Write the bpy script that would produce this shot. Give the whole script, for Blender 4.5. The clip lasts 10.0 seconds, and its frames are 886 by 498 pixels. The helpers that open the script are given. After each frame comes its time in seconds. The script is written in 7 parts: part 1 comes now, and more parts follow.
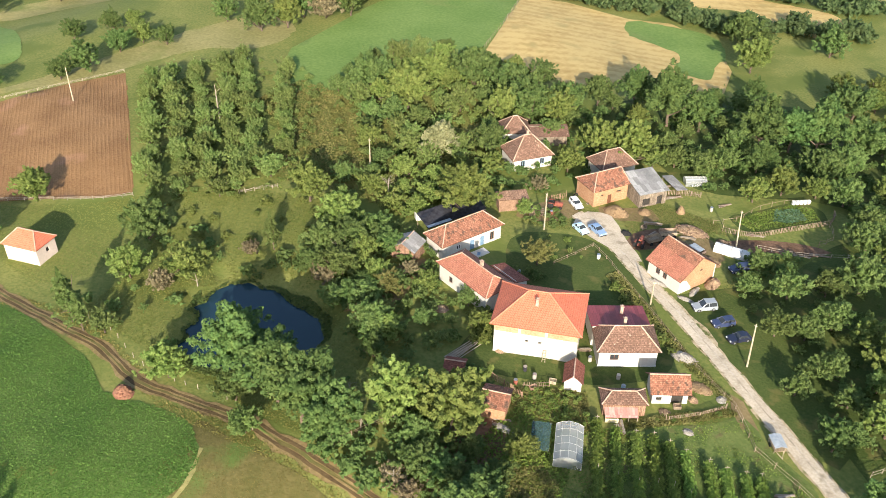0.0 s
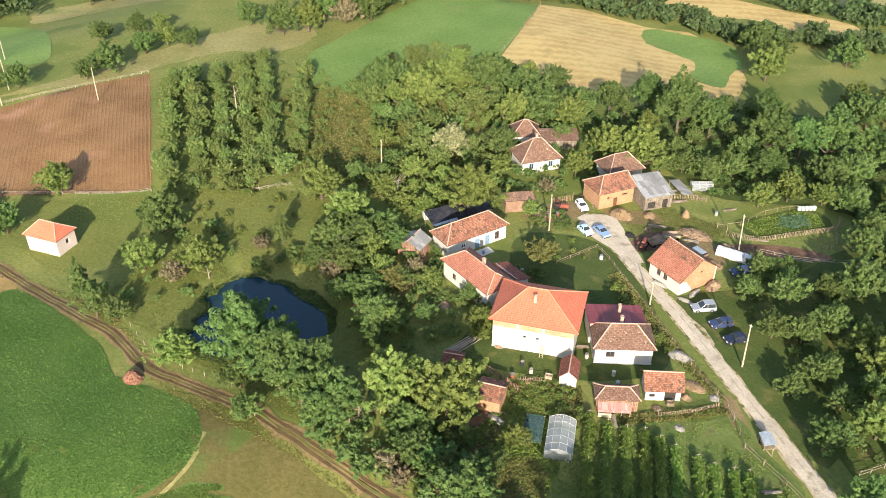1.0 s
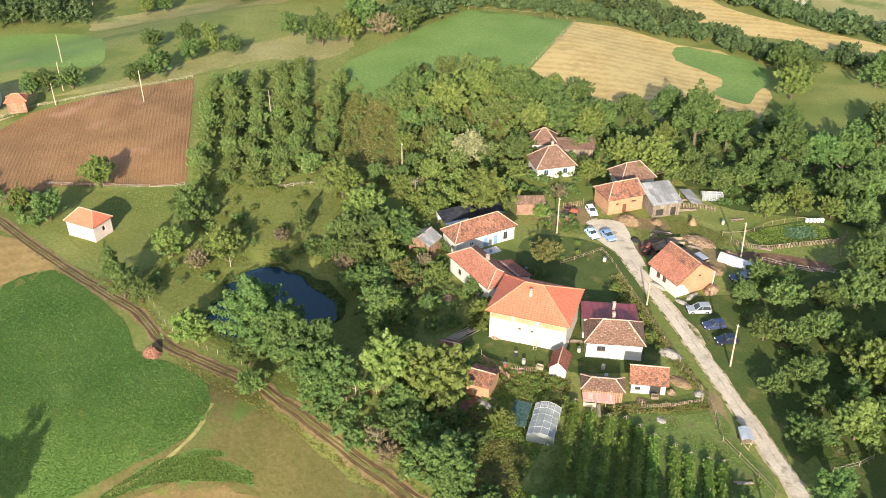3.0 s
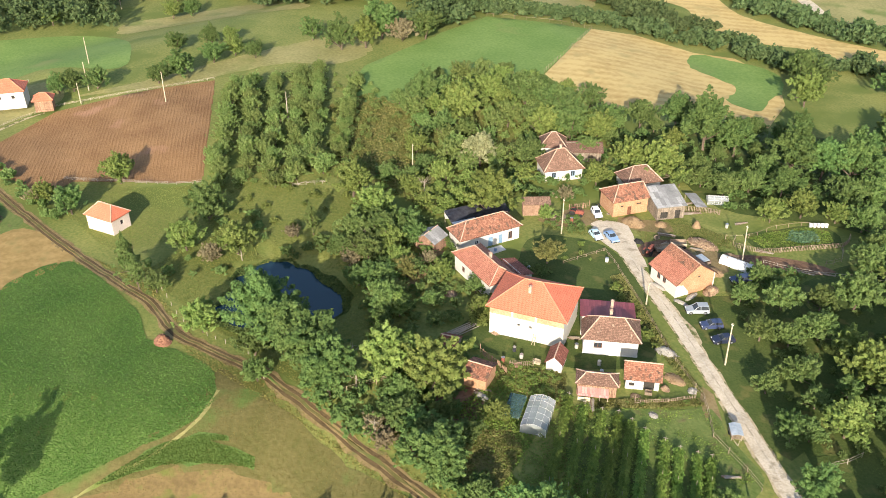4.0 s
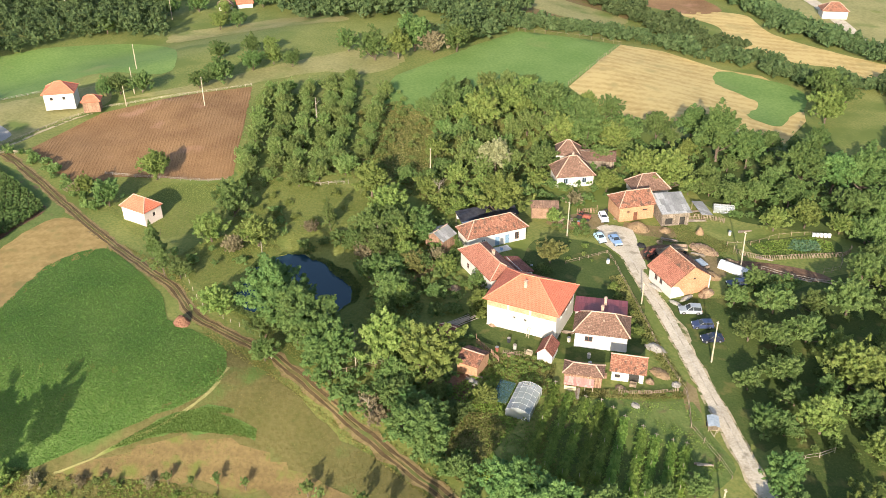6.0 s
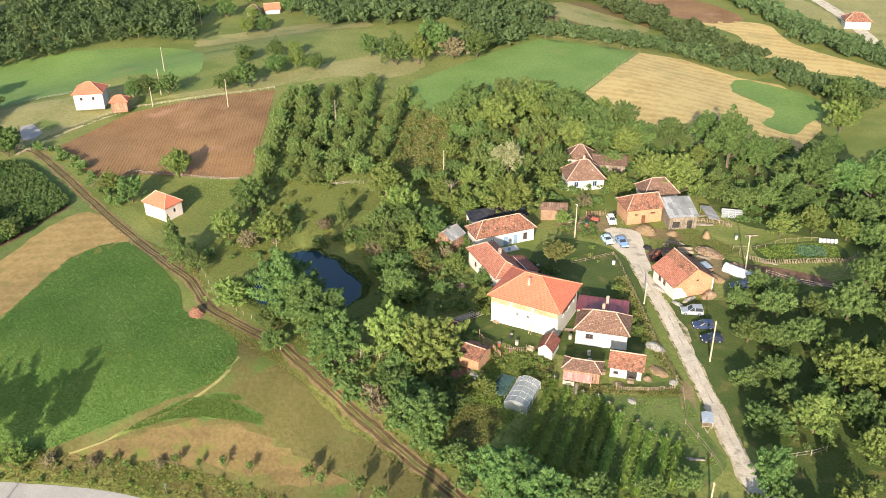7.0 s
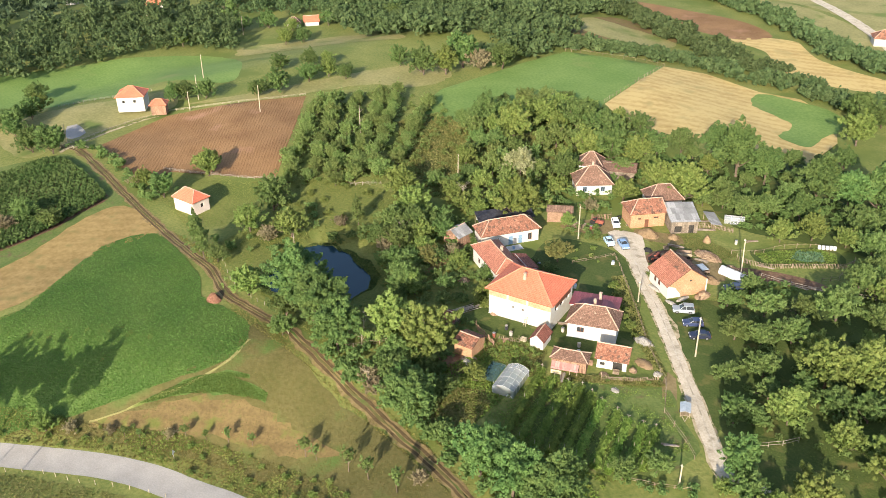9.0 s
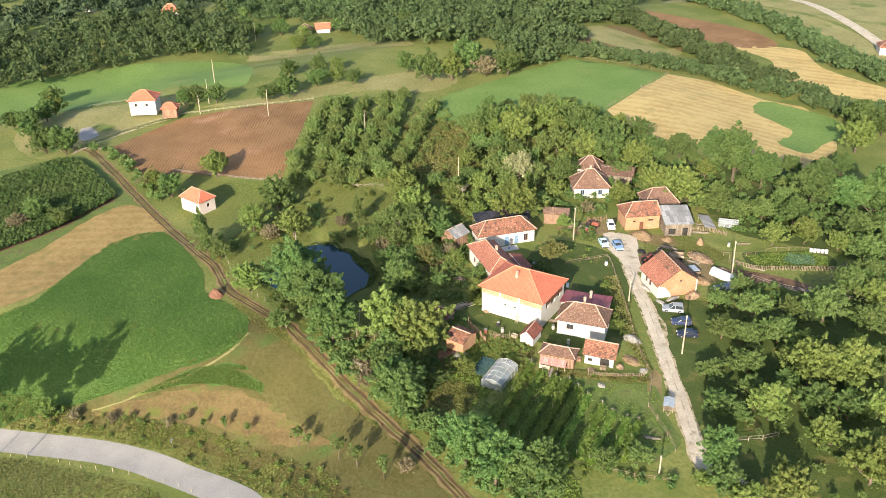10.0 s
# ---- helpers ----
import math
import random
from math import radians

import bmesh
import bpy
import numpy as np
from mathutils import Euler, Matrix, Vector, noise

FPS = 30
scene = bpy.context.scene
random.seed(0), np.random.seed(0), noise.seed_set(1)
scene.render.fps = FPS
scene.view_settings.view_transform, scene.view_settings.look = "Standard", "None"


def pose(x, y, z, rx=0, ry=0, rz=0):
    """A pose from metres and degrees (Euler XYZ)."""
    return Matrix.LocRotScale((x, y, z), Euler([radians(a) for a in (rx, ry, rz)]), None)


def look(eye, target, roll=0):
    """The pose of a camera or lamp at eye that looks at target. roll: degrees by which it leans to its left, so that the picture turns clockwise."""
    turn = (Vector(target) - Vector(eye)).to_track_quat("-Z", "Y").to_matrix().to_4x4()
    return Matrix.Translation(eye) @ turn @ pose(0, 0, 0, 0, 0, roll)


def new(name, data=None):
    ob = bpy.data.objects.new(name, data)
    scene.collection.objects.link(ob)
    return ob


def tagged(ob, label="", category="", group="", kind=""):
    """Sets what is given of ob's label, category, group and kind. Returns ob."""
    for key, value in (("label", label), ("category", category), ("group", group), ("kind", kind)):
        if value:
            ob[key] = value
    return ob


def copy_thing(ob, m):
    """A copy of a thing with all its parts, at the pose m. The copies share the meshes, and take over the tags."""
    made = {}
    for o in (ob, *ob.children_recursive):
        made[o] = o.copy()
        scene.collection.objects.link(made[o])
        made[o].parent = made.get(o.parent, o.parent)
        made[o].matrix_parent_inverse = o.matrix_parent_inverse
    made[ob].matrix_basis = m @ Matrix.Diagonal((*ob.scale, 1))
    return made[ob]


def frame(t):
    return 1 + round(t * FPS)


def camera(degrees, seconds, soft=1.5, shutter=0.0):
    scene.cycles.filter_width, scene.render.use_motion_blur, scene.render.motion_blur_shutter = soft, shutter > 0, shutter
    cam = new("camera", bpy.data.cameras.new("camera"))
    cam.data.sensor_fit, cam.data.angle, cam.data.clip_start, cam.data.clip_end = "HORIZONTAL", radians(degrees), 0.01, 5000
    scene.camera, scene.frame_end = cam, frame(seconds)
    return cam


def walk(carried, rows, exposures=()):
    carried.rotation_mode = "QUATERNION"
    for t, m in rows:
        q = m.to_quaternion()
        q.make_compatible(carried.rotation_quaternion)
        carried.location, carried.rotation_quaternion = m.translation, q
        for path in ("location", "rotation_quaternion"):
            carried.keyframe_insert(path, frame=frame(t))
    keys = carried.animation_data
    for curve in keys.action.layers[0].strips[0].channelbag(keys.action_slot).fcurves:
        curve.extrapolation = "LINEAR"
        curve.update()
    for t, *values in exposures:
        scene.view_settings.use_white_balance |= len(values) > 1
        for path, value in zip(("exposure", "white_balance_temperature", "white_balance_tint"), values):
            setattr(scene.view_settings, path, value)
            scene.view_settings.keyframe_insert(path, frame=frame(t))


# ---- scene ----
cam = camera(54.1, 10.0, 0.85)
METRES, EYE, TILT, LEAN, TURN = 60.0, 86.6, 0.0, 0.0, 36.6
ROWS = [
    (0.0, 0.0, 0.0, 0.0, 0.32, -34.45, -0.47),
    (0.5, 0.033, -0.0306, 0.0018, 1.37, -34.14, -0.36),
    (1.0, 0.0691, -0.0629, 0.0043, 2.44, -33.85, -0.28),
    (1.5, 0.1046, -0.0942, 0.0065, 3.52, -33.53, -0.19),
    (2.0, 0.1408, -0.1251, 0.0082, 4.48, -33.19, -0.12),
    (2.5, 0.1791, -0.1572, 0.0094, 5.5, -32.84, -0.03),
    (4.0, 0.2915, -0.2491, 0.013, 8.51, -31.92, 0.17),
    (4.5, 0.3305, -0.2791, 0.0156, 9.47, -31.6, 0.23),
    (5.0, 0.3724, -0.31, 0.0166, 10.26, -31.24, 0.31),
    (6.5, 0.4952, -0.3977, 0.0227, 13.4, -30.34, 0.49),
    (7.0, 0.5374, -0.4262, 0.0246, 14.45, -30.05, 0.57),
    (7.5, 0.582, -0.4551, 0.0261, 15.32, -29.76, 0.65),
    (8.0, 0.6232, -0.4811, 0.027, 16.07, -29.49, 0.69),
    (8.5, 0.6692, -0.5091, 0.0287, 17.0, -29.18, 0.76),
    (9.0, 0.7135, -0.5353, 0.0302, 17.89, -28.88, 0.82),
    (9.5, 0.758, -0.5607, 0.0316, 18.69, -28.59, 0.87),
    (10.0, 0.8056, -0.5869, 0.0322, 19.13, -28.24, 0.91),
]
walk(cam, [(t, pose(0, 0, EYE, TILT, LEAN, TURN) @ pose(METRES * x, METRES * y, METRES * z, 90 + pitch, roll, yaw)) for t, x, y, z, yaw, pitch, roll in ROWS])

# ---- world, sun ----
SUN_TO = math.radians(128.0)        # the way the shadows fall
SUN_UP = math.radians(21.0)
world = bpy.data.worlds.new("sky")
scene.world = world
world.use_nodes = True
wn = world.node_tree
sky = wn.nodes.new("ShaderNodeTexSky")
sky.sky_type = "NISHITA"
sky.sun_disc = False
sky.sun_elevation = SUN_UP
sky.sun_rotation = math.pi / 2 - (SUN_TO + math.pi)
sky.air_density, sky.dust_density = 1.0, 1.6
wn.links.new(sky.outputs["Color"], wn.nodes["Background"].inputs["Color"])
wn.nodes["Background"].inputs["Strength"].default_value = 0.155
sun_data = bpy.data.lights.new("sun", "SUN")
sun_data.energy, sun_data.angle, sun_data.color = 5.0, radians(0.6), (1.0, 0.89, 0.72)
sun = new("sun", sun_data)
sun.matrix_world = look((0, 0, 200), Vector((0, 0, 200)) + Vector((math.cos(SUN_TO) * math.cos(SUN_UP), math.sin(SUN_TO) * math.cos(SUN_UP), -math.sin(SUN_UP))))
scene.view_settings.exposure = 1.0

rng = random.Random(11)


# ---- materials ----
def material(name, low, high, fine=6.0, broad=0.25, rough=0.85, bump=0.3, vary=0.0, spec=0.25, metal=0.0, stain=None, island=0.0, bands=None):
    """Two-scale noise between two colours, in metres of the world; vary: by object; island: by loose piece."""
    m = bpy.data.materials.new(name)
    m.use_nodes = True
    n, l = m.node_tree.nodes, m.node_tree.links
    b = n["Principled BSDF"]
    geo = n.new("ShaderNodeNewGeometry")
    n1 = n.new("ShaderNodeTexNoise")
    n1.inputs["Scale"].default_value, n1.inputs["Detail"].default_value = fine, 5
    n2 = n.new("ShaderNodeTexNoise")
    n2.inputs["Scale"].default_value, n2.inputs["Detail"].default_value = broad, 4
    l.new(geo.outputs["Position"], n1.inputs["Vector"])
    l.new(geo.outputs["Position"], n2.inputs["Vector"])
    add = n.new("ShaderNodeMath")
    add.operation = "ADD"
    l.new(n1.outputs["Fac"], add.inputs[0])
    l.new(n2.outputs["Fac"], add.inputs[1])
    level = add.outputs[0]
    if bands:                                      # mowing swaths: period in metres, heading, strength
        turn = n.new("ShaderNodeMapping")
        turn.inputs["Rotation"].default_value = (0, 0, -radians(bands[1]))
        l.new(geo.outputs["Position"], turn.inputs["Vector"])
        wave = n.new("ShaderNodeTexWave")
        wave.inputs["Scale"].default_value = 0.314 / bands[0]
        wave.inputs["Distortion"].default_value, wave.inputs["Detail"].default_value, wave.inputs["Detail Scale"].default_value = 3.0, 3, 0.6
        l.new(turn.outputs["Vector"], wave.inputs["Vector"])
        swath = n.new("ShaderNodeMath")
        swath.operation = "MULTIPLY_ADD"
        swath.inputs[1].default_value = bands[2]
        l.new(wave.outputs["Fac"], swath.inputs[0])
        l.new(level, swath.inputs[2])
        level = swath.outputs[0]
    ramp_node = n.new("ShaderNodeMapRange")
    ramp_node.inputs["From Min"].default_value, ramp_node.inputs["From Max"].default_value = 0.72, 1.28
    l.new(level, ramp_node.inputs["Value"])
    mix = n.new("ShaderNodeMix")
    mix.data_type = "RGBA"
    mix.inputs["A"].default_value, mix.inputs["B"].default_value = (*low, 1), (*high, 1)
    l.new(ramp_node.outputs["Result"], mix.inputs["Factor"])
    colour = mix.outputs["Result"]
    if stain:
        n3 = n.new("ShaderNodeTexNoise")
        n3.inputs["Scale"].default_value, n3.inputs["Detail"].default_value = stain[1], 6
        l.new(geo.outputs["Position"], n3.inputs["Vector"])
        r3 = n.new("ShaderNodeMapRange")
        r3.inputs["From Min"].default_value, r3.inputs["From Max"].default_value = stain[2], stain[2] + 0.12
        l.new(n3.outputs["Fac"], r3.inputs["Value"])
        mix3 = n.new("ShaderNodeMix")
        mix3.data_type = "RGBA"
        mix3.inputs["B"].default_value = (*stain[0], 1)
        l.new(r3.outputs["Result"], mix3.inputs["Factor"])
        l.new(colour, mix3.inputs["A"])
        colour = mix3.outputs["Result"]
    if vary or island:
        hsv = n.new("ShaderNodeHueSaturation")
        src = n.new("ShaderNodeObjectInfo").outputs["Random"] if vary else geo.outputs["Random Per Island"]
        for key, span, socket in (("Value", 2 * (vary or island), "Value"), ("Hue", 0.03, "Hue")):
            mr = n.new("ShaderNodeMapRange")
            middle = 1.0 if key == "Value" else 0.5
            mr.inputs["To Min"].default_value, mr.inputs["To Max"].default_value = middle - span / 2, middle + span / 2
            l.new(src, mr.inputs["Value"])
            l.new(mr.outputs["Result"], hsv.inputs[socket])
        l.new(colour, hsv.inputs["Color"])
        colour = hsv.outputs["Color"]
        if vary and island:
            hs2 = n.new("ShaderNodeHueSaturation")
            mr = n.new("ShaderNodeMapRange")
            mr.inputs["To Min"].default_value, mr.inputs["To Max"].default_value = 1 - island, 1 + island
            l.new(geo.outputs["Random Per Island"], mr.inputs["Value"])
            l.new(mr.outputs["Result"], hs2.inputs["Value"])
            l.new(colour, hs2.inputs["Color"])
            colour = hs2.outputs["Color"]
    l.new(colour, b.inputs["Base Color"])
    b.inputs["Roughness"].default_value = rough
    b.inputs["Specular IOR Level"].default_value = spec
    b.inputs["Metallic"].default_value = metal
    if bump:
        bp = n.new("ShaderNodeBump")
        bp.inputs["Strength"].default_value, bp.inputs["Distance"].default_value = bump, 0.15
        l.new(n1.outputs["Fac"], bp.inputs["Height"])
        l.new(bp.outputs["Normal"], b.inputs["Normal"])
    return m


def foliage(name, low, high, through_light=0.35, broad=0.35):
    """Leaves: diffuse and see-through light, varied by tree and by leaf."""
    m = material(name, low, high, 1.4, broad, 0.7, 0.0, vary=0.20, spec=0.10, island=0.15)
    n, l = m.node_tree.nodes, m.node_tree.links
    b = n["Principled BSDF"]
    tr = n.new("ShaderNodeBsdfTranslucent")
    l.new(b.inputs["Base Color"].links[0].from_socket, tr.inputs["Color"])
    mx = n.new("ShaderNodeMixShader")
    mx.inputs["Fac"].default_value = through_light
    l.new(b.outputs["BSDF"], mx.inputs[1])
    l.new(tr.outputs["BSDF"], mx.inputs[2])
    l.new(mx.outputs["Shader"], n["Material Output"].inputs["Surface"])
    return m


def tiles(name, one, two, joint, wide=0.24, high=0.36, rough=0.8, stain=None, depth=0.5, contrast=0.35):
    """Rows of roof tiles or bricks along the surface's own metres."""
    m = material(name, one, two, 3.0, 0.5, rough, 0.0, stain=stain)
    n, l = m.node_tree.nodes, m.node_tree.links
    b = n["Principled BSDF"]
    base = b.inputs["Base Color"].links[0].from_socket
    uv = n.new("ShaderNodeUVMap")
    br = n.new("ShaderNodeTexBrick")
    br.inputs["Scale"].default_value = 1.0
    br.inputs["Brick Width"].default_value, br.inputs["Row Height"].default_value = wide, high
    br.inputs["Mortar Size"].default_value = 0.022
    br.inputs["Color1"].default_value, br.inputs["Color2"].default_value = (*[1 - contrast] * 3, 1), (*[1 + contrast * 0.8] * 3, 1)
    br.inputs["Mortar"].default_value = (*joint, 1)
    l.new(uv.outputs["UV"], br.inputs["Vector"])
    mul = n.new("ShaderNodeMix")
    mul.data_type, mul.blend_type = "RGBA", "MULTIPLY"
    mul.inputs["Factor"].default_value = 0.9
    l.new(base, mul.inputs["A"])
    l.new(br.outputs["Color"], mul.inputs["B"])
    l.new(mul.outputs["Result"], b.inputs["Base Color"])
    bp = n.new("ShaderNodeBump")
    bp.inputs["Strength"].default_value, bp.inputs["Distance"].default_value = depth, 0.04
    l.new(br.outputs["Fac"], bp.inputs["Height"])
    bp.invert = True
    l.new(bp.outputs["Normal"], b.inputs["Normal"])
    return m


def glassy(name, colour, rough=0.08):
    m = material(name, colour, [c * 1.3 for c in colour], 2, 0.5, rough, 0.0, spec=0.6)
    return m


GRASS = material("meadow_grass", (0.098, 0.132, 0.027), (0.215, 0.215, 0.064), 1.6, 0.045, 0.95, 0.6, stain=((0.11, 0.14, 0.03), 0.06, 0.52))
# Lawn green, lowered in tone to stand for the orchard's tree shadows.
LAWN = material("lawn_grass", (0.04, 0.067, 0.013), (0.079, 0.1, 0.025), 2.5, 0.2, 0.95, 0.5, stain=((0.12, 0.115, 0.035), 0.35, 0.56))
DRY = material("dry_grass", (0.118, 0.082, 0.033), (0.189, 0.135, 0.056), 1.5, 0.15, 0.95, 0.5, stain=((0.12, 0.13, 0.03), 0.3, 0.54), bands=(2.8, 130, 0.12))
STRAW = material("mown_stubble", (0.335, 0.228, 0.083), (0.49, 0.365, 0.152), 0.7, 0.10, 0.95, 0.4, stain=((0.34, 0.265, 0.105), 0.12, 0.58), bands=(4.2, 118, 0.26))
SOIL = material("ploughed_soil", (0.165, 0.088, 0.038), (0.26, 0.15, 0.07), 2.2, 0.12, 0.95, 0.8, stain=((0.30, 0.165, 0.10), 0.09, 0.6))
SOIL_DARK = material("bare_soil", (0.09, 0.05, 0.03), (0.2, 0.12, 0.075), 2.0, 0.3, 0.95, 0.8)
CLOVER = material("clover_green", (0.062, 0.115, 0.024), (0.101, 0.155, 0.036), 3.0, 0.10, 0.9, 0.8)
EMERALD = material("young_grass", (0.099, 0.172, 0.036), (0.167, 0.24, 0.063), 1.2, 0.06, 0.9, 0.4, stain=((0.17, 0.2, 0.06), 0.05, 0.6))
GRAVEL = material("pale_gravel", (0.4, 0.335, 0.252), (0.58, 0.504, 0.396), 3.0, 0.4, 0.95, 0.5, stain=((0.3, 0.25, 0.18), 0.5, 0.57))
ASPHALT = material("worn_asphalt", (0.25, 0.235, 0.22), (0.33, 0.31, 0.29), 4.0, 0.3, 0.9, 0.2)
RUT = material("track_earth", (0.15, 0.11, 0.05), (0.24, 0.18, 0.088), 1.6, 0.25, 0.95, 0.8)
STRAW_STRIP = material("mown_yellow_strip", (0.215, 0.145, 0.052), (0.325, 0.225, 0.088), 1.0, 0.15, 0.95, 0.5, stain=((0.19, 0.155, 0.055), 0.25, 0.56), bands=(3.2, 150, 0.14))
RUT_DARK = material("wheel_rut_earth", (0.066, 0.044, 0.02), (0.122, 0.083, 0.04), 1.6, 0.25, 0.95, 0.8)
SLOPE = material("sun_dried_slope", (0.087, 0.085, 0.023), (0.145, 0.121, 0.046), 1.3, 0.12, 0.95, 0.6, stain=((0.085, 0.125, 0.028), 0.12, 0.54))
MEADOW_DRY = material("dry_yellow_meadow", (0.182, 0.176, 0.061), (0.297, 0.264, 0.11), 1.2, 0.08, 0.95, 0.5, stain=((0.13, 0.165, 0.04), 0.07, 0.55))
SANDY = material("grassy_gravel", (0.32, 0.25, 0.15), (0.48, 0.4, 0.27), 2.0, 0.5, 0.95, 0.5, stain=((0.1, 0.115, 0.035), 0.9, 0.5))
GARDEN = material("garden_grass", (0.075, 0.118, 0.026), (0.14, 0.168, 0.048), 1.8, 0.25, 0.95, 0.6, stain=((0.13, 0.1, 0.05), 0.4, 0.6))
ROAD_MIDDLE = material("stony_road_middle", (0.27, 0.225, 0.165), (0.42, 0.36, 0.28), 2.5, 0.8, 0.95, 0.5, stain=((0.5, 0.44, 0.36), 0.6, 0.46))
TRACK_SOD = material("trodden_track_sod", (0.16, 0.114, 0.05), (0.265, 0.195, 0.092), 1.5, 0.3, 0.95, 0.8, stain=((0.115, 0.115, 0.04), 0.35, 0.56))
BARK = material("bark", (0.07, 0.05, 0.035), (0.17, 0.13, 0.10), 6, 1.0, 0.95, 0.6)
DEADWOOD = material("bare_grey_wood", (0.22, 0.185, 0.145), (0.38, 0.33, 0.27), 5, 1.0, 0.9, 0.4)
PLANK = material("weathered_planks", (0.16, 0.11, 0.075), (0.33, 0.26, 0.19), 5, 0.8, 0.9, 0.4, vary=0.25)
PLANK_RED = material("reddish_planks", (0.21, 0.125, 0.085), (0.36, 0.235, 0.165), 4, 0.8, 0.9, 0.4)
POLE_WOOD = material("pale_pole", (0.306, 0.255, 0.178), (0.442, 0.383, 0.281), 5, 0.8, 0.85, 0.2)
PLASTER = material("white_plaster", (0.456, 0.432, 0.392), (0.531, 0.512, 0.476), 3, 0.4, 0.9, 0.1, stain=((0.46, 0.42, 0.36), 0.6, 0.6))
BRICK_BAND = tiles("patched_brick", (0.42, 0.25, 0.15), (0.55, 0.38, 0.26), (0.85, 0.8, 0.75), 0.26, 0.13, 0.9, contrast=0.25)
PLASTER_PINK = material("pinkish_plaster", (0.5, 0.42, 0.375), (0.6, 0.51, 0.465), 3, 0.4, 0.9, 0.1)
PLASTER_GREY = material("grey_plaster", (0.42, 0.41, 0.40), (0.56, 0.55, 0.53), 3, 0.4, 0.9, 0.1)
BRICK = tiles("raw_brick", (0.386, 0.214, 0.125), (0.478, 0.294, 0.185), (0.85, 0.75, 0.65), 0.26, 0.13, 0.9, contrast=0.16)
TILE_NEW = tiles("new_orange_tile", (0.56, 0.158, 0.09), (0.6, 0.188, 0.112), (0.55, 0.45, 0.4), 0.24, 0.36, 0.7, contrast=0.07)
TILE_OLD = tiles("weathered_clay_tile", (0.235, 0.105, 0.068), (0.36, 0.175, 0.115), (0.45, 0.38, 0.35), 0.18, 0.27, 0.9, stain=((0.135, 0.085, 0.062), 1.3, 0.52), contrast=0.4)
TILE_BROWN = tiles("brown_clay_tile", (0.149, 0.087, 0.064), (0.233, 0.142, 0.105), (0.45, 0.4, 0.36), 0.18, 0.27, 0.9, stain=((0.42, 0.32, 0.24), 1.6, 0.62))
TILE_RED = tiles("dark_red_tile", (0.2, 0.075, 0.052), (0.28, 0.11, 0.08), (0.45, 0.36, 0.36), 0.18, 0.27, 0.85)
METAL_MAROON = tiles("maroon_sheet", (0.23, 0.05, 0.06), (0.29, 0.07, 0.075), (0.7, 0.6, 0.6), 0.5, 4.0, 0.5, depth=0.3)
SHEET_GREY = tiles("grey_fibre_sheet", (0.215, 0.215, 0.215), (0.33, 0.325, 0.32), (0.6, 0.6, 0.6), 0.9, 2.2, 0.8, depth=0.6)
CHIMNEY = material("sooty_chimney_brick", (0.30, 0.20, 0.15), (0.46, 0.34, 0.27), 4, 1.0, 0.9, 0.3)
PLANK_WALL = tiles("upright_planks", (0.172, 0.135, 0.102), (0.295, 0.246, 0.197), (0.25, 0.22, 0.2), 0.24, 9.0, 0.9, contrast=0.3)
PLANK_WALL_RED = tiles("reddish_upright_planks", (0.22, 0.125, 0.085), (0.35, 0.22, 0.15), (0.25, 0.22, 0.2), 0.24, 9.0, 0.9, contrast=0.3)
TILE_MID = tiles("faded_orange_tile", (0.34, 0.137, 0.091), (0.418, 0.182, 0.124), (0.5, 0.42, 0.4), 0.2, 0.28, 0.85, stain=((0.30, 0.15, 0.09), 1.2, 0.58), contrast=0.22)
RIDGE_CAP = material("mortared_ridge", (0.36, 0.23, 0.165), (0.54, 0.4, 0.31), 4, 1.0, 0.9, 0.3)
RIDGE_NEW = material("orange_ridge", (0.58, 0.19, 0.11), (0.66, 0.25, 0.155), 4, 1.0, 0.8, 0.2)
FRAME_BROWN = material("brown_frame", (0.10, 0.04, 0.025), (0.16, 0.07, 0.04), 6, 1, 0.6, 0.1)
FRAME_WHITE = material("white_frame", (0.7, 0.7, 0.68), (0.8, 0.8, 0.78), 6, 1, 0.6, 0.0)
# Near-black: painted inner shade of openings, and the door handles' own colour.
SHADE_HANDLE_BLACK = material("shade_handle_black", (0.02, 0.018, 0.016), (0.05, 0.045, 0.04), 3, 1, 0.9, 0.0)
GLASS = glassy("window_glass", (0.03, 0.035, 0.04))
DOOR_BLUE = material("blue_door", (0.12, 0.2, 0.3), (0.2, 0.3, 0.4), 5, 1, 0.7, 0.1)
RUST = material("rusty_red", (0.19, 0.055, 0.04), (0.31, 0.11, 0.075), 5, 1, 0.8, 0.2)
TARP_BLACK = material("black_tarp", (0.012, 0.012, 0.016), (0.05, 0.05, 0.06), 1.5, 0.5, 0.45, 0.5)
TARP_BLUE = material("faded_blue_sheet", (0.26, 0.3, 0.34), (0.4, 0.44, 0.48), 2, 0.5, 0.6, 0.3)
WRAP_WHITE = material("white_wrap", (0.52, 0.52, 0.51), (0.68, 0.68, 0.67), 2, 0.6, 0.45, 0.5, stain=((0.3, 0.3, 0.29), 0.9, 0.58))
YELLOW = material("cream_panel", (0.62, 0.52, 0.3), (0.74, 0.65, 0.42), 4, 1, 0.8, 0.1)
PINK_SHEET = tiles("faded_pink_sheet", (0.42, 0.21, 0.18), (0.55, 0.31, 0.27), (0.7, 0.6, 0.6), 0.4, 3.0, 0.7)
HAY = material("hay_heap", (0.19, 0.125, 0.07), (0.31, 0.215, 0.125), 3, 0.7, 0.95, 0.8)
WOODPILE = material("split_logs", (0.19, 0.125, 0.08), (0.34, 0.24, 0.16), 4, 0.8, 0.95, 0.8, island=0.35)
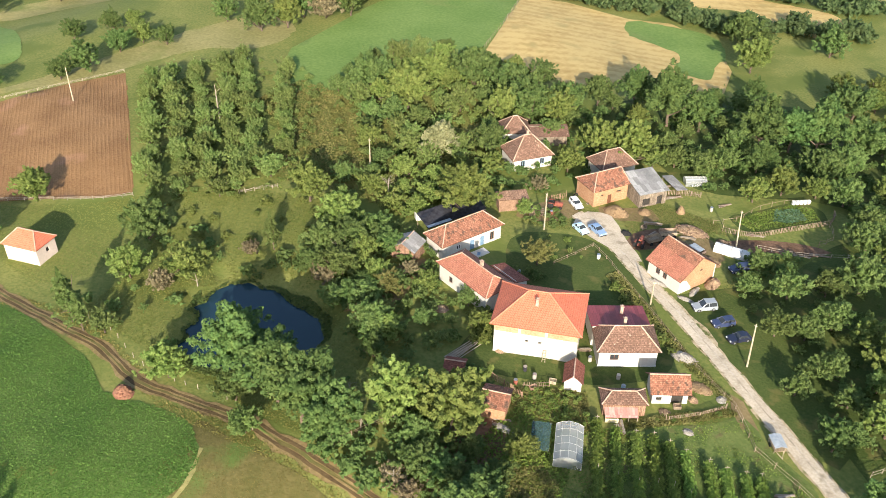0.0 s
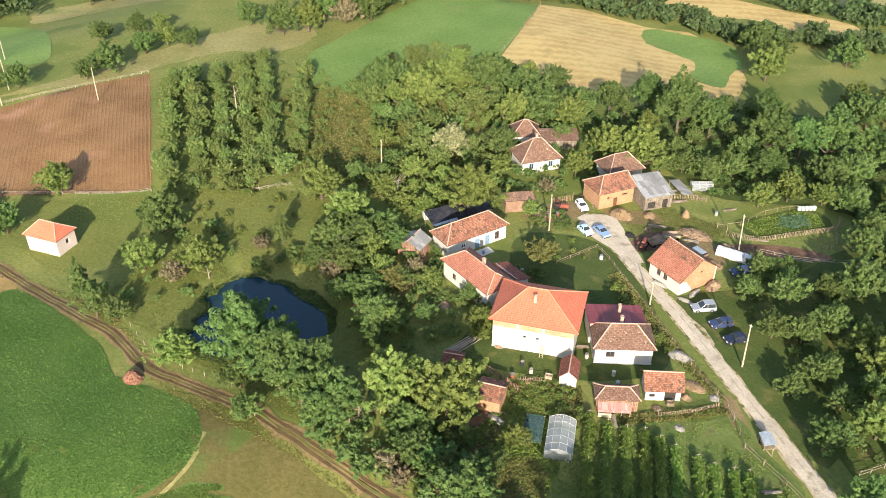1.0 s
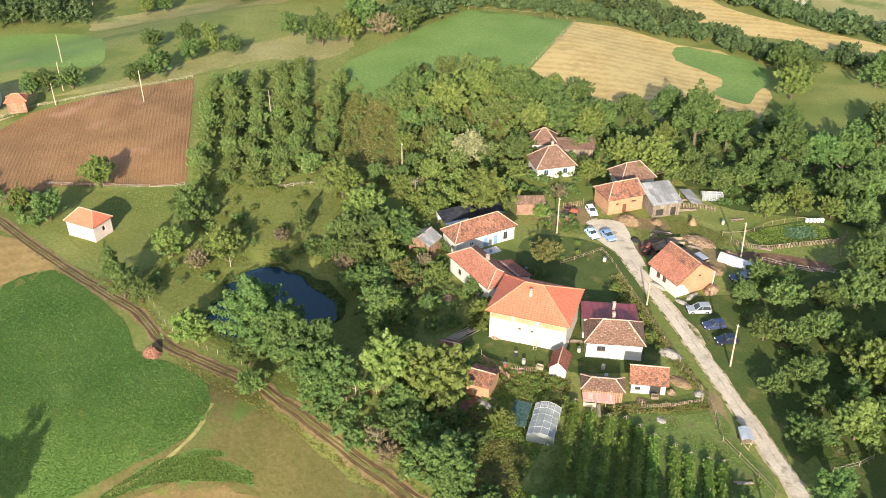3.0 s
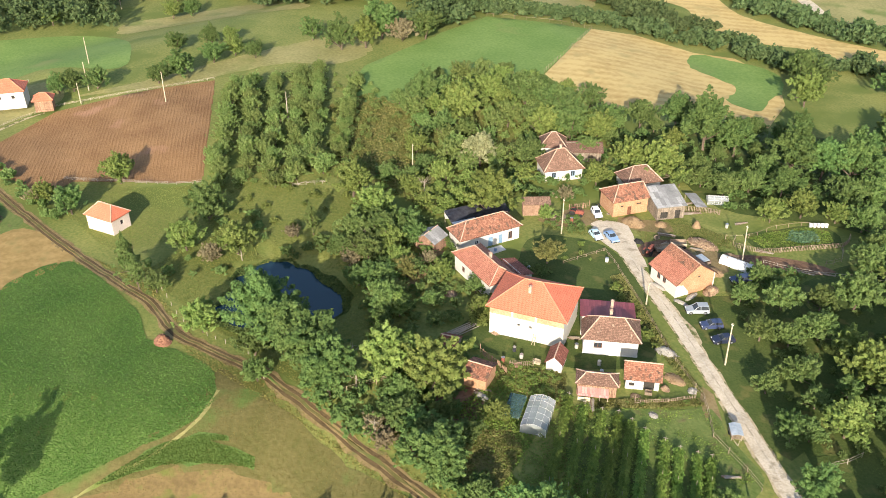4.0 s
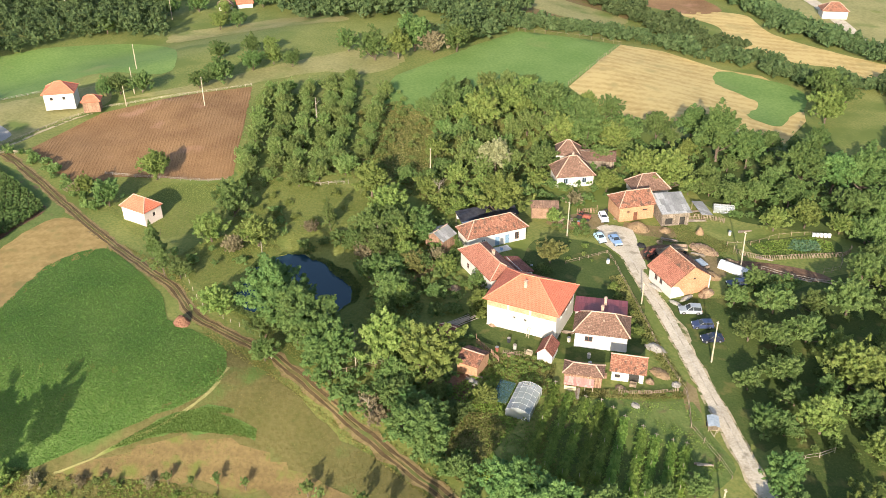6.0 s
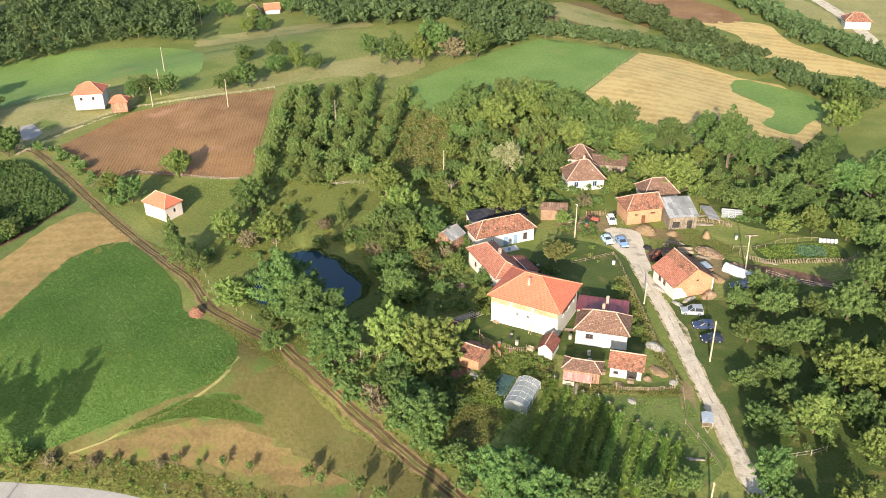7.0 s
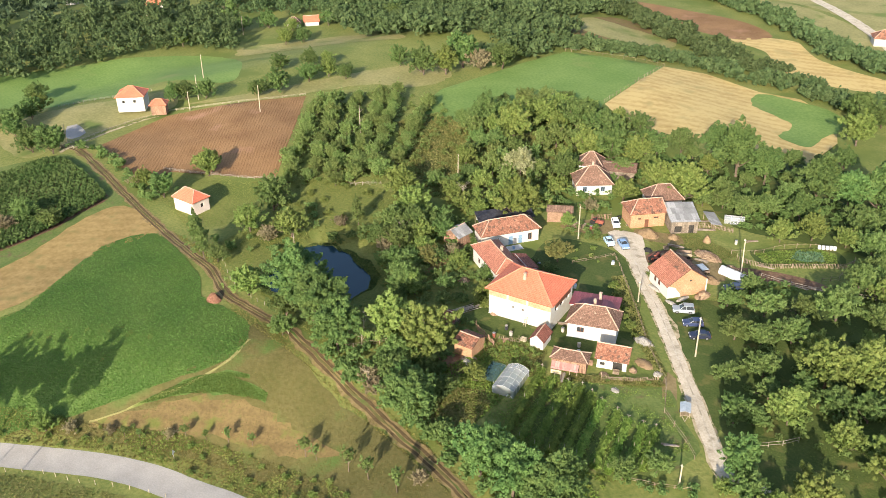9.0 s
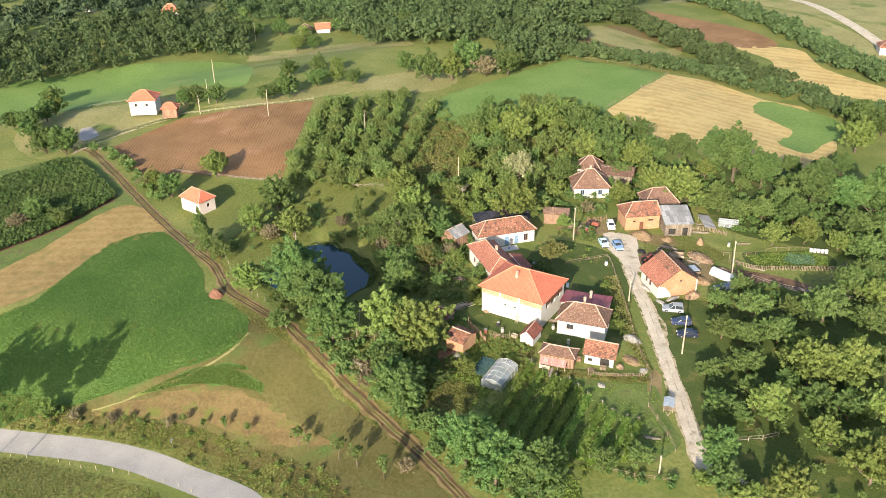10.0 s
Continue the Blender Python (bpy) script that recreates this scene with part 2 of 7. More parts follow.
RUBBLE = material("pale_rubble", (0.24, 0.22, 0.19), (0.4, 0.37, 0.33), 3, 0.7, 0.95, 0.6, island=0.3)
TYRE = material("tyre_rubber", (0.015, 0.015, 0.015), (0.03, 0.03, 0.03), 8, 1, 0.85, 0.1)
LEAF_A = foliage("leaf_blue_green", (0.075, 0.138, 0.044), (0.138, 0.205, 0.063))
LEAF_B = foliage("leaf_yellow_green", (0.116, 0.169, 0.042), (0.203, 0.246, 0.072))
LEAF_D = foliage("leaf_deep_green", (0.075, 0.13, 0.037), (0.138, 0.191, 0.064))
LEAF_C = foliage("leaf_olive", (0.094, 0.149, 0.042), (0.161, 0.213, 0.071))
LEAF_S = foliage("leaf_dry_shrub", (0.161, 0.141, 0.077), (0.248, 0.205, 0.128))
LEAF_W = foliage("leaf_pale_bloom", (0.2, 0.22, 0.1), (0.38, 0.38, 0.21))
LEAF_V = foliage("leaf_pale_olive", (0.13, 0.14, 0.045), (0.218, 0.212, 0.074))
LEAF_FAR = foliage("leaf_far_wood", (0.064, 0.106, 0.042), (0.114, 0.152, 0.062))
# Bluish base: distance haze is put into this leaf colour.
LEAF_HAZED = foliage("leaf_hazed_hill_wood", (0.06, 0.105, 0.052), (0.1, 0.145, 0.075))
LEAF_P = foliage("leaf_row_tree", (0.147, 0.214, 0.063), (0.247, 0.307, 0.103), 0.5)
# Blade colour lowered likewise for missing orchard shadows.
LAWN_BLADE = foliage("lawn_blade", (0.062, 0.099, 0.019), (0.116, 0.143, 0.037), 0.3, 0.08)
BLADE = foliage("grass_blade", (0.115, 0.152, 0.032), (0.225, 0.228, 0.068), 0.3, 0.06)
BLADE_DRY = foliage("dry_grass_blade", (0.125, 0.114, 0.032), (0.2, 0.168, 0.06), 0.3, 0.1)
CROP_LEAF = foliage("clover_leaf", (0.076, 0.135, 0.028), (0.118, 0.18, 0.042), 0.3, 0.1)
CORN_LEAF = foliage("dark_crop_leaf", (0.05, 0.084, 0.023), (0.1, 0.125, 0.043), 0.3, 0.1)
VINE_LEAF = foliage("vine_leaf", (0.11, 0.19, 0.035), (0.215, 0.285, 0.066), 0.35, 0.3)
HERB = foliage("tall_weeds", (0.146, 0.157, 0.045), (0.259, 0.243, 0.092), 0.45, 0.2)


# ---- mesh helpers ----
from mathutils import geometry

def mesh_object(name, verts, faces, mats, parent=None, uvs=None, smooth=False, picks=None):
    me = bpy.data.meshes.new(name)
    me.from_pydata([tuple(v) for v in verts], [], [tuple(f) for f in faces])
    for m in (mats if isinstance(mats, (list, tuple)) else [mats]):
        me.materials.append(m)
    if picks is not None:
        me.polygons.foreach_set("material_index", picks)
    if smooth:
        me.polygons.foreach_set("use_smooth", [True] * len(me.polygons))
    if uvs is not None:
        layer = me.uv_layers.new(name="UVMap")
        layer.data.foreach_set("uv", [c for uv in uvs for c in uv])
    me.update()
    ob = new(name, me)
    if parent:
        ob.parent = parent
    return ob


def part(name, bm, material_, parent, label="", smooth=False):
    me = bpy.data.meshes.new(name)
    bm.to_mesh(me)
    bm.free()
    me.materials.append(material_)
    if smooth:
        me.polygons.foreach_set("use_smooth", [True] * len(me.polygons))
    ob = new(name, me)
    ob.parent = parent
    return tagged(ob, label)


def add_box(bm, x0, x1, y0, y1, z0, z1, m=None):
    vs = [bm.verts.new((x, y, z)) for z in (z0, z1) for x, y in ((x0, y0), (x1, y0), (x1, y1), (x0, y1))]
    if m is not None:
        for v in vs:
            v.co = m @ v.co
    for f in ((3, 2, 1, 0), (4, 5, 6, 7), (0, 1, 5, 4), (1, 2, 6, 5), (2, 3, 7, 6), (3, 0, 4, 7)):
        bm.faces.new([vs[i] for i in f])
    return vs


def box(x0, x1, y0, y1, z0, z1, m=None, bevel=0.0):
    bm = bmesh.new()
    add_box(bm, x0, x1, y0, y1, z0, z1, m)
    if bevel:
        bmesh.ops.bevel(bm, geom=bm.edges[:], offset=bevel, segments=1, affect="EDGES")
    return bm


def add_tube(bm, points, radii, sides=6):
    """A tapered tube along points."""
    rings = []
    for i, (p, r) in enumerate(zip(points, radii)):
        p = Vector(p)
        a = Vector(points[min(i + 1, len(points) - 1)]) - Vector(points[max(i - 1, 0)])
        side = a.cross(Vector((0.31, 0.95, 0.05))).normalized()
        up = a.cross(side).normalized()
        rings.append([bm.verts.new(p + r * (math.cos(k * math.tau / sides) * side + math.sin(k * math.tau / sides) * up)) for k in range(sides)])
    for a, b in zip(rings, rings[1:]):
        for k in range(sides):
            bm.faces.new((a[k], a[(k + 1) % sides], b[(k + 1) % sides], b[k]))
    bm.faces.new(rings[0][::-1])
    bm.faces.new(rings[-1])


def tube(points, radii, sides=6):
    bm = bmesh.new()
    add_tube(bm, points, radii, sides)
    return bm


def thing(name, x, y, z, turn, label, category, group=""):
    ob = new(name)
    ob.matrix_basis = pose(x, y, z, 0, 0, turn)
    return tagged(ob, label, category, group)


# ---- the ground ----
POND = (-87.0, 71.5, 12.2, 12.2)    # middle and half widths


def ramp(v):
    v = min(1.0, max(0.0, v))
    return v * v * (3 - 2 * v)


def ground_z(x, y):
    """Height of the ground."""
    z = -0.8
    z -= 2.0 * ramp((-56 - x) / 28) * ramp((96 - y) / 30)
    z -= 1.0 * ramp((-112 - x) / 18) * ramp((90 - y) / 20) * ramp((x + 175) / 20)
    along, off = 0.735 * (x + 74) + 0.678 * (y - 14), -0.678 * (x + 74) + 0.735 * (y - 14)
    z -= 8.8 * ramp((25 - off) / 33) / (1 + math.exp(min(40, (along - 44) / 6)))
    z -= 4.8 * ramp((0.45 * x + 0.89 * y - 122) / 45)
    z -= 6.5 * ramp((-222 - x) / 45)
    d = math.hypot(x + 40, y - 100)
    far = ramp((d - 260) / 500)
    z -= 135 * ramp((-0.8 * x + 0.3 * y - 345) / 300)
    z += far * (-22 + 9 * math.sin(x / 190 + 0.6) + 8 * math.sin(y / 160 + 1.1) + 60 * ramp((d - 900) / 1500))
    return z


def ground_at(x, y):
    """The ground with the pond's hollow."""
    a = math.atan2(y - POND[1], x - POND[0])
    r = math.hypot((x - POND[0]) / POND[2], (y - POND[1]) / POND[3]) * (1 + 0.20 * math.exp(-((a - 1.75) / 0.55) ** 2) + 0.34 * noise.noise((1.6 * math.cos(a), 1.6 * math.sin(a), 5.0)) + 0.22 * noise.noise((x * 0.3, y * 0.3, 7.0)))
    return ground_z(x, y) - 1.0 * ramp((1.28 - r) / 0.55) + (0.10 * noise.noise((x * 0.22, y * 0.22, 0)) + 0.22 * noise.noise((x * 0.06, y * 0.06, 3)) if abs(x) < 400 else 0)


def spaced(lo, hi, step, ends):
    mid = list(np.arange(lo, hi + 0.1, step))
    out, d = [], step
    a, b = lo, hi
    left, right = [], []
    while a > -ends or b < ends:
        d *= 1.22
        if a > -ends:
            a -= d
            left.append(a)
        if b < ends:
            b += d
            right.append(b)
    return left[::-1] + mid + right


gx, gy = spaced(-310, 60, 2.0, 4500), spaced(-20, 330, 2.0, 4500)
verts = [(x, y, ground_at(x, y)) for y in gy for x in gx]
w = len(gx)
faces = [(j * w + i, j * w + i + 1, (j + 1) * w + i + 1, (j + 1) * w + i) for j in range(len(gy) - 1) for i in range(w - 1)]
ground = tagged(mesh_object("ground", verts, faces, GRASS, smooth=True), "rolling meadow ground of green and yellowed grass", "ground", kind="structure")


def curve_through(points, closed=True, step=3.0):
    """A smooth line through plan points."""
    p = [Vector((x, y)) for x, y in points]
    n, out = len(p), []
    for i in range(n if closed else n - 1):
        a, b, c, d = (p[(i + k) % n] if closed else p[min(max(i + k, 0), n - 1)] for k in (-1, 0, 1, 2))
        cuts = max(1, int((c - b).length / step))
        for k in range(cuts):
            t = k / cuts
            out.append(0.5 * ((2 * b) + (c - a) * t + (2 * a - 5 * b + 4 * c - d) * t * t + (3 * b - a - 3 * c + d) * t ** 3))
    if not closed:
        out.append(p[-1])
    return out


def inside(x, y, ring):
    odd, j = False, len(ring) - 1
    for i in range(len(ring)):
        (xi, yi), (xj, yj) = ring[i], ring[j]
        if (yi > y) != (yj > y) and x < (xj - xi) * (y - yi) / (yj - yi) + xi:
            odd = not odd
        j = i
    return odd


def area(name, points, mat, lift, label, category="field", step=3.0, ragged=0.4, smooth_ring=True):
    """A sheet that lies on the ground inside an outline."""

    ring = curve_through(points, True, 2.0) if smooth_ring else [Vector(p) for p in points]
    ring = [p + Vector((noise.noise((p.x * 0.4, p.y * 0.4, 1)), noise.noise((p.x * 0.4, p.y * 0.4, 7)))) * ragged for p in ring]
    pts = list(ring)
    x0, x1 = min(p.x for p in ring), max(p.x for p in ring)
    y0, y1 = min(p.y for p in ring), max(p.y for p in ring)
    for x in np.arange(x0, x1, step):
        for y in np.arange(y0, y1, step):
            if inside(x, y, ring):
                pts.append(Vector((x, y)))
    edges = [(i, (i + 1) % len(ring)) for i in range(len(ring))]
    v, _, f, *_ = geometry.delaunay_2d_cdt(pts, edges, [], 1, 0.01)
    ob = mesh_object(name, [(p.x, p.y, ground_at(p.x, p.y) + lift) for p in v], f, mat, smooth=True)
    return tagged(ob, label, category, kind="structure")


def ribbon(name, points, width, mat, lift, label, category, offset=0.0, wobble=0.25, crown=0.0):
    """A strip along a line, laid on the ground."""
    line = curve_through(points, False, 1.5)
    verts, faces = [], []
    for i, p in enumerate(line):
        a = (line[min(i + 1, len(line) - 1)] - line[max(i - 1, 0)]).normalized()
        s = Vector((-a.y, a.x))
        for k in range(5):
            q = p + s * (offset + width * (k / 4 - 0.5) + (wobble * noise.noise((p.x * 0.35, p.y * 0.35, k)) if k in (0, 4) else 0))
            verts.append((q.x, q.y, ground_at(q.x, q.y) + lift + crown * (1 - abs(k - 2) / 2)))
        if i:
            for k in range(4):
                a0 = (i - 1) * 5 + k
                faces.append((a0, a0 + 1, a0 + 6, a0 + 5))
    return tagged(mesh_object(name, verts, faces, mat, smooth=True), label, category, kind="structure")


# ---- fields, roads, water ----
PLOUGHED = [(-189.3, 53.2), (-199.6, 76.2), (-194.8, 89.8), (-191.5, 102.2), (-185.9, 116.1), (-166.4, 102.3), (-148.4, 90.1), (-137.7, 82.0), (-141.2, 78.3), (-152.2, 71.0), (-161.1, 62.5), (-158.2, 53.1), (-174.1, 52.5)]
area("ploughed_field", PLOUGHED, SOIL, 0.06, "bare reddish-brown ploughed field in straight furrows", ragged=0.3, smooth_ring=False)
GREEN_FAR = [(-153.8, 135.6), (-165.5, 153.7), (-167.8, 171.5), (-170.9, 191.1), (-171.9, 213.0), (-157.1, 221.2), (-142.4, 232.2), (-131.6, 206.5), (-124.6, 185.8), (-112.5, 166.7), (-124.3, 147.0), (-141.7, 135.3)]
area("grass_field", GREEN_FAR, EMERALD, 0.06, "smooth bright green grass field beyond the wood", smooth_ring=False)
STRAW_FIELD = [(-143.0, 232.8), (-132.1, 242.3), (-109.9, 242.6), (-97.7, 246.6), (-80.2, 239.5), (-69.0, 222.8), (-63.4, 201.2), (-82.4, 189.9), (-91.9, 178.8), (-111.8, 179.4), (-123.5, 184.7)]
area("stubble_field", STRAW_FIELD, STRAW, 0.06, "pale straw-coloured mown field with faint swaths", smooth_ring=False)
area("grass_field", [(-109.3, 240.4), (-102.3, 228.8), (-85.7, 224.7), (-80.6, 211.3), (-71.6, 211.4), (-74.0, 224.2), (-74.3, 231.5), (-83.2, 243.9), (-99.9, 243.8)], EMERALD, 0.12, "uncut green corner left in the mown field", ragged=1.0)
area("stubble_field", [(-157.3, 287.4), (-140.8, 303.3), (-119.6, 289.6), (-92.7, 285.4), (-60.0, 285.0), (-55.0, 262.0), (-83.4, 270.3), (-95.2, 267.0), (-107.9, 264.3), (-124.2, 267.5), (-137.1, 282.3)], STRAW, 0.08, "long pale ripe strip field between hedges")
area("ploughed_field", [(-224.1, 303.0), (-205.7, 308.0), (-171.7, 312.3), (-148.9, 302.3), (-157.3, 287.4), (-181.8, 288.6)], SOIL, 0.08, "distant brown fallow field beyond the hedge")
area("meadow", [(-198.0, 237.1), (-204.1, 270.9), (-170.8, 273.9), (-167.4, 261.3), (-181.0, 233.7)], DRY, 0.08, "yellowish mown meadow between hedges", "meadow")
area("grass_field", [(-292.7, 30.1), (-296.9, 60.4), (-282.6, 98.1), (-257.9, 121.5), (-214.9, 104.2), (-233.4, 85.2), (-231.7, 68.8), (-236.3, 47.7), (-242.0, 25.1)], EMERALD, 0.08, "smooth green field behind the white farmhouse")
CLOVER_FIELD = [(-110.5, 6.0), (-111.6, 15.2), (-121.2, 25.0), (-130.2, 35.5), (-131.0, 42.5), (-129.2, 47.2), (-122.0, 48.1), (-111.4, 47.9), (-102.5, 47.5), (-95.3, 44.9), (-91.0, 45.8), (-86.8, 47.4), (-80.7, 48.4), (-76.8, 47.0), (-72.9, 44.1), (-72.1, 39.8), (-73.4, 35.2), (-75.0, 30.3), (-77.0, 24.2), (-79.5, 16.9), (-83.0, 8.0), (-88.0, -4.0), (-110.0, -4.0)]
area("clover_field", CLOVER_FIELD, CLOVER, 0.075, "dense bright green clover field beside the track", ragged=0.6)
CRESCENT = [(-74.4, 24.6), (-73.5, 29.9), (-72.3, 35.0), (-69.4, 39.3), (-66.0, 42.0), (-65.4, 41.4), (-67.6, 39.4), (-63.7, 41.3), (-60.1, 42.6), (-58.8, 41.6), (-61.2, 40.0), (-66.6, 35.8), (-70.3, 31.9), (-72.6, 27.3)]
area("clover_field", CRESCENT, CLOVER, 0.09, "curved green strip of clover in the dry meadow", ragged=0.8)
area("meadow", [(-76.7, 16.6), (-73.3, 24.4), (-69.1, 31.4), (-64.0, 36.9), (-57.6, 40.5), (-50.1, 43.3), (-43.6, 44.3), (-37.9, 45.5), (-41.3, 43.1), (-46.8, 39.6), (-52.9, 36.1), (-61.8, 29.6), (-69.6, 22.1)], DRY, 0.075, "brownish sun-dried meadow on the slope", "meadow", ragged=1.8, step=1.4)
area("meadow", [(-79.0, 49.5), (-78.0, 46.5), (-74.4, 44.0), (-73.6, 40.0), (-75.0, 35.0), (-76.6, 30.0), (-78.6, 24.0), (-81.2, 16.0), (-84.0, 6.5), (-77.0, 13.0), (-70.0, 18.0), (-58.0, 27.0), (-46.0, 34.0), (-34.0, 38.6), (-12.0, 42.0), (-8.0, 51.0), (-30.0, 51.8), (-50.0, 50.6), (-62.0, 50.4), (-72.0, 49.6)], SLOPE, 0.05, "sun-dried greenish-brown meadow on the slope", "meadow", ragged=0.8, step=1.4)
STRAW_LEFT = [(-130.0, 48.9), (-148.0, 46.1), (-147.0, 36.5), (-137.3, 22.8), (-129.4, 8.0), (-121.0, -4.0), (-113.0, -4.0), (-113.0, 8.3), (-116.6, 20.7), (-127.5, 35.4)]
area("stubble_field", STRAW_LEFT, STRAW_STRIP, 0.07, "dry yellow mown strip beside the clover")
CORN = [(-187.4, 37.9), (-182.7, 42.0), (-163.0, 44.0), (-154.5, 44.0), (-150.5, 36.6), (-145.5, 28.7), (-143.0, 21.9), (-141.0, 14.0), (-139.0, 4.0), (-180.0, 6.0), (-184.1, 29.8)]
area("grass_margin", [(-189.5, 38.5), (-180.0, 45.4), (-156.1, 47.0), (-149.6, 46.3), (-147.6, 36.5), (-138.0, 22.8), (-133.0, 4.0), (-182.0, 4.0)], GARDEN, 0.045, "green grass margin round the tall crop", "grass", ragged=0.8)
area("crop_field", CORN, SOIL_DARK, 0.06, "dark soil under a dense tall green crop")
VINE = [(-27.9, 83.7), (-21.8, 89.6), (-17.4, 94.4), (-12.7, 91.0), (-5.2, 87.1), (-5.1, 77.9), (-8.4, 73.1), (-18.5, 68.7), (-28.2, 73.3)]
area("garden", VINE, GARDEN, 0.05, "fresh green kitchen garden with planted rows", "garden", ragged=0.2)
area("garden", [(-39.5, 143.7), (-34.0, 140.7), (-28.8, 147.0), (-24.3, 154.5), (-28.1, 158.2), (-31.9, 156.2), (-36.0, 149.0)], LAWN, 0.05, "fenced vegetable plot with low green plants", "garden", ragged=0.2, step=2.0)
area("yard_lawn", [(-56.0, 80.0), (-40.0, 86.0), (-30.0, 98.0), (-42.0, 113.0), (-56.0, 121.0), (-68.0, 114.0), (-62.0, 100.0), (-59.0, 90.0)], LAWN, 0.035, "short dark green lawn between the village houses", "lawn", step=2.0)
area("yard_lawn", [(-33.0, 120.0), (-36.5, 113.0), (-24.0, 104.0), (-8.0, 93.5), (-4.0, 96.0), (-16.0, 112.0), (-24.0, 126.0)], LAWN, 0.035, "grassy verge between road and orchard", "lawn", step=2.0)
# Darkened lawn colour stands in for shade under the orchard trees.
area("orchard_floor", [(-24.0, 126.0), (-16.0, 112.0), (-4.0, 96.0), (20.0, 84.0), (34.0, 110.0), (0.0, 150.0), (-18.0, 150.0)], LAWN, 0.03, "rough green orchard grass, darkened in colour for tree shade", "lawn", step=3.0)
area("bare_yard", [(-38.0, 133.0), (-33.0, 139.0), (-26.0, 142.6), (-20.5, 143.5), (-22.0, 140.5), (-30.0, 135.5), (-35.0, 131.0)], SOIL_DARK, 0.07, "trodden brown bare soil in the fenced yard", "soil", ragged=0.6, step=1.5)
area("bare_yard", [(-21.2, 98.0), (-19.0, 97.6), (-15.2, 93.2), (-16.6, 91.8), (-19.8, 95.0)], RUT, 0.05, "bare brown soil by the garden fence", "soil", ragged=0.5, step=1.5)
area("bare_yard", [(-48.0, 71.0), (-43.0, 72.5), (-40.0, 64.0), (-42.0, 57.0), (-47.0, 60.0)], SOIL_DARK, 0.05, "bare dark soil under the trees", "soil", ragged=0.8, step=1.5)
area("bare_yard", [(-77.5, 98.0), (-74.0, 95.0), (-73.5, 84.0), (-79.0, 80.0), (-80.0, 90.0)], RUT, 0.05, "bare reddish earth bank beside the trees", "soil", ragged=1.0, step=1.5)

area("dry_meadow", [(-260.9, 125.3), (-251.9, 143.8), (-233.0, 163.4), (-223.3, 177.7), (-240.0, 180.0), (-259.2, 173.2), (-267.1, 151.3), (-270.9, 133.2)], MEADOW_DRY, 0.10, "sun-dried yellowish meadow before the far wood", "meadow", ragged=1.0)
area("dry_meadow", [(-212.0, 30.0), (-226.0, 40.0), (-229.0, 55.0), (-226.0, 70.0), (-219.0, 84.0), (-205.5, 80.7), (-203.5, 66.2), (-199.5, 54.9), (-195.5, 44.3), (-193.0, 33.0)], MEADOW_DRY, 0.05, "dry yellow-green meadow round the farmhouse", "meadow", ragged=1.2)
area("dry_meadow", [(-203.8, 84.1), (-200.2, 98.4), (-198.5, 123.5), (-196.4, 146.2), (-190.1, 170.0), (-173.6, 163.0), (-172.0, 148.0), (-183.3, 138.2), (-188.6, 118.1), (-194.0, 100.0)], MEADOW_DRY, 0.06, "dry yellow grass strip above the ploughed field", "meadow", ragged=1.0)

area("dry_meadow", [(-200.5, 240.8), (-205.6, 257.1), (-190.6, 263.9), (-166.0, 265.2), (-162.4, 253.1), (-177.4, 240.0)], MEADOW_DRY, 0.14, "pale yellow-green pasture between the hedges", "meadow", ragged=1.0)
area("dry_meadow", [(-204.0, 348.2), (-175.1, 354.5), (-146.8, 345.3), (-118.1, 326.2), (-111.7, 315.7), (-133.2, 313.2), (-168.3, 331.5), (-200.7, 340.1)], MEADOW_DRY, 0.14, "dry yellow field below the distant road", "meadow", ragged=1.0)
area("dry_meadow", [(-236, 330), (-205, 353), (-175, 358), (-146, 349), (-116, 328), (-95, 310), (-60, 300), (-10, 330), (-60, 430), (-150, 470), (-260, 430)], MEADOW_DRY, 0.10, "pale sun-dried hillside beyond the far road", "meadow", ragged=1.5, step=7.0)
VILLAGE_ROAD = [(-63.0, 127.0), (-56.6, 125.2), (-50.6, 120.9), (-45.2, 117.2), (-40.6, 114.3), (-36.9, 112.0), (-32.9, 109.3), (-28.8, 106.4), (-24.6, 103.4), (-20.2, 100.2), (-16.2, 97.6), (-12.9, 95.2), (-9.4, 92.7), (-5.9, 90.1), (-3.4, 88.3), (0.8, 85.8), (6.8, 87.1), (22.0, 82.0)]
ribbon("village_road", VILLAGE_ROAD, 3.1, SANDY, 0.12, "sandy worn shoulders of the village road", "road", crown=0.0, wobble=0.4)
ribbon("village_road", VILLAGE_ROAD, 2.4, GRAVEL, 0.175, "pale worn gravel village road", "road", crown=0.05, wobble=0.12)
ribbon("worn_strip", VILLAGE_ROAD[2:15], 0.2, ROAD_MIDDLE, 0.24, "darker stony strip in the middle of the gravel road", "road", offset=0.1, wobble=0.12)
area("gravel_yard", [(-62.0, 124.0), (-61.5, 129.0), (-57.5, 130.6), (-54.6, 128.2), (-50.4, 124.0), (-46.0, 120.2), (-47.6, 118.9), (-52.0, 120.6), (-57.0, 121.6)], GRAVEL, 0.15, "pale gravel turning place between farm buildings", "yard", ragged=0.5, step=1.5)
area("gravel_yard", [(-34.8, 110.4), (-32.8, 111.6), (-29.6, 110.0), (-27.0, 107.4), (-25.8, 104.4), (-28.0, 104.9), (-31.0, 107.3)], SANDY, 0.06, "worn gravel edge where cars park", "yard", ragged=0.5, step=1.5)
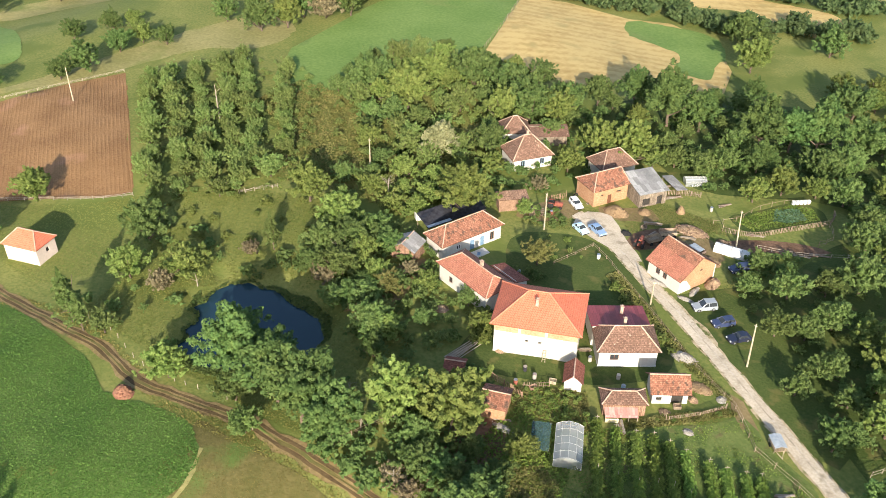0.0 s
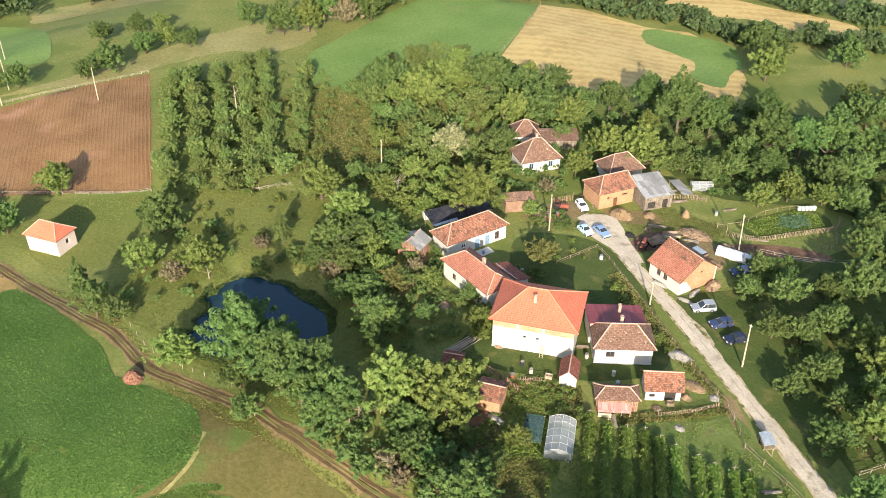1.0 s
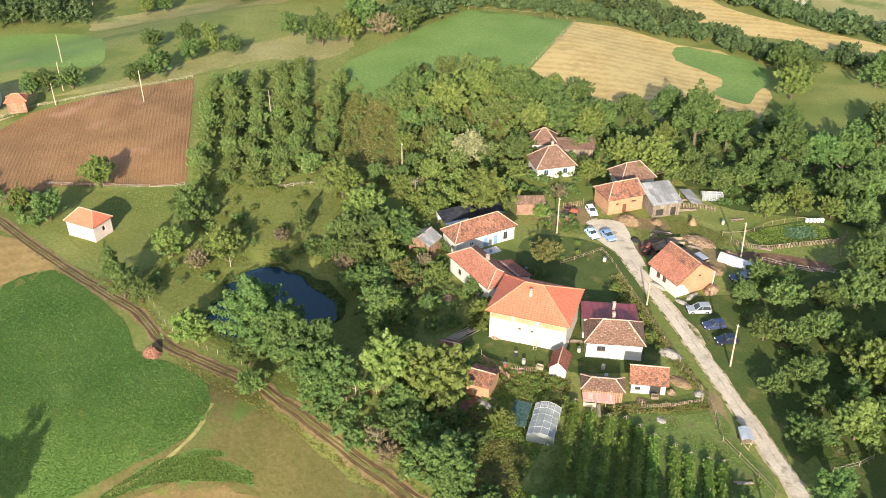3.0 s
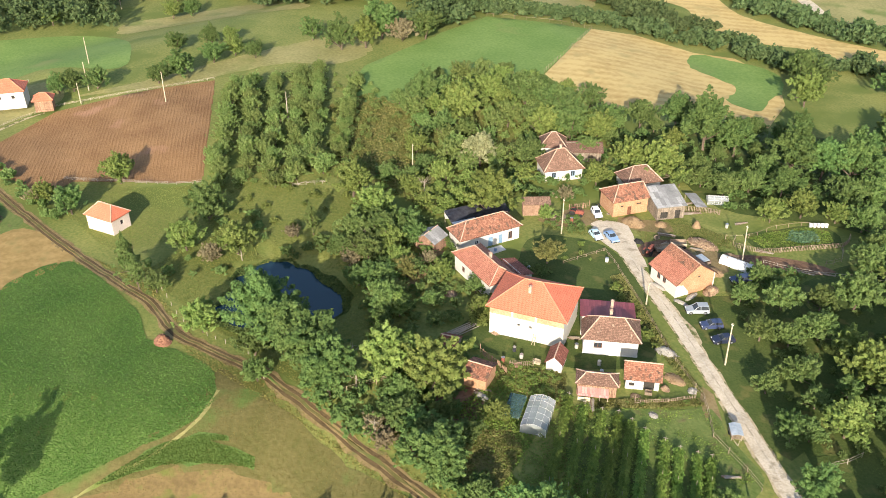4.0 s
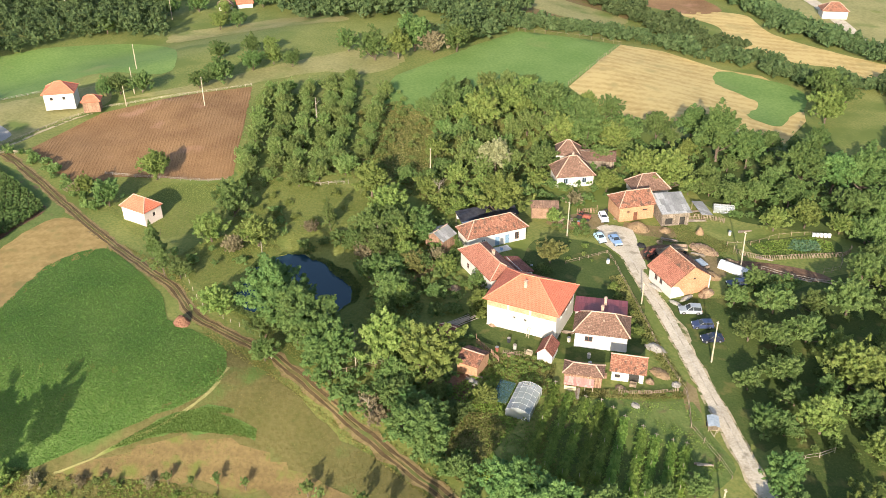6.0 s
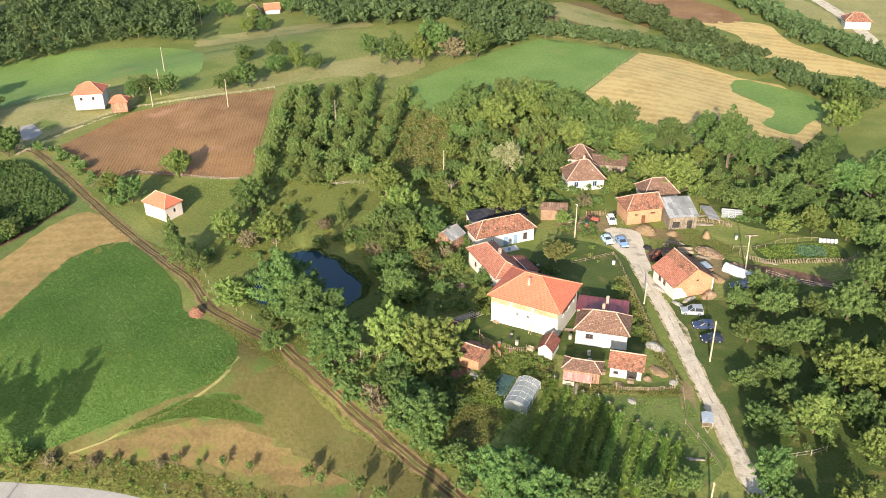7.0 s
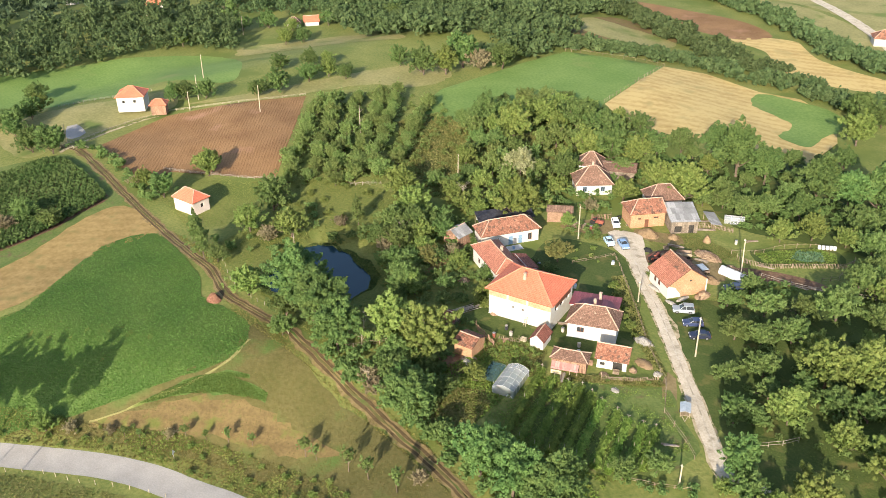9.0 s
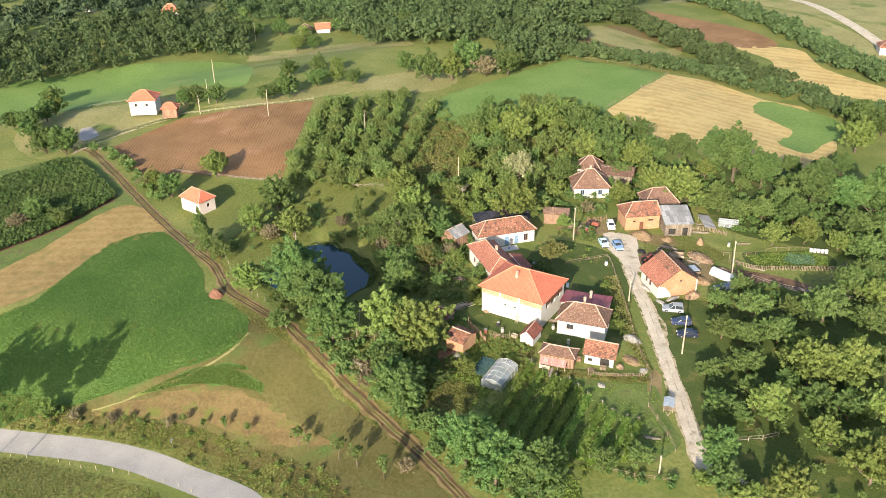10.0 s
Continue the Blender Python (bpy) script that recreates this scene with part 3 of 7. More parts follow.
area("gravel_yard", [(-210.9, 49.2), (-210.7, 52.0), (-201.5, 52.1), (-199.2, 47.4), (-201.0, 46.5)], ASPHALT, 0.08, "pale drive before the white farmhouse", "yard", ragged=0.2)
ASPHALT_ROAD = [(-110.0, -30.0), (-94.0, -12.0), (-81.6, 1.4), (-71.2, 11.2), (-62.0, 18.2), (-52.0, 24.2), (-44.4, 28.0), (-38.0, 29.5), (-30.0, 28.0), (-22.0, 22.0)]
ribbon("asphalt_road", ASPHALT_ROAD, 5.0, ASPHALT, 0.07, "pale grey worn asphalt road curving along the slope", "road", wobble=0.1, crown=0.04)
ribbon("far_road", [(-215.0, 384.0), (-199.7, 380.0), (-185.2, 376.1), (-154.8, 357.1), (-120.2, 330.1), (-90.0, 300.0)], 5.0, GRAVEL, 0.25, "distant pale country road", "road")
TRACK = [(-196.0, 43.0), (-189.7, 46.6), (-176.6, 47.5), (-158.7, 48.3), (-141.3, 48.7), (-126.2, 49.3), (-111.3, 49.9), (-104.4, 50.6), (-96.3, 49.5), (-91.5, 49.4), (-87.5, 50.2), (-79.5, 51.9), (-72.5, 52.8), (-65.8, 52.9), (-58.6, 53.0), (-50.6, 53.3), (-42.6, 53.4), (-35.1, 53.4), (-27.6, 53.6), (-21.0, 53.6), (-10.0, 53.0), (6.0, 50.0)]
ribbon("field_track", TRACK, 2.7, TRACK_SOD, 0.065, "rutted brown earth farm track", "track", wobble=1.0)
for side in (-0.62, 0.62):
    ribbon("track_rut", TRACK, 0.5, RUT_DARK, 0.085, "dark worn wheel rut of the track", "track", offset=side, wobble=0.3)
ribbon("track_middle", TRACK, 0.4, SLOPE, 0.09, "grassy strip between the ruts of the track", "track", wobble=0.5)
ribbon("foot_path", [(-74.5, 46.0), (-72.0, 41.0), (-71.6, 35.0), (-74.0, 25.0), (-77.0, 16.5)], 0.55, MEADOW_DRY, 0.10, "narrow dry path along the clover field", "path", wobble=0.6)

ribbon("foot_path", [(-190.5, 42.0), (-193.0, 46.0), (-197.0, 54.9), (-201.0, 66.0), (-201.4, 74.0)], 1.0, SANDY, 0.10, "pale trodden path along the board fence", "path", wobble=0.4)
WATER_Z = ground_z(-87, 71.5) - 0.45
water_mat = bpy.data.materials.new("pond_water")
water_mat.use_nodes = True
wb = water_mat.node_tree.nodes["Principled BSDF"]
wb.inputs["Base Color"].default_value = (0.014, 0.036, 0.052, 1)
wb.inputs["Roughness"].default_value = 0.04
wb.inputs["IOR"].default_value = 1.33
wnoise = water_mat.node_tree.nodes.new("ShaderNodeTexNoise")
wnoise.inputs["Scale"].default_value = 18
wbump = water_mat.node_tree.nodes.new("ShaderNodeBump")
wbump.inputs["Strength"].default_value, wbump.inputs["Distance"].default_value = 0.08, 0.02
water_mat.node_tree.links.new(wnoise.outputs["Fac"], wbump.inputs["Height"])
water_mat.node_tree.links.new(wbump.outputs["Normal"], wb.inputs["Normal"])
wring = [(POND[0] + 15.5 * math.cos(a * math.tau / 48), POND[1] + 15.5 * math.sin(a * math.tau / 48), WATER_Z) for a in range(48)]
tagged(mesh_object("pond_water", wring, [tuple(range(48))], water_mat), "still dark blue pond water mirroring the sky", "pond", kind="structure")

# furrows of the ploughed field, along its rows
fv, ff = [], []
row_dir = Vector((-137.7 + 185.9, 82.0 - 116.1)).normalized()
row_side = Vector((-row_dir.y, row_dir.x))
origin = Vector((-185.9, 116.1))
for k in range(-2, 78):
    off = -0.85 * k
    run = []
    for i in range(0, 60):
        p = origin + row_side * off + row_dir * (i * 1.5 - 10)
        q = p + row_side * (0.12 * noise.noise((p.x * 0.3, p.y * 0.3, k)))
        if inside(q.x, q.y, PLOUGHED):
            run.append(q)
        else:
            if len(run) > 2:
                base = len(fv)
                for j, r in enumerate(run):
                    for s, hgt in ((-0.30, 0.05), (0.0, 0.105 + 0.05 * noise.noise((r.x, r.y, 5))), (0.30, 0.05)):
                        e = r + row_side * s
                        fv.append((e.x, e.y, ground_at(e.x, e.y) + hgt))
                    if j:
                        a0 = base + (j - 1) * 3
                        ff += [(a0, a0 + 1, a0 + 4, a0 + 3), (a0 + 1, a0 + 2, a0 + 5, a0 + 4)]
            run = []
tagged(mesh_object("furrows", fv, ff, SOIL), "parallel ridges of turned reddish soil", "furrows", kind="stuff")


# ---- foliage ----
def leaf_cards(centres, normals, sizes, seed, slim=0.62):
    """Pointed leaf clumps: one triangle each. Returns vertices and faces."""
    r = np.random.RandomState(seed)
    n = len(centres)
    normals = normals / (np.linalg.norm(normals, axis=1, keepdims=True) + 1e-9)
    t = np.cross(normals, r.normal(size=(n, 3)))
    t /= np.linalg.norm(t, axis=1, keepdims=True) + 1e-9
    s = np.cross(normals, t)
    a = sizes[:, None] * 0.5
    bend = normals * a * 0.25
    v = np.stack([centres + t * a * 1.25 - bend, centres - t * a * 0.75 + s * a * slim * 1.5, centres - t * a * 0.75 - s * a * slim * 1.5], 1).reshape(-1, 3)
    f = np.arange(3 * n).reshape(n, 3)
    return v, f


def fast_mesh(name, v, f, mat, parent=None):
    me = bpy.data.meshes.new(name)
    me.vertices.add(len(v))
    me.vertices.foreach_set("co", np.asarray(v, dtype=np.float32).ravel())
    k = f.shape[1]
    me.loops.add(f.size)
    me.loops.foreach_set("vertex_index", f.astype(np.int32).ravel())
    me.polygons.add(len(f))
    me.polygons.foreach_set("loop_start", np.arange(0, f.size, k, dtype=np.int32))
    me.update(calc_edges=True)
    me.materials.append(mat)
    ob = new(name, me)
    if parent:
        ob.parent = parent
    return ob


def crown_points(seed, height, low, shoots, leaves, leaf, up=0.6, plump=1.0, column=False):
    """Leaves of a crown one metre wide: many leafy shoots on an uneven, lobed crown. up: how steeply they rise."""
    r = np.random.RandomState(seed)
    cz, rz = (height + low) / 2, (height - low) / 2
    u = r.normal(size=(shoots, 3))
    u /= np.linalg.norm(u, axis=1, keepdims=True)
    u[:, 2] = np.where(u[:, 2] < -0.6, -0.6 * u[:, 2], u[:, 2])
    lobe = 1 + 0.20 * np.sin(3 * np.arctan2(u[:, 1], u[:, 0]) + seed) + 0.14 * np.sin(5 * u[:, 2] + 2 * seed)
    k = (0.58 + 0.30 * r.rand(shoots)) * lobe
    wide = 0.5 if column else 0.5 * (1.08 - 0.32 * np.clip(u[:, 2], 0, 1))
    base = np.stack([u[:, 0] * wide * k, u[:, 1] * wide * k, cz + u[:, 2] * rz * k * (0.98 if column else 0.9)], 1)
    axis = u * np.array([1, 1, 0.55]) + np.array([0, 0, up]) + r.normal(size=(shoots, 3)) * 0.25
    axis /= np.linalg.norm(axis, axis=1, keepdims=True)
    reach = 0.075 + 0.085 * r.rand(shoots)
    girth = (0.040 + 0.038 * r.rand(shoots)) * plump
    inner = int(leaves * 0.16)
    pick = r.choice(shoots, leaves, p=reach * girth / np.sum(reach * girth))
    a = axis[pick]
    d = r.normal(size=(leaves, 3))
    d -= a * np.sum(d * a, axis=1, keepdims=True)
    d /= np.linalg.norm(d, axis=1, keepdims=True) + 1e-9
    t = r.rand(leaves) ** 0.85
    out = girth[pick] * (0.35 + 0.75 * r.rand(leaves)) * (1.05 - t) ** 0.6
    c = base[pick] + a * (reach[pick] * (t - 0.2))[:, None] + d * out[:, None]
    n = d * 0.75 + a * 0.45 + np.array([0, 0, 0.25]) + r.normal(size=(leaves, 3)) * 0.35
    size = leaf * (0.55 + 0.9 * r.rand(leaves))
    q = r.normal(size=(inner, 3))
    c[:inner] = q / (np.linalg.norm(q, axis=1, keepdims=True) + 1e-9) * (np.array([0.30, 0.30, 0.6 * rz]) * r.rand(inner, 1) ** 0.4) + np.array([0, 0, cz])
    size[:inner] *= 1.7
    return c, n, size, base + axis * (0.4 * reach)[:, None]


TREES = {
    # kind: name, label, leaves, height, crown foot, shoots, leaves, leaf size, rise of the shoots, plumpness
    "A": ("locust_tree", "tall broad tree with dense blue-green leafy crown", LEAF_A, 1.3, 0.08, 210, 11500, 0.037, 0.2, 1.2),
    "B": ("broadleaf_tree", "spreading tree with sunlit yellow-green crown", LEAF_B, 1.1, 0.05, 120, 5600, 0.044, 0.6, 1.1),
    "D": ("deciduous_tree", "dense dark green broadleaf tree", LEAF_D, 1.15, 0.02, 120, 5600, 0.044, 0.4, 1.15),
    "C": ("plum_tree", "thin-crowned olive-green fruit tree", LEAF_C, 1.0, 0.10, 130, 4800, 0.044, 0.4, 1.25),
    "S": ("shrub", "low brownish dry shrub", LEAF_S, 0.8, 0.02, 60, 2200, 0.045, 0.9, 0.9),
    "W": ("linden_tree", "round tree covered in pale cream blossom", LEAF_W, 1.1, 0.15, 130, 5200, 0.040, 0.2, 1.2),
    "N": ("spruce_tree", "narrow feathery evergreen tree", LEAF_C, 1.9, 0.05, 70, 4000, 0.055, 0.0, 1.5),
    "P": ("row_tree", "slim young plantation tree in leaf", LEAF_P, 1.05, 0.0, 80, 3000, 0.050, 0.9, 1.05),
    "T": ("tall_tree", "very tall roadside tree with a high leafy crown", LEAF_A, 3.0, 1.5, 40, 4200, 0.06, 0.5, 1.1),
    "H": ("bush", "rounded leafy green bush", LEAF_B, 0.75, 0.0, 60, 2400, 0.05, 0.9, 1.0),
    "V": ("willow_tree", "rounded tree with pale yellowish olive leaves", LEAF_V, 1.0, 0.05, 110, 4600, 0.042, 0.5, 1.15),
    "Y": ("sapling", "thin young tree with a sparse crown", LEAF_C, 2.0, 0.55, 22, 700, 0.10, 1.0, 1.1),
}
BUILT = {}


def build_tree(kind, variant):
    name, label, leaf_mat, height, low, shoots, leaves, leaf, up, plump = TREES[kind]
    seed = 100 * ord(kind) + variant
    r = random.Random(seed)
    ob = new(name)
    tagged(ob, label, "tree" if kind not in "SH" else "shrub")
    c, n, s, cs = crown_points(seed, height, low, shoots, leaves, leaf, up, plump, column=kind in "NPT")
    if kind == "N":
        taper = np.clip((height - c[:, 2]) / (height - low), 0.05, 1.0)
        c[:, 0] *= taper * 1.7
        c[:, 1] *= taper * 1.7
    v, f = leaf_cards(c, n, s, seed)
    fast_mesh("crown", v, f, leaf_mat, ob)
    bm = bmesh.new()
    top = (r.uniform(-0.03, 0.03), r.uniform(-0.03, 0.03), height * 0.62)
    t0 = 0.028 if kind not in "SHT" else 0.012
    add_tube(bm, [(0, 0, -0.05), (0.01, 0.0, low * 0.8 + 0.05), (top[0] * 0.5, top[1] * 0.5, height * 0.42), top], [t0 * 1.3, t0, t0 * 0.7, t0 * 0.25], 7)
    for q in cs[:9]:
        a = Vector((0, 0, low * 0.7 + 0.08 + 0.25 * r.random() * height))
        b = Vector(q)
        mid = (a + b) / 2 + Vector((0, 0, -0.02))
        add_tube(bm, [a, mid, b], [t0 * 0.5, t0 * 0.33, t0 * 0.1], 5)
    part("trunk", bm, BARK, ob)
    return ob


def place_tree(kind, x, y, width, variants=3, group="", sink=0.1):
    variant = rng.randrange(variants)
    key = (kind, variant)
    m = pose(x, y, ground_at(x, y) - sink - (0.06 * width if kind in "BDCHS" else 0.0), rng.uniform(-3, 3), rng.uniform(-3, 3), rng.uniform(0, 360))
    stretch = rng.uniform(0.92, 1.1)
    if key not in BUILT:
        ob = build_tree(kind, variant)
        ob.matrix_basis = m @ Matrix.Diagonal((width, width, width * stretch, 1))
        BUILT[key] = (ob, width, stretch)
    else:
        ob, w0, s0 = BUILT[key]
        ob = copy_thing(ob, m @ Matrix.Diagonal((width / w0, width / w0, width * stretch / (w0 * s0), 1)))
    if group:
        ob["group"] = group
    return ob


def joined_crowns(name, spots, mat, label, category, leaves=260, leaf=0.13, seed=5):
    """Many far crowns as one object: spots are x, y, width, height."""
    vs, fs, base = [], [], 0
    r = np.random.RandomState(seed)
    for i, (x, y, wd, hg) in enumerate(spots):
        c, n, s, _ = crown_points(seed * 977 + i % 23, 1.0, 0.0, 34, leaves, leaf, 0.5, 1.4)
        a = r.rand() * 6.28
        rot = np.array([[math.cos(a), -math.sin(a), 0], [math.sin(a), math.cos(a), 0], [0, 0, 1]])
        c, n = (c @ rot.T) * np.array([wd, wd, hg]), n @ rot.T
        c += np.array([x, y, ground_at(x, y) - 0.1])
        v, f = leaf_cards(c, n, s * wd, seed + i)
        vs.append(v), fs.append(f + base)
        base += len(v)
    ob = fast_mesh(name, np.concatenate(vs), np.concatenate(fs), mat)
    return tagged(ob, label, category, kind="stuff")


def scatter(ring, gap, tries, seed, keep=lambda x, y: True):
    """Seeded plan points inside an outline, no nearer to each other than gap."""
    r = random.Random(seed)
    x0, x1 = min(p[0] for p in ring), max(p[0] for p in ring)
    y0, y1 = min(p[1] for p in ring), max(p[1] for p in ring)
    cells, out = {}, []
    for _ in range(tries):
        x, y = r.uniform(x0, x1), r.uniform(y0, y1)
        if not inside(x, y, ring) or not keep(x, y):
            continue
        cx, cy = int(x // gap), int(y // gap)
        if any((x - a) ** 2 + (y - b) ** 2 < gap * gap for i in (-1, 0, 1) for j in (-1, 0, 1) for a, b in cells.get((cx + i, cy + j), ())):
            continue
        cells.setdefault((cx, cy), []).append((x, y))
        out.append((x, y))
    return out


POND_TREES = [
    (-81.4, 59.8, 11.0, 'A'), (-77.9, 55.2, 6.0, 'D'), (-72.4, 58.2, 9.6, 'A'), (-66.2, 57.0, 10.6, 'A'), (-60.0, 56.4, 8.6, 'A'), (-48.4, 68.4, 10.6, 'B'),
    (-56.4, 65.4, 10.2, 'B'), (-53.8, 68.3, 7.0, 'B'), (-47.7, 59.4, 5.9, 'D'), (-42.2, 59.6, 5.6, 'D'), (-38.2, 62.2, 4.6, 'D'), (-50.2, 56.7, 4.5, 'S'),
    (-70.8, 76.8, 7.0, 'C'), (-67.9, 78.0, 5.2, 'B'), (-67.5, 73.5, 4.3, 'D'), (-89.8, 52.7, 7.4, 'B'), (-112.6, 51.6, 5.4, 'N'), (-109.0, 51.2, 4.4, 'N'), (-106.0, 53.0, 4.6, 'C'),
    (-108.0, 66.0, 6.0, 'S'), (-106.7, 70.8, 8.0, 'B'), (-115.2, 64.6, 7.2, 'B'), (-121.9, 73.8, 8.6, 'D'), (-102.9, 81.1, 4.1, 'S'),
]
POND_TREES_B = [
    (-100.3, 84.5, 4.2, 'N'), (-106.1, 99.7, 9.2, 'B'), (-94.6, 95.8, 8.7, 'B'), (-78.8, 87.8, 5.5, 'B'), (-92.0, 87.9, 7.4, 'C'), (-87.9, 92.2, 7.9, 'D'),
    (-87.5, 97.6, 6.6, 'C'), (-82.2, 95.2, 5.4, 'D'), (-85.0, 85.9, 6.7, 'C'), (-84.4, 91.0, 5.8, 'B'), (-90.6, 84.1, 4.9, 'D'), (-75.0, 88.0, 4.2, 'D'),
    (-152.3, 69.9, 7.6, 'B'),
]
POND_TREES_B_MORE = [
    (-71.6, 51.3, 4.8, 'C'), (-38.9, 70.1, 4.4, 'B'), (-38.6, 64.4, 4.4, 'D'), (-43.8, 65.0, 4.5, 'C'), (-79.7, 84.9, 4.2, 'D'), (-75.9, 92.8, 3.8, 'S'),
    (-86.5, 83.1, 4.8, 'S'), (-81.6, 80.4, 5.0, 'C'), (-78.6, 80.2, 5.4, 'D'), (-76.6, 82.6, 6.0, 'C'), (-75.6, 86.6, 5.2, 'V'), (-72.4, 82.0, 4.0, 'C'),
    (-71.0, 91.0, 4.2, 'B'), (-66.0, 84.0, 3.6, 'C'),
]
POND_TREES_B = POND_TREES_B + POND_TREES_B_MORE
WOOD_MARKED = [
    (-96.7, 129.0, 8.0, 'W'), (-80.1, 113.9, 11.5, 'B'), (-117.1, 143.6, 11.5, 'B'), (-111.0, 161.8, 10.4, 'D'), (-121.1, 156.9, 9.8, 'B'), (-129.9, 144.2, 9.6, 'D'),
    (-101.3, 161.3, 10.1, 'D'), (-90.3, 153.8, 10.2, 'D'), (-87.6, 164.1, 7.9, 'D'), (-99.3, 173.5, 7.0, 'D'), (-95.3, 150.1, 8.9, 'B'), 
    (-89.5, 137.1, 7.2, 'D'), 
    (-70.5, 120.6, 3.6, 'B'), (-57.7, 87.6, 4.8, 'B'), (-62.9, 91.8, 4.1, 'C'), (-60.1, 108.2, 5.8, 'V'), (-73.3, 130.4, 4.5, 'S'),
]
RIGHT_BANK = [
    (-95.6, 159.7, 9.5, 'C'), (-86.4, 158.4, 8.6, 'B'), (-82.9, 172.0, 7.6, 'D'), (-70.0, 149.5, 8.6, 'B'), (-63.8, 151.4, 10.2, 'B'), (-76.4, 177.4, 7.7, 'A'),
    (-65.4, 172.2, 11.4, 'A'), (-58.9, 174.6, 8.4, 'A'), (-62.1, 190.2, 6.0, 'D'), (-59.4, 158.8, 5.8, 'C'), (-50.7, 155.4, 6.6, 'C'), (-47.2, 159.8, 6.0, 'C'),
    (-56.3, 194.1, 6.9, 'D'), (-45.8, 175.9, 10.4, 'A'), (-40.4, 180.6, 9.2, 'A'), (-35.7, 184.6, 10.6, 'A'), (-41.8, 163.9, 6.2, 'A'), (-37.1, 198.4, 7.5, 'A'),
    (-38.0, 151.6, 5.9, 'B'), (-34.5, 158.0, 6.3, 'B'), (-28.9, 161.7, 5.5, 'B'), (-23.8, 162.6, 7.0, 'C'), (-27.8, 179.0, 7.9, 'C'), (-17.5, 153.7, 6.7, 'C'),
    (-72.5, 140.1, 6.3, 'B'), (-59.5, 152.6, 4.6, 'C'), (-65.1, 224.9, 10.1, 'B'), (-68.4, 243.3, 7.0, 'D'), (-51.3, 249.2, 9.0, 'D'), (-74.1, 241.9, 10.4, 'D'),
    (-27.3, 191.3, 11.0, 'D'), (-35.0, 212.5, 9.1, 'D'), (-15.9, 147.8, 6.4, 'C'), (-57.0, 206.4, 6.0, 'D'), (-30.6, 170.6, 8.0, 'D'),
]
ORCHARD = [
    (-28.3, 122.3, 4.6, 'C'), (-28.8, 129.7, 5.0, 'C'), (-22.2, 125.1, 6.2, 'C'), (-20.6, 114.5, 5.8, 'C'), (-16.5, 116.4, 5.2, 'C'), (-13.9, 121.5, 6.5, 'C'),
    (-13.1, 133.5, 8.2, 'C'), (-13.6, 103.3, 4.6, 'C'), (-11.0, 109.5, 5.7, 'C'), (-6.9, 105.4, 4.7, 'C'), (-6.1, 95.7, 5.5, 'D'), (-4.3, 98.2, 4.0, 'D'),
    (1.6, 86.6, 5.8, 'A'), (5.2, 84.4, 5.2, 'D'), (9.4, 84.4, 4.8, 'B'), (2.4, 83.2, 3.6, 'H'), (-1.2, 102.4, 6.9, 'B'), (-3.2, 115.1, 9.3, 'B'), (1.8, 119.2, 9.4, 'B'), (-8.3, 120.2, 6.4, 'B'), (-3.9, 128.8, 4.8, 'B'),
    (-6.5, 138.7, 6.2, 'C'), (7.4, 104.1, 5.8, 'B'), (13.2, 104.9, 6.9, 'B'), (6.0, 112.4, 5.5, 'D'), (1.6, 109.6, 5.9, 'D'), (-4.4, 110.9, 4.4, 'D'),
    (-11.4, 146.0, 6.5, 'B'), (-17.4, 129.6, 5.2, 'C'), (-17.1, 147.5, 6.3, 'C'), (1.8, 126.7, 6.4, 'D'), (8.4, 115.7, 6.0, 'B'), (16.3, 102.1, 8.0, 'B'), (11.7, 89.5, 6.9, 'B'),
]
FRONT_TREES = [
    (-36.4, 56.4, 8.6, 'A'), (-20.6, 57.6, 7.6, 'A'), (-13.9, 58.2, 8.0, 'A'), (-8.4, 61.6, 8.6, 'A'), (-44.2, 60.1, 5.8, 'D'), (-46.7, 55.9, 4.8, 'S'),
    (-50.9, 63.0, 6.0, 'C'), (-29.8, 57.4, 4.5, 'D'), (-24.8, 50.0, 3.4, 'S'), (-80.6, 10.1, 4.4, 'B'), (-77.5, 13.5, 3.3, 'S'),
    (-63.9, 26.3, 2.6, 'S'), (-72.1, 18.9, 2.7, 'S'), (-5.9, 78.4, 3.9, 'C'), (-7.9, 73.5, 3.9, 'C'),
]
FAR_LONE = [
    (-298.5, 139.5, 9.0, 'N'), (-195.4, 111.1, 8.5, 'D'), (-198.4, 123.8, 7.4, 'D'), (-199.1, 131.5, 6.5, 'B'), (-192.9, 134.6, 5.8, 'D'), (-195.0, 103.9, 6.6, 'D'),
    (-231.1, 46.6, 7.0, 'B'), (-190.6, 40.3, 8.7, 'D'), (-195.5, 36.0, 8.0, 'D'), (-221.7, 32.5, 6.8, 'D'), (-210.4, 34.9, 5.6, 'D'), (-207.6, 85.1, 6.7, 'D'),
    (-203.7, 90.2, 6.6, 'D'), (-209.9, 82.0, 5.8, 'D'), (-156.0, 54.2, 5.5, 'B'), (-146.9, 55.8, 6.8, 'D'), (-158.2, 52.4, 4.7, 'S'), (-180.7, 157.3, 9.7, 'D'),
    (-176.6, 163.7, 9.7, 'B'), (-173.3, 175.5, 10.9, 'S'),
]
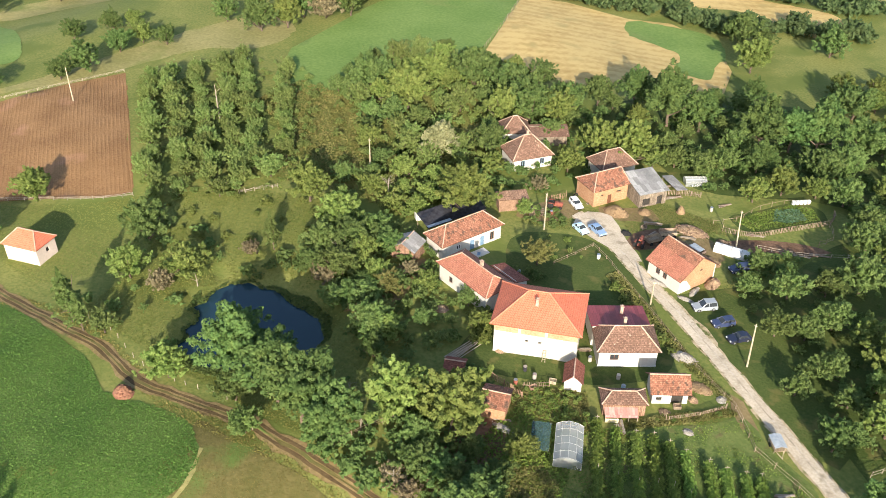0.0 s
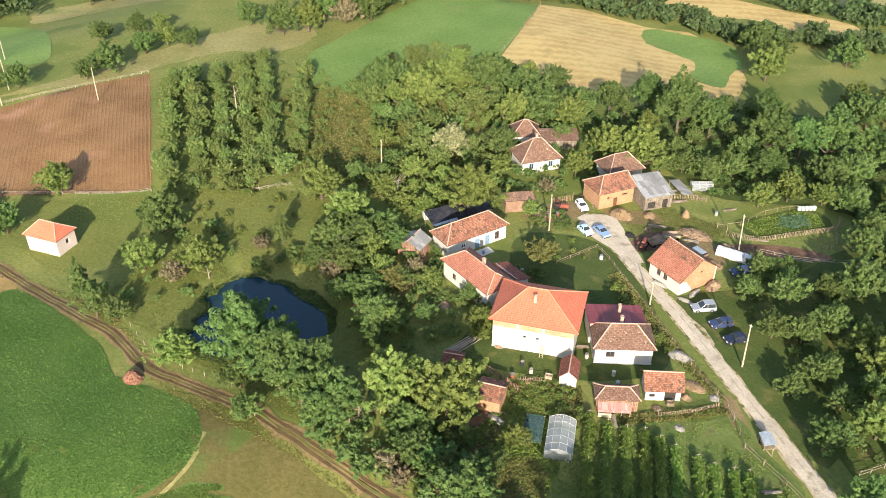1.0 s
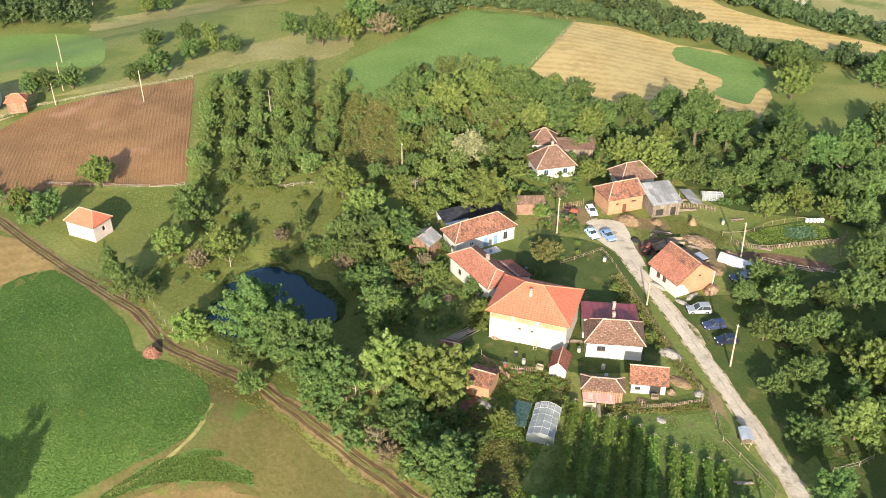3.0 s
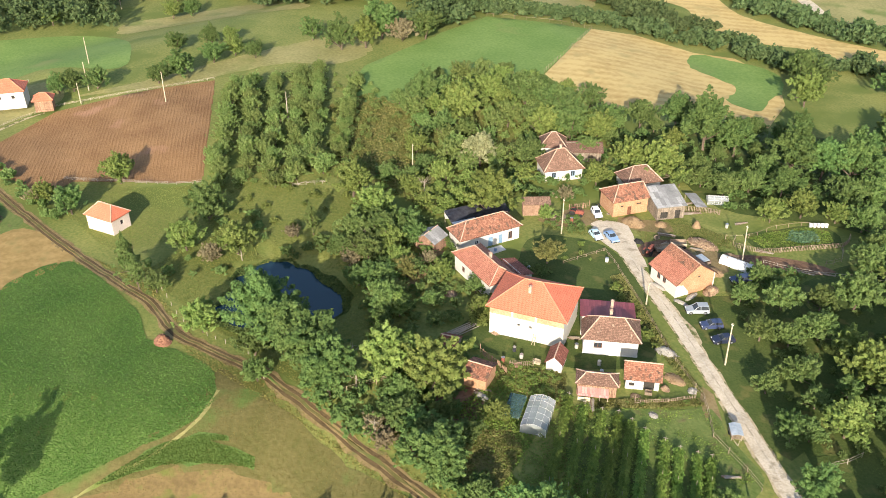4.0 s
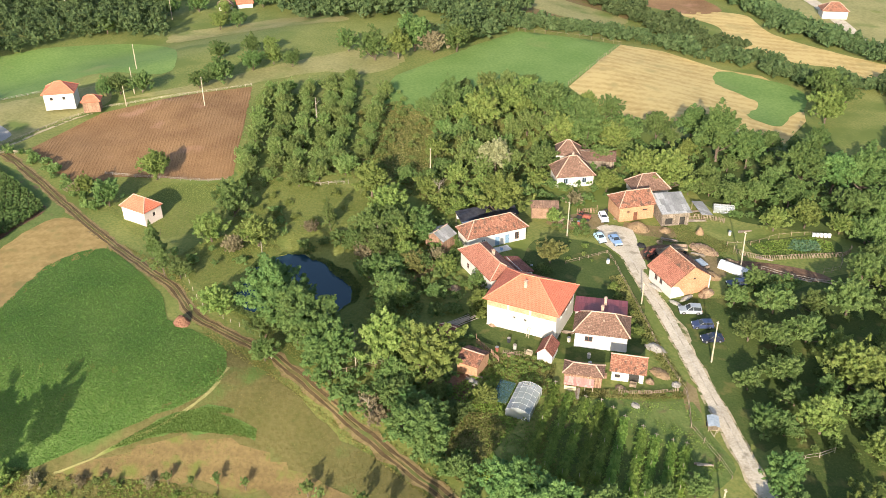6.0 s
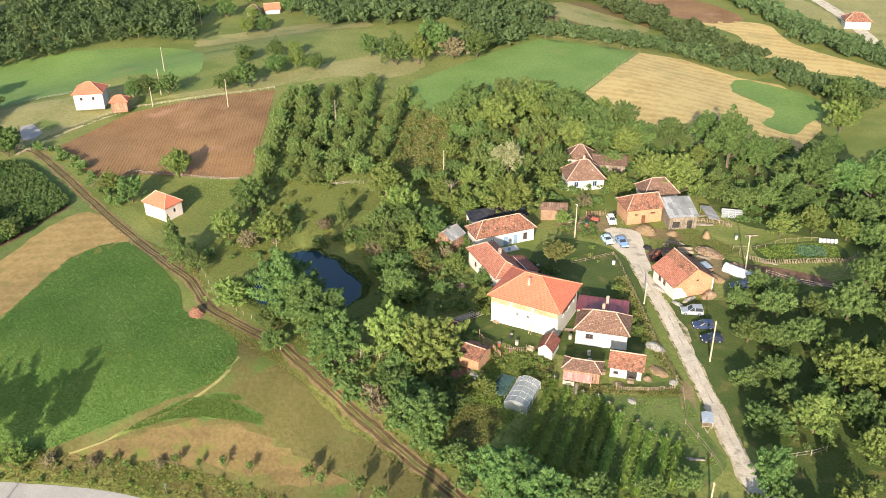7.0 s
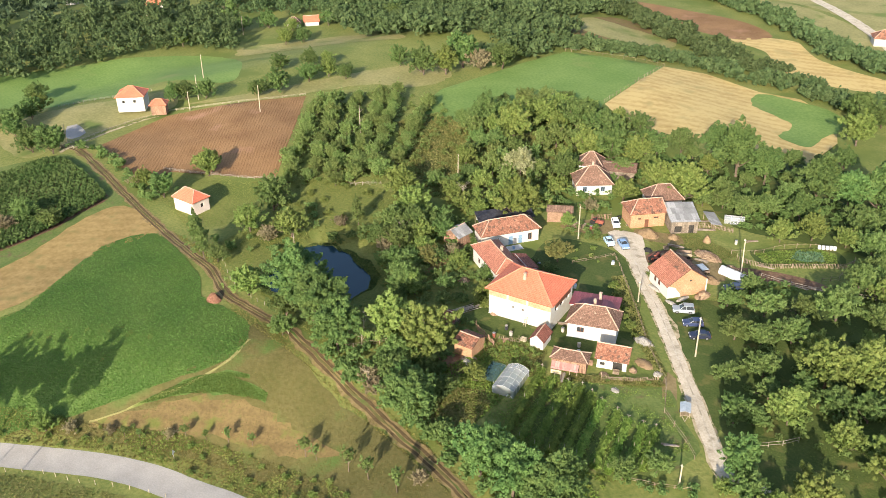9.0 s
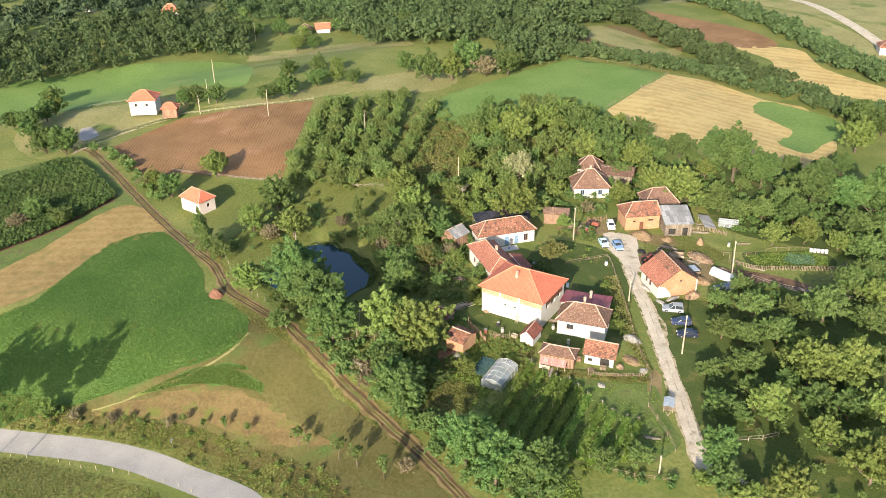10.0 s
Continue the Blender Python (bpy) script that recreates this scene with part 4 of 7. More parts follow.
FAR_LONE_MORE = [
    (-179.4, 172.8, 11.9, 'D'), (-193.8, 156.5, 7.1, 'D'), (-169.6, 182.3, 9.9, 'D'), (-264.6, 147.5, 7.0, 'B'), (-263.9, 154.8, 6.4, 'D'), (-293.3, 153.8, 8.0, 'D'),
    (-283.0, 160.0, 6.0, 'B'), (-281.0, 176.0, 7.0, 'D'), (-295.9, 143.2, 7.4, 'D'), (-288.0, 113.7, 8.0, 'B'), (-267.8, 200.8, 9.0, 'D'), (-249.5, 183.0, 7.0, 'B'),
    (-215.6, 121.7, 6.4, 'D'), (-213.0, 132.3, 6.0, 'D'), (-211.1, 137.9, 5.4, 'B'), (-216.1, 36.1, 8.0, 'D'), (-223.1, 42.3, 7.0, 'D'), (-259.5, 50.8, 8.0, 'C'),
    (-154.6, 24.8, 6.6, 'C'), (-147.6, 29.0, 5.6, 'C'), (-151.6, 19.6, 6.0, 'S'),
]
FAR_LONE = FAR_LONE + FAR_LONE_MORE
SAPLINGS = [(-69.6, 20.4, 1.6), (-67.4, 22.2, 1.4), (-62.0, 28.3, 1.8), (-59.2, 30.7, 1.5), (-56.3, 33.4, 1.9), (-52.9, 36.1, 1.6), (-43.9, 41.2, 2.6), (-41.8, 42.0, 1.9), (-35.1, 44.0, 2.8), (-31.0, 45.0, 2.9), (-25.5, 46.5, 2.7)]
MARKED = POND_TREES + POND_TREES_B + WOOD_MARKED + RIGHT_BANK + ORCHARD + FRONT_TREES + FAR_LONE
for x, y, width, kind in MARKED:
    place_tree(kind, x, y, width, 2 if kind in "WN" else 3, {"A": "tall trees by the pond and banks", "C": "fruit trees"}.get(kind, ""))


def clear_of_marked(x, y, share=0.38):
    return all((x - a) ** 2 + (y - b) ** 2 > (share * c) ** 2 for a, b, c, _ in MARKED)


# saplings on the road's verge, and tall trees beside the road's lower side
for x, y, wd in SAPLINGS:
    place_tree("Y", x, y, 0.9 * wd, 3, "saplings on the verge")
for x, y, wd in ((-63.5, -9.7, 8.3), (-67.0, -14.0, 8.0), (-72.0, -14.0, 7.4), (-76.0, -16.0, 7.0), (-82.0, -12.0, 6.5)):
    place_tree("T", x, y, wd)

# the wood behind the village
WOOD = [(-119.3, 100.8), (-137.7, 130.8), (-141.8, 149.0), (-141.5, 168.5), (-120.4, 180.0), (-104.2, 173.9), (-87.6, 162.1), (-92.8, 148.9), (-85.6, 132.3), (-79.0, 118.1), (-87.5, 106.4), (-104.6, 106.5)]
GLADE = [(-148.0, 126.0), (-148.0, 140.0), (-136.0, 140.0), (-121.6, 132.6), (-107.0, 119.0), (-105.0, 110.0), (-112.0, 108.0), (-127.0, 114.0)]    # open grass in the wood
for x, y in scatter(WOOD, 5.3, 2500, 3, lambda x, y: clear_of_marked(x, y) and not inside(x, y, GLADE)):
    place_tree(rng.choice("BPCPBPDH"), x, y, rng.uniform(3.4, 6.8))
for x, y in scatter([(-95, 150), (-85, 172), (-64, 188), (-48, 172), (-44, 158), (-56, 150), (-70, 146), (-78, 146)], 8.2, 900, 4, clear_of_marked):
    place_tree(rng.choice("BCC"), x, y, rng.uniform(4.0, 6.0))
for x, y in scatter([(-41.2, 219.5), (-35.1, 242.3), (-5, 200), (8, 152), (-3, 150), (-12, 158), (-20, 174), (-26, 196)], 8.0, 1500, 5, clear_of_marked):
    place_tree(rng.choice("BBCD"), x, y, rng.uniform(5.0, 8.5))
# plantation rows
ROWS_A = [(-176.0, 115.5), (-174.8, 121.5), (-172.6, 127.5), (-169.6, 133.6), (-167.0, 138.6), (-154.3, 141.0)]
ROWS_B = [(-131.5, 82.4), (-125.6, 86.0), (-119.4, 87.8), (-118.6, 93.4), (-122.0, 100.4), (-122.6, 109.0)]
for (ax, ay), (bx, by) in zip(ROWS_A, ROWS_B):
    length = math.hypot(bx - ax, by - ay)
    for i in range(int(length / 2.9) + 1):
        t = (i * 2.9 + rng.uniform(-0.6, 0.6)) / length
        place_tree("P", ax + (bx - ax) * t + rng.uniform(-1.1, 1.1), ay + (by - ay) * t + rng.uniform(-1.1, 1.1), rng.choice((rng.uniform(3.0, 4.4), rng.uniform(4.0, 5.6))), 4, "plantation rows")


def hedge(name, points, wide, high, gap, mat, label, seed, leaves=200):
    r = random.Random(seed)
    spots = []
    for p in curve_through(points, False, gap):
        for _ in range(max(1, int(wide / gap))):
            h = high * r.uniform(0.6, 1.25)
            spots.append((p.x + r.uniform(-wide, wide) / 2, p.y + r.uniform(-wide, wide) / 2, h * r.uniform(0.9, 1.4), h))
    return joined_crowns(name, spots, mat, label, "hedge", leaves, 0.17, seed)


hedge("hedge", [(-176.6, 217.1), (-159.2, 227.9), (-147.5, 242.0), (-135.2, 247.9), (-115.7, 250.8), (-102.3, 254.7), (-85.4, 249.2), (-74.3, 258.9), (-50, 268)], 8, 4.8, 2.6, LEAF_FAR, "overgrown dark green hedge along the mown field", 21)
hedge("hedge", [(-216.2, 278.1), (-187.7, 276.8), (-161.4, 268.9), (-139.7, 262.7), (-120.2, 259.8)], 14, 5.6, 3.0, LEAF_FAR, "thick dark green belt of trees and bushes", 22)
hedge("hedge", [(-225.0, 338.0), (-200.7, 334.4), (-166.5, 325.5), (-134.9, 306.0), (-113.0, 295.9), (-85.9, 292.4), (-50, 292)], 10, 5.6, 3.0, LEAF_FAR, "long dark green hedge between far fields", 23)
hedge("hedge", [(-190.8, 48.8), (-176.4, 51.6), (-162.0, 51.6), (-147.0, 53.0)], 2.5, 2.4, 2.0, LEAF_C, "olive-green scrubby hedge beside the track", 24)
WOOD_N = [(-288.5, 179.9), (-239.6, 171.2), (-214.7, 182.7), (-210.8, 200.1), (-194.0, 202.0), (-180.0, 186.0), (-172.9, 190.3), (-175.4, 212.7), (-190.2, 236.9), (-206.0, 232.0), (-209.1, 275.9), (-224.6, 298.8), (-265.3, 300.9), (-320.0, 225.7)]
joined_crowns("far_woods", [(x, y, rng.uniform(6, 13), rng.uniform(6, 12.5)) for x, y in scatter(WOOD_N, 5.4, 6000, 31)], LEAF_FAR, "dense dark green wood beyond the fields", "woods", 380, 0.09, 31)
WOOD_L = [(-292.0, 0.0), (-286.0, 42.0), (-288.0, 60.9), (-286.0, 101.9), (-264.2, 124.9), (-284.2, 134.6), (-318.0, 142.0), (-340.0, 146.0), (-356.0, 120.0), (-356.0, 20.0), (-330.0, -30.0)]
joined_crowns("far_woods", [(x, y, rng.uniform(5.5, 11), rng.uniform(6.5, 13)) for x, y in scatter(WOOD_L, 5.8, 6000, 32)], LEAF_FAR, "tall dark green wood behind the far field", "woods", 430, 0.085, 32)
WOOD_M = [(-300.0, 178.0), (-316.0, 158.0), (-340.0, 150.0), (-372.0, 158.0), (-372.0, 215.0), (-330.0, 250.0), (-290.0, 240.0), (-268.0, 205.0), (-280.0, 188.0)]
joined_crowns("far_woods", [(x, y, rng.uniform(5, 10), rng.uniform(5, 10)) for x, y in scatter(WOOD_M, 5.6, 5000, 34)], LEAF_FAR, "loose green wood round the far farm", "woods", 380, 0.09, 34)


def far_keep(x, y):
    return noise.noise((x * 0.011, y * 0.011, 2.0)) > -0.22 and not any(inside(x, y, w) for w in (WOOD_L, WOOD_M, WOOD_N))


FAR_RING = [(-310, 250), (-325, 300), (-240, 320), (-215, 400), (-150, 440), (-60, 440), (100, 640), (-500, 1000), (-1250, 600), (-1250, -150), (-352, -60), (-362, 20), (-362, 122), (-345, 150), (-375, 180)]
# Far crowns carry the haze in their blue-green colour.
joined_crowns("far_woods", [(x, y, rng.uniform(8, 15), rng.uniform(7, 12)) for x, y in scatter(FAR_RING, 11, 16000, 33, far_keep)], LEAF_HAZED, "distant wooded hills, leaf colour tinted blue-green for haze", "woods", 120, 0.16, 33)



# ---- buildings ----
def sheet(name, faces_pts, mat, parent, thick=0.12, label=""):
    """Roof or sheet planes with thickness; the surface's own metres go along and up the slope."""
    verts, faces, uvs = [], [], []
    for pts in faces_pts:
        p = [Vector(q) for q in pts]
        n = (p[1] - p[0]).cross(p[2] - p[0]).normalized()
        if n.z < 0:
            p, n = p[::-1], -n
        u = Vector((0, 0, 1)).cross(n)
        u = u.normalized() if u.length > 1e-4 else Vector((1, 0, 0))
        vv = n.cross(u)
        base, k = len(verts), len(p)
        verts += [tuple(q) for q in p] + [tuple(q - Vector((0, 0, thick))) for q in p]
        faces.append(tuple(range(base, base + k)))
        uvs += [(q.dot(u), q.dot(vv)) for q in p]
        faces.append(tuple(range(base + 2 * k - 1, base + k - 1, -1)))
        uvs += [(0, 0)] * k
        for i in range(k):
            j = (i + 1) % k
            faces.append((base + i, base + k + i, base + k + j, base + j))
            uvs += [(0, 0)] * 4
    ob = mesh_object(name, verts, faces, mat, parent, uvs)
    return tagged(ob, label)


def wall(parent, a, b, z0, z1, mat, holes=(), thick=0.28, name="wall", label=""):
    """A wall from a to b with openings (middle, sill, width, height); its outer face is on the line a-b, right hand side."""
    a, b = Vector(a), Vector(b)
    d = (b - a).normalized()
    length = (b - a).length
    m = Matrix(((d.x, -d.y, 0, a.x), (d.y, d.x, 0, a.y), (0, 0, 1, 0), (0, 0, 0, 1)))
    xs = sorted({0.0, length, *(h[0] - h[2] / 2 for h in holes), *(h[0] + h[2] / 2 for h in holes)})
    zs = sorted({z0, z1, *(max(z0, h[1]) for h in holes), *(h[1] + h[3] for h in holes)})

    def solid(i, k):
        if not (0 <= i < len(xs) - 1 and 0 <= k < len(zs) - 1):
            return False
        cx, cz = (xs[i] + xs[i + 1]) / 2, (zs[k] + zs[k + 1]) / 2
        return not any(abs(cx - h[0]) < h[2] / 2 and h[1] < cz < h[1] + h[3] for h in holes)

    index, local, faces = {}, [], []

    def corner(i, k, back):
        if (i, k, back) not in index:
            index[i, k, back] = len(local)
            local.append((xs[i], thick if back else 0.0, zs[k]))
        return index[i, k, back]

    for i in range(len(xs) - 1):
        for k in range(len(zs) - 1):
            if not solid(i, k):
                continue
            faces.append((corner(i, k, 0), corner(i + 1, k, 0), corner(i + 1, k + 1, 0), corner(i, k + 1, 0)))
            faces.append((corner(i, k, 1), corner(i, k + 1, 1), corner(i + 1, k + 1, 1), corner(i + 1, k, 1)))
            for di, dk, p, q in ((-1, 0, (0, 1), (0, 0)), (1, 0, (1, 0), (1, 1)), (0, -1, (0, 0), (1, 0)), (0, 1, (1, 1), (0, 1))):
                if not solid(i + di, k + dk):
                    faces.append((corner(i + p[0], k + p[1], 0), corner(i + q[0], k + q[1], 0), corner(i + q[0], k + q[1], 1), corner(i + p[0], k + p[1], 1))[::-1])
    verts = [tuple(m @ Vector(q)) for q in local]
    uvs = [(local[i][0] + local[i][1], local[i][2]) for f in faces for i in f]
    ob = tagged(mesh_object(name, verts, faces, mat, parent, uvs), label)
    return m


def window(parent, m, mid, sill, wd, hg, frame_mat, kind="window"):
    """A framed pane, or a door leaf, set back in its opening."""
    if kind == "open":
        # Near-black panel fills the hole, standing for the unlit room behind.
        return part("dark_opening", box(mid - wd / 2, mid + wd / 2, 0.22, 0.26, sill, sill + hg, m), SHADE_HANDLE_BLACK, parent)
    if kind == "door":
        leaf = part("door", box(mid - wd / 2, mid + wd / 2, 0.08, 0.14, sill, sill + hg, m), frame_mat, parent)
        part("handle", box(mid + wd * 0.32, mid + wd * 0.4, 0.03, 0.08, sill + 1.0, sill + 1.06, m), SHADE_HANDLE_BLACK, leaf)
        return leaf
    bm = bmesh.new()
    t = 0.09
    for x0, x1, z0, z1 in ((-wd / 2, -wd / 2 + t, 0, hg), (wd / 2 - t, wd / 2, 0, hg), (-wd / 2 + t, wd / 2 - t, 0, t), (-wd / 2 + t, wd / 2 - t, hg - t, hg), (-t / 2, t / 2, t, hg - t)):
        add_box(bm, mid + x0, mid + x1, 0.07, 0.14, sill + z0, sill + z1, m)
    ob = part("window", bm, frame_mat, parent)
    part("pane", box(mid - wd / 2 + t, mid + wd / 2 - t, 0.095, 0.115, sill + t, sill + hg - t, m), GLASS, ob)
    part("sill", box(mid - wd / 2 - 0.06, mid + wd / 2 + 0.06, -0.08, 0.05, sill - 0.07, sill, m), PLASTER_GREY, ob)
    return ob


def ridge_caps(parent, lines, mat, r=0.10):
    bm = bmesh.new()
    for a, b in lines:
        a, b = Vector(a), Vector(b)
        n = max(2, int((b - a).length / 0.45))
        for i in range(n):
            p, q = a.lerp(b, i / n), a.lerp(b, (i + 1.06) / n)
            add_tube(bm, [p, q], [r * 1.05, r * 0.9], 6)
    return part("ridge_cap", bm, mat, parent)


def chimney(parent, x, y, z0, z1, wd=0.46, mat=None):
    bm = bmesh.new()
    add_box(bm, x - wd / 2, x + wd / 2, y - wd / 2, y + wd / 2, z0, z1)
    add_box(bm, x - wd / 2 - 0.07, x + wd / 2 + 0.07, y - wd / 2 - 0.07, y + wd / 2 + 0.07, z1, z1 + 0.1)
    add_box(bm, x - wd / 4, x + wd / 4, y - wd / 4, y + wd / 4, z1 + 0.1, z1 + 0.28)
    return part("chimney", bm, mat or CHIMNEY, parent)


def house(name, label, x, y, turn, length, width, base, eave, ridge, style, roof_mat, cap_mat, ridge_len=0.0, shift=0.0,
          walls=None, over=0.45, holes=(), chimneys=(), plinth=None, group="", sag=0.0):
    """walls: materials for front, right, back, left. holes: (side, middle, sill, width, height, kind, material). Heights are of the world."""
    ob = thing(name, x, y, base, turn, label, "house" if "house" in name else "shed", group)
    rise = over * (ridge - eave) / (width / 2 + over) if style != "mono" else 0.0
    h, r = eave - base + rise - 0.04, ridge - base
    walls = walls or [PLASTER] * 4
    X, Y = length / 2, width / 2
    sides = {"front": ((-X, -Y), (X, -Y)), "right": ((X, -Y + 0.28), (X, Y - 0.28)), "back": ((X, Y), (-X, Y)), "left": ((-X, Y - 0.28), (-X, -Y + 0.28))}
    for (side, (a, b)), mat in zip(sides.items(), walls):
        if mat is None:
            continue
        own = [q for q in holes if q[0] == side]
        m = wall(ob, a, b, -0.6, h, mat, [q[1:5] for q in own])
        for q in own:
            window(ob, m, q[1], q[2], q[3], q[4], q[6], q[5])
    part("ceiling_slab", box(-X + 0.3, X - 0.3, -Y + 0.3, Y - 0.3, h - 0.15, h - 0.02), PLASTER_GREY, ob)
    o = over
    z0 = eave - base + 0.04
    if style == "hip":
        a, b, c, d = (-X - o, -Y - o, z0), (X + o, -Y - o, z0), (X + o, Y + o, z0), (-X - o, Y + o, z0)
        e, f = (shift - ridge_len / 2, 0, r), (shift + ridge_len / 2, 0, r)
        sheet("roof", [(a, b, f, e), (b, c, f), (c, d, e, f), (d, a, e)], roof_mat, ob)
        up = lambda p: (p[0], p[1], p[2] + 0.02)
        ridge_caps(ob, [(up(e), up(f)), (up(a), up(e)), (up(b), up(f)), (up(c), up(f)), (up(d), up(e))], cap_mat)
    elif style == "gable":
        a, b, c, d = (-X - o, -Y - o, z0), (X + o, -Y - o, z0), (X + o, Y + o, z0), (-X - o, Y + o, z0)
        e, f = (-X - o, 0, r), (X + o, 0, r)
        sheet("roof", [(a, b, f, e), (c, d, e, f)], roof_mat, ob)
        ridge_caps(ob, [((e[0], 0, r + 0.02), (f[0], 0, r + 0.02))], cap_mat)
        for sx, mat in ((-1, walls[3]), (1, walls[1])):
            if mat is None:
                continue
            x0, x1 = sx * X, sx * (X - 0.25)
            pts = [(x0, -Y, h), (x0, Y, h), (x0, 0, r - 0.15), (x1, -Y, h), (x1, Y, h), (x1, 0, r - 0.15)]
            fs = [(0, 1, 2), (5, 4, 3), (0, 3, 4, 1), (1, 4, 5, 2), (2, 5, 3, 0)]
            mesh_object("gable", pts, fs, mat, ob, [(pts[i][1], pts[i][2]) for f_ in fs for i in f_])
    elif style == "mono":                          # rises from front to back
        sheet("roof", [((-X - o, -Y - o, h), (X + o, -Y - o, h), (X + o, Y + o, r), (-X - o, Y + o, r))], roof_mat, ob, 0.1)
        for sx, mat in ((-1, walls[3]), (1, walls[1])):
            if mat is None:
                continue
            x0, x1 = sx * X, sx * (X - 0.25)
            pts = [(x0, -Y, h), (x0, Y, h), (x0, Y, r - 0.12), (x1, -Y, h), (x1, Y, h), (x1, Y, r - 0.12)]
            fs = [(0, 1, 2), (5, 4, 3), (0, 3, 4, 1), (1, 4, 5, 2), (2, 5, 3, 0)]
            mesh_object("gable", pts, fs, mat, ob, [(pts[i][1], pts[i][2]) for f_ in fs for i in f_])
        if walls[2] is not None:
            wall(ob, (X, Y), (-X, Y), h, r - 0.12, walls[2])
    for cx, cy, top in chimneys:
        chimney(ob, cx, cy, h - 0.3, top - base)
    if plinth:
        part("plinth", box(-X - 0.06, X + 0.06, -Y - 0.06, Y + 0.06, -0.6, 0.35), plinth, ob)
    return ob


big_house = house("big_house", "large white two-storey house with bright orange hipped tile roof", -49.8, 92.1, 23.5, 12.5, 9.7, -1.1, 4.75, 7.9, "hip", TILE_NEW, RIDGE_NEW, 3.0, -0.4,
      over=0.6, chimneys=[(-0.4, -1.9, 7.9)], plinth=PLASTER,
      holes=[("front", 5.0, 2.9, 0.5, 0.42, "open", FRAME_BROWN), ("front", 7.0, 2.9, 0.5, 0.42, "open", FRAME_BROWN),
             ("right", 2.2, 3.2, 1.0, 1.6, "open", FRAME_BROWN), ("right", 4.6, 3.2, 1.6, 1.8, "open", FRAME_BROWN), ("right", 7.2, 3.2, 1.2, 1.8, "open", FRAME_BROWN)])
house("orange_house", "low white house with newer orange tile roof", -64.6, 95.9, -15, 12.0, 5.4, -1.0, 2.7, 4.8, "hip", TILE_MID, RIDGE_CAP, 8.0, 0.5,
      chimneys=[(1.0, 0.5, 5.4)], holes=[("front", 3.0, 1.2, 0.9, 1.1, "window", FRAME_BROWN), ("front", 7.5, 1.2, 0.9, 1.1, "window", FRAME_BROWN)])
house("lean_to_shed", "lean-to with dark red tile roof behind the orange house", -60.2, 99.6, 165, 5.6, 2.6, -1.0, 2.2, 3.0, "mono", TILE_RED, RIDGE_CAP, over=0.3)
house("long_house", "long low white and blue house with weathered clay tile roof", -74.2, 106.2, 72, 12.8, 5.0, -0.9, 2.2, 4.6, "hip", TILE_OLD, RIDGE_CAP, 8.0, 0.0,
      walls=[PLASTER, PLASTER, PLASTER, PLASTER], holes=[("front", 3.4, 1.2, 0.9, 0.9, "window", FRAME_WHITE), ("front", 6.4, 0.0, 1.0, 2.1, "door", DOOR_BLUE), ("front", 8.6, 0.0, 0.9, 2.1, "door", DOOR_BLUE), ("front", 10.8, 0.6, 0.9, 1.6, "window", FRAME_BROWN)])
house("small_house", "small white house with brown hipped tile roof", -37.3, 96.3, 36.9, 8.6, 5.4, -0.8, 2.4, 4.9, "hip", TILE_BROWN, RIDGE_CAP, 3.8, 0.0,
      chimneys=[(-0.2, 1.2, 5.3)], plinth=PLASTER_GREY, holes=[("front", 2.3, 1.4, 1.3, 1.0, "window", FRAME_BROWN)])
house("house_wing", "rear wing with plain maroon sheet roof", -40.7, 100.0, 216.9, 8.4, 5.6, -0.8, 2.35, 3.3, "mono", METAL_MAROON, RIDGE_CAP, over=0.3, chimneys=[(-0.7, -0.6, 4.1)])
roadside = house("roadside_house", "half-plastered brick house with weathered clay gable roof", -39.0, 120.6, -20, 7.2, 8.4, -0.5, 2.0, 5.3, "gable", TILE_OLD, RIDGE_CAP,
      walls=[PLASTER, BRICK, PLASTER, PLASTER], holes=[("front", 2.2, 0.9, 0.9, 1.1, "window", FRAME_BROWN), ("front", 3.8, 0.9, 0.9, 1.1, "window", FRAME_BROWN)])
patch = [(-3.9, -0.5), (-1.2, -0.5), (-1.5, 0.4), (-2.1, 1.1), (-2.7, 1.9), (-3.9, 2.2)]
bm = bmesh.new()
back = [bm.verts.new((3.585, y, z)) for y, z in patch]
face = [bm.verts.new((3.635, y, z)) for y, z in patch]
bm.faces.new(face)
bm.faces.new(back[::-1])
for k in range(len(patch)):
    bm.faces.new((face[k], back[k], back[(k + 1) % len(patch)], face[(k + 1) % len(patch)]))
part("plaster_coat", bm, PLASTER, roadside, "peeling white plaster over brick")
sheet("tile_patch", [((-4.0, -4.68, 2.582), (4.0, -4.68, 2.582), (4.0, -1.70, 4.672), (-4.0, -1.70, 4.672))], TILE_MID, roadside, 0.045, "newer lighter orange tiles")
# Solid black box on the gable; its colour stands for a hole's shade.
part("vent", box(3.59, 3.612, 0.35, 0.8, 2.75, 3.05), SHADE_HANDLE_BLACK, roadside)
house("north_house", "white house with blue windows under a brown hipped roof", -81.5, 138.6, 56, 8.4, 6.2, -0.8, 1.9, 5.6, "hip", TILE_BROWN, RIDGE_CAP, 1.6, 0.0,
      chimneys=[(0, 0.3, 6.2)], holes=[("front", 2.0, 0.9, 1.0, 1.3, "window", DOOR_BLUE), ("front", 6.3, 0.9, 1.0, 1.3, "window", DOOR_BLUE)])
house("old_house", "old outbuilding with steep brown tile roof among trees", -89.0, 145.5, 40, 5.5, 5.0, -0.8, 2.2, 5.0, "hip", TILE_BROWN, RIDGE_CAP, 0.8, 0.0)
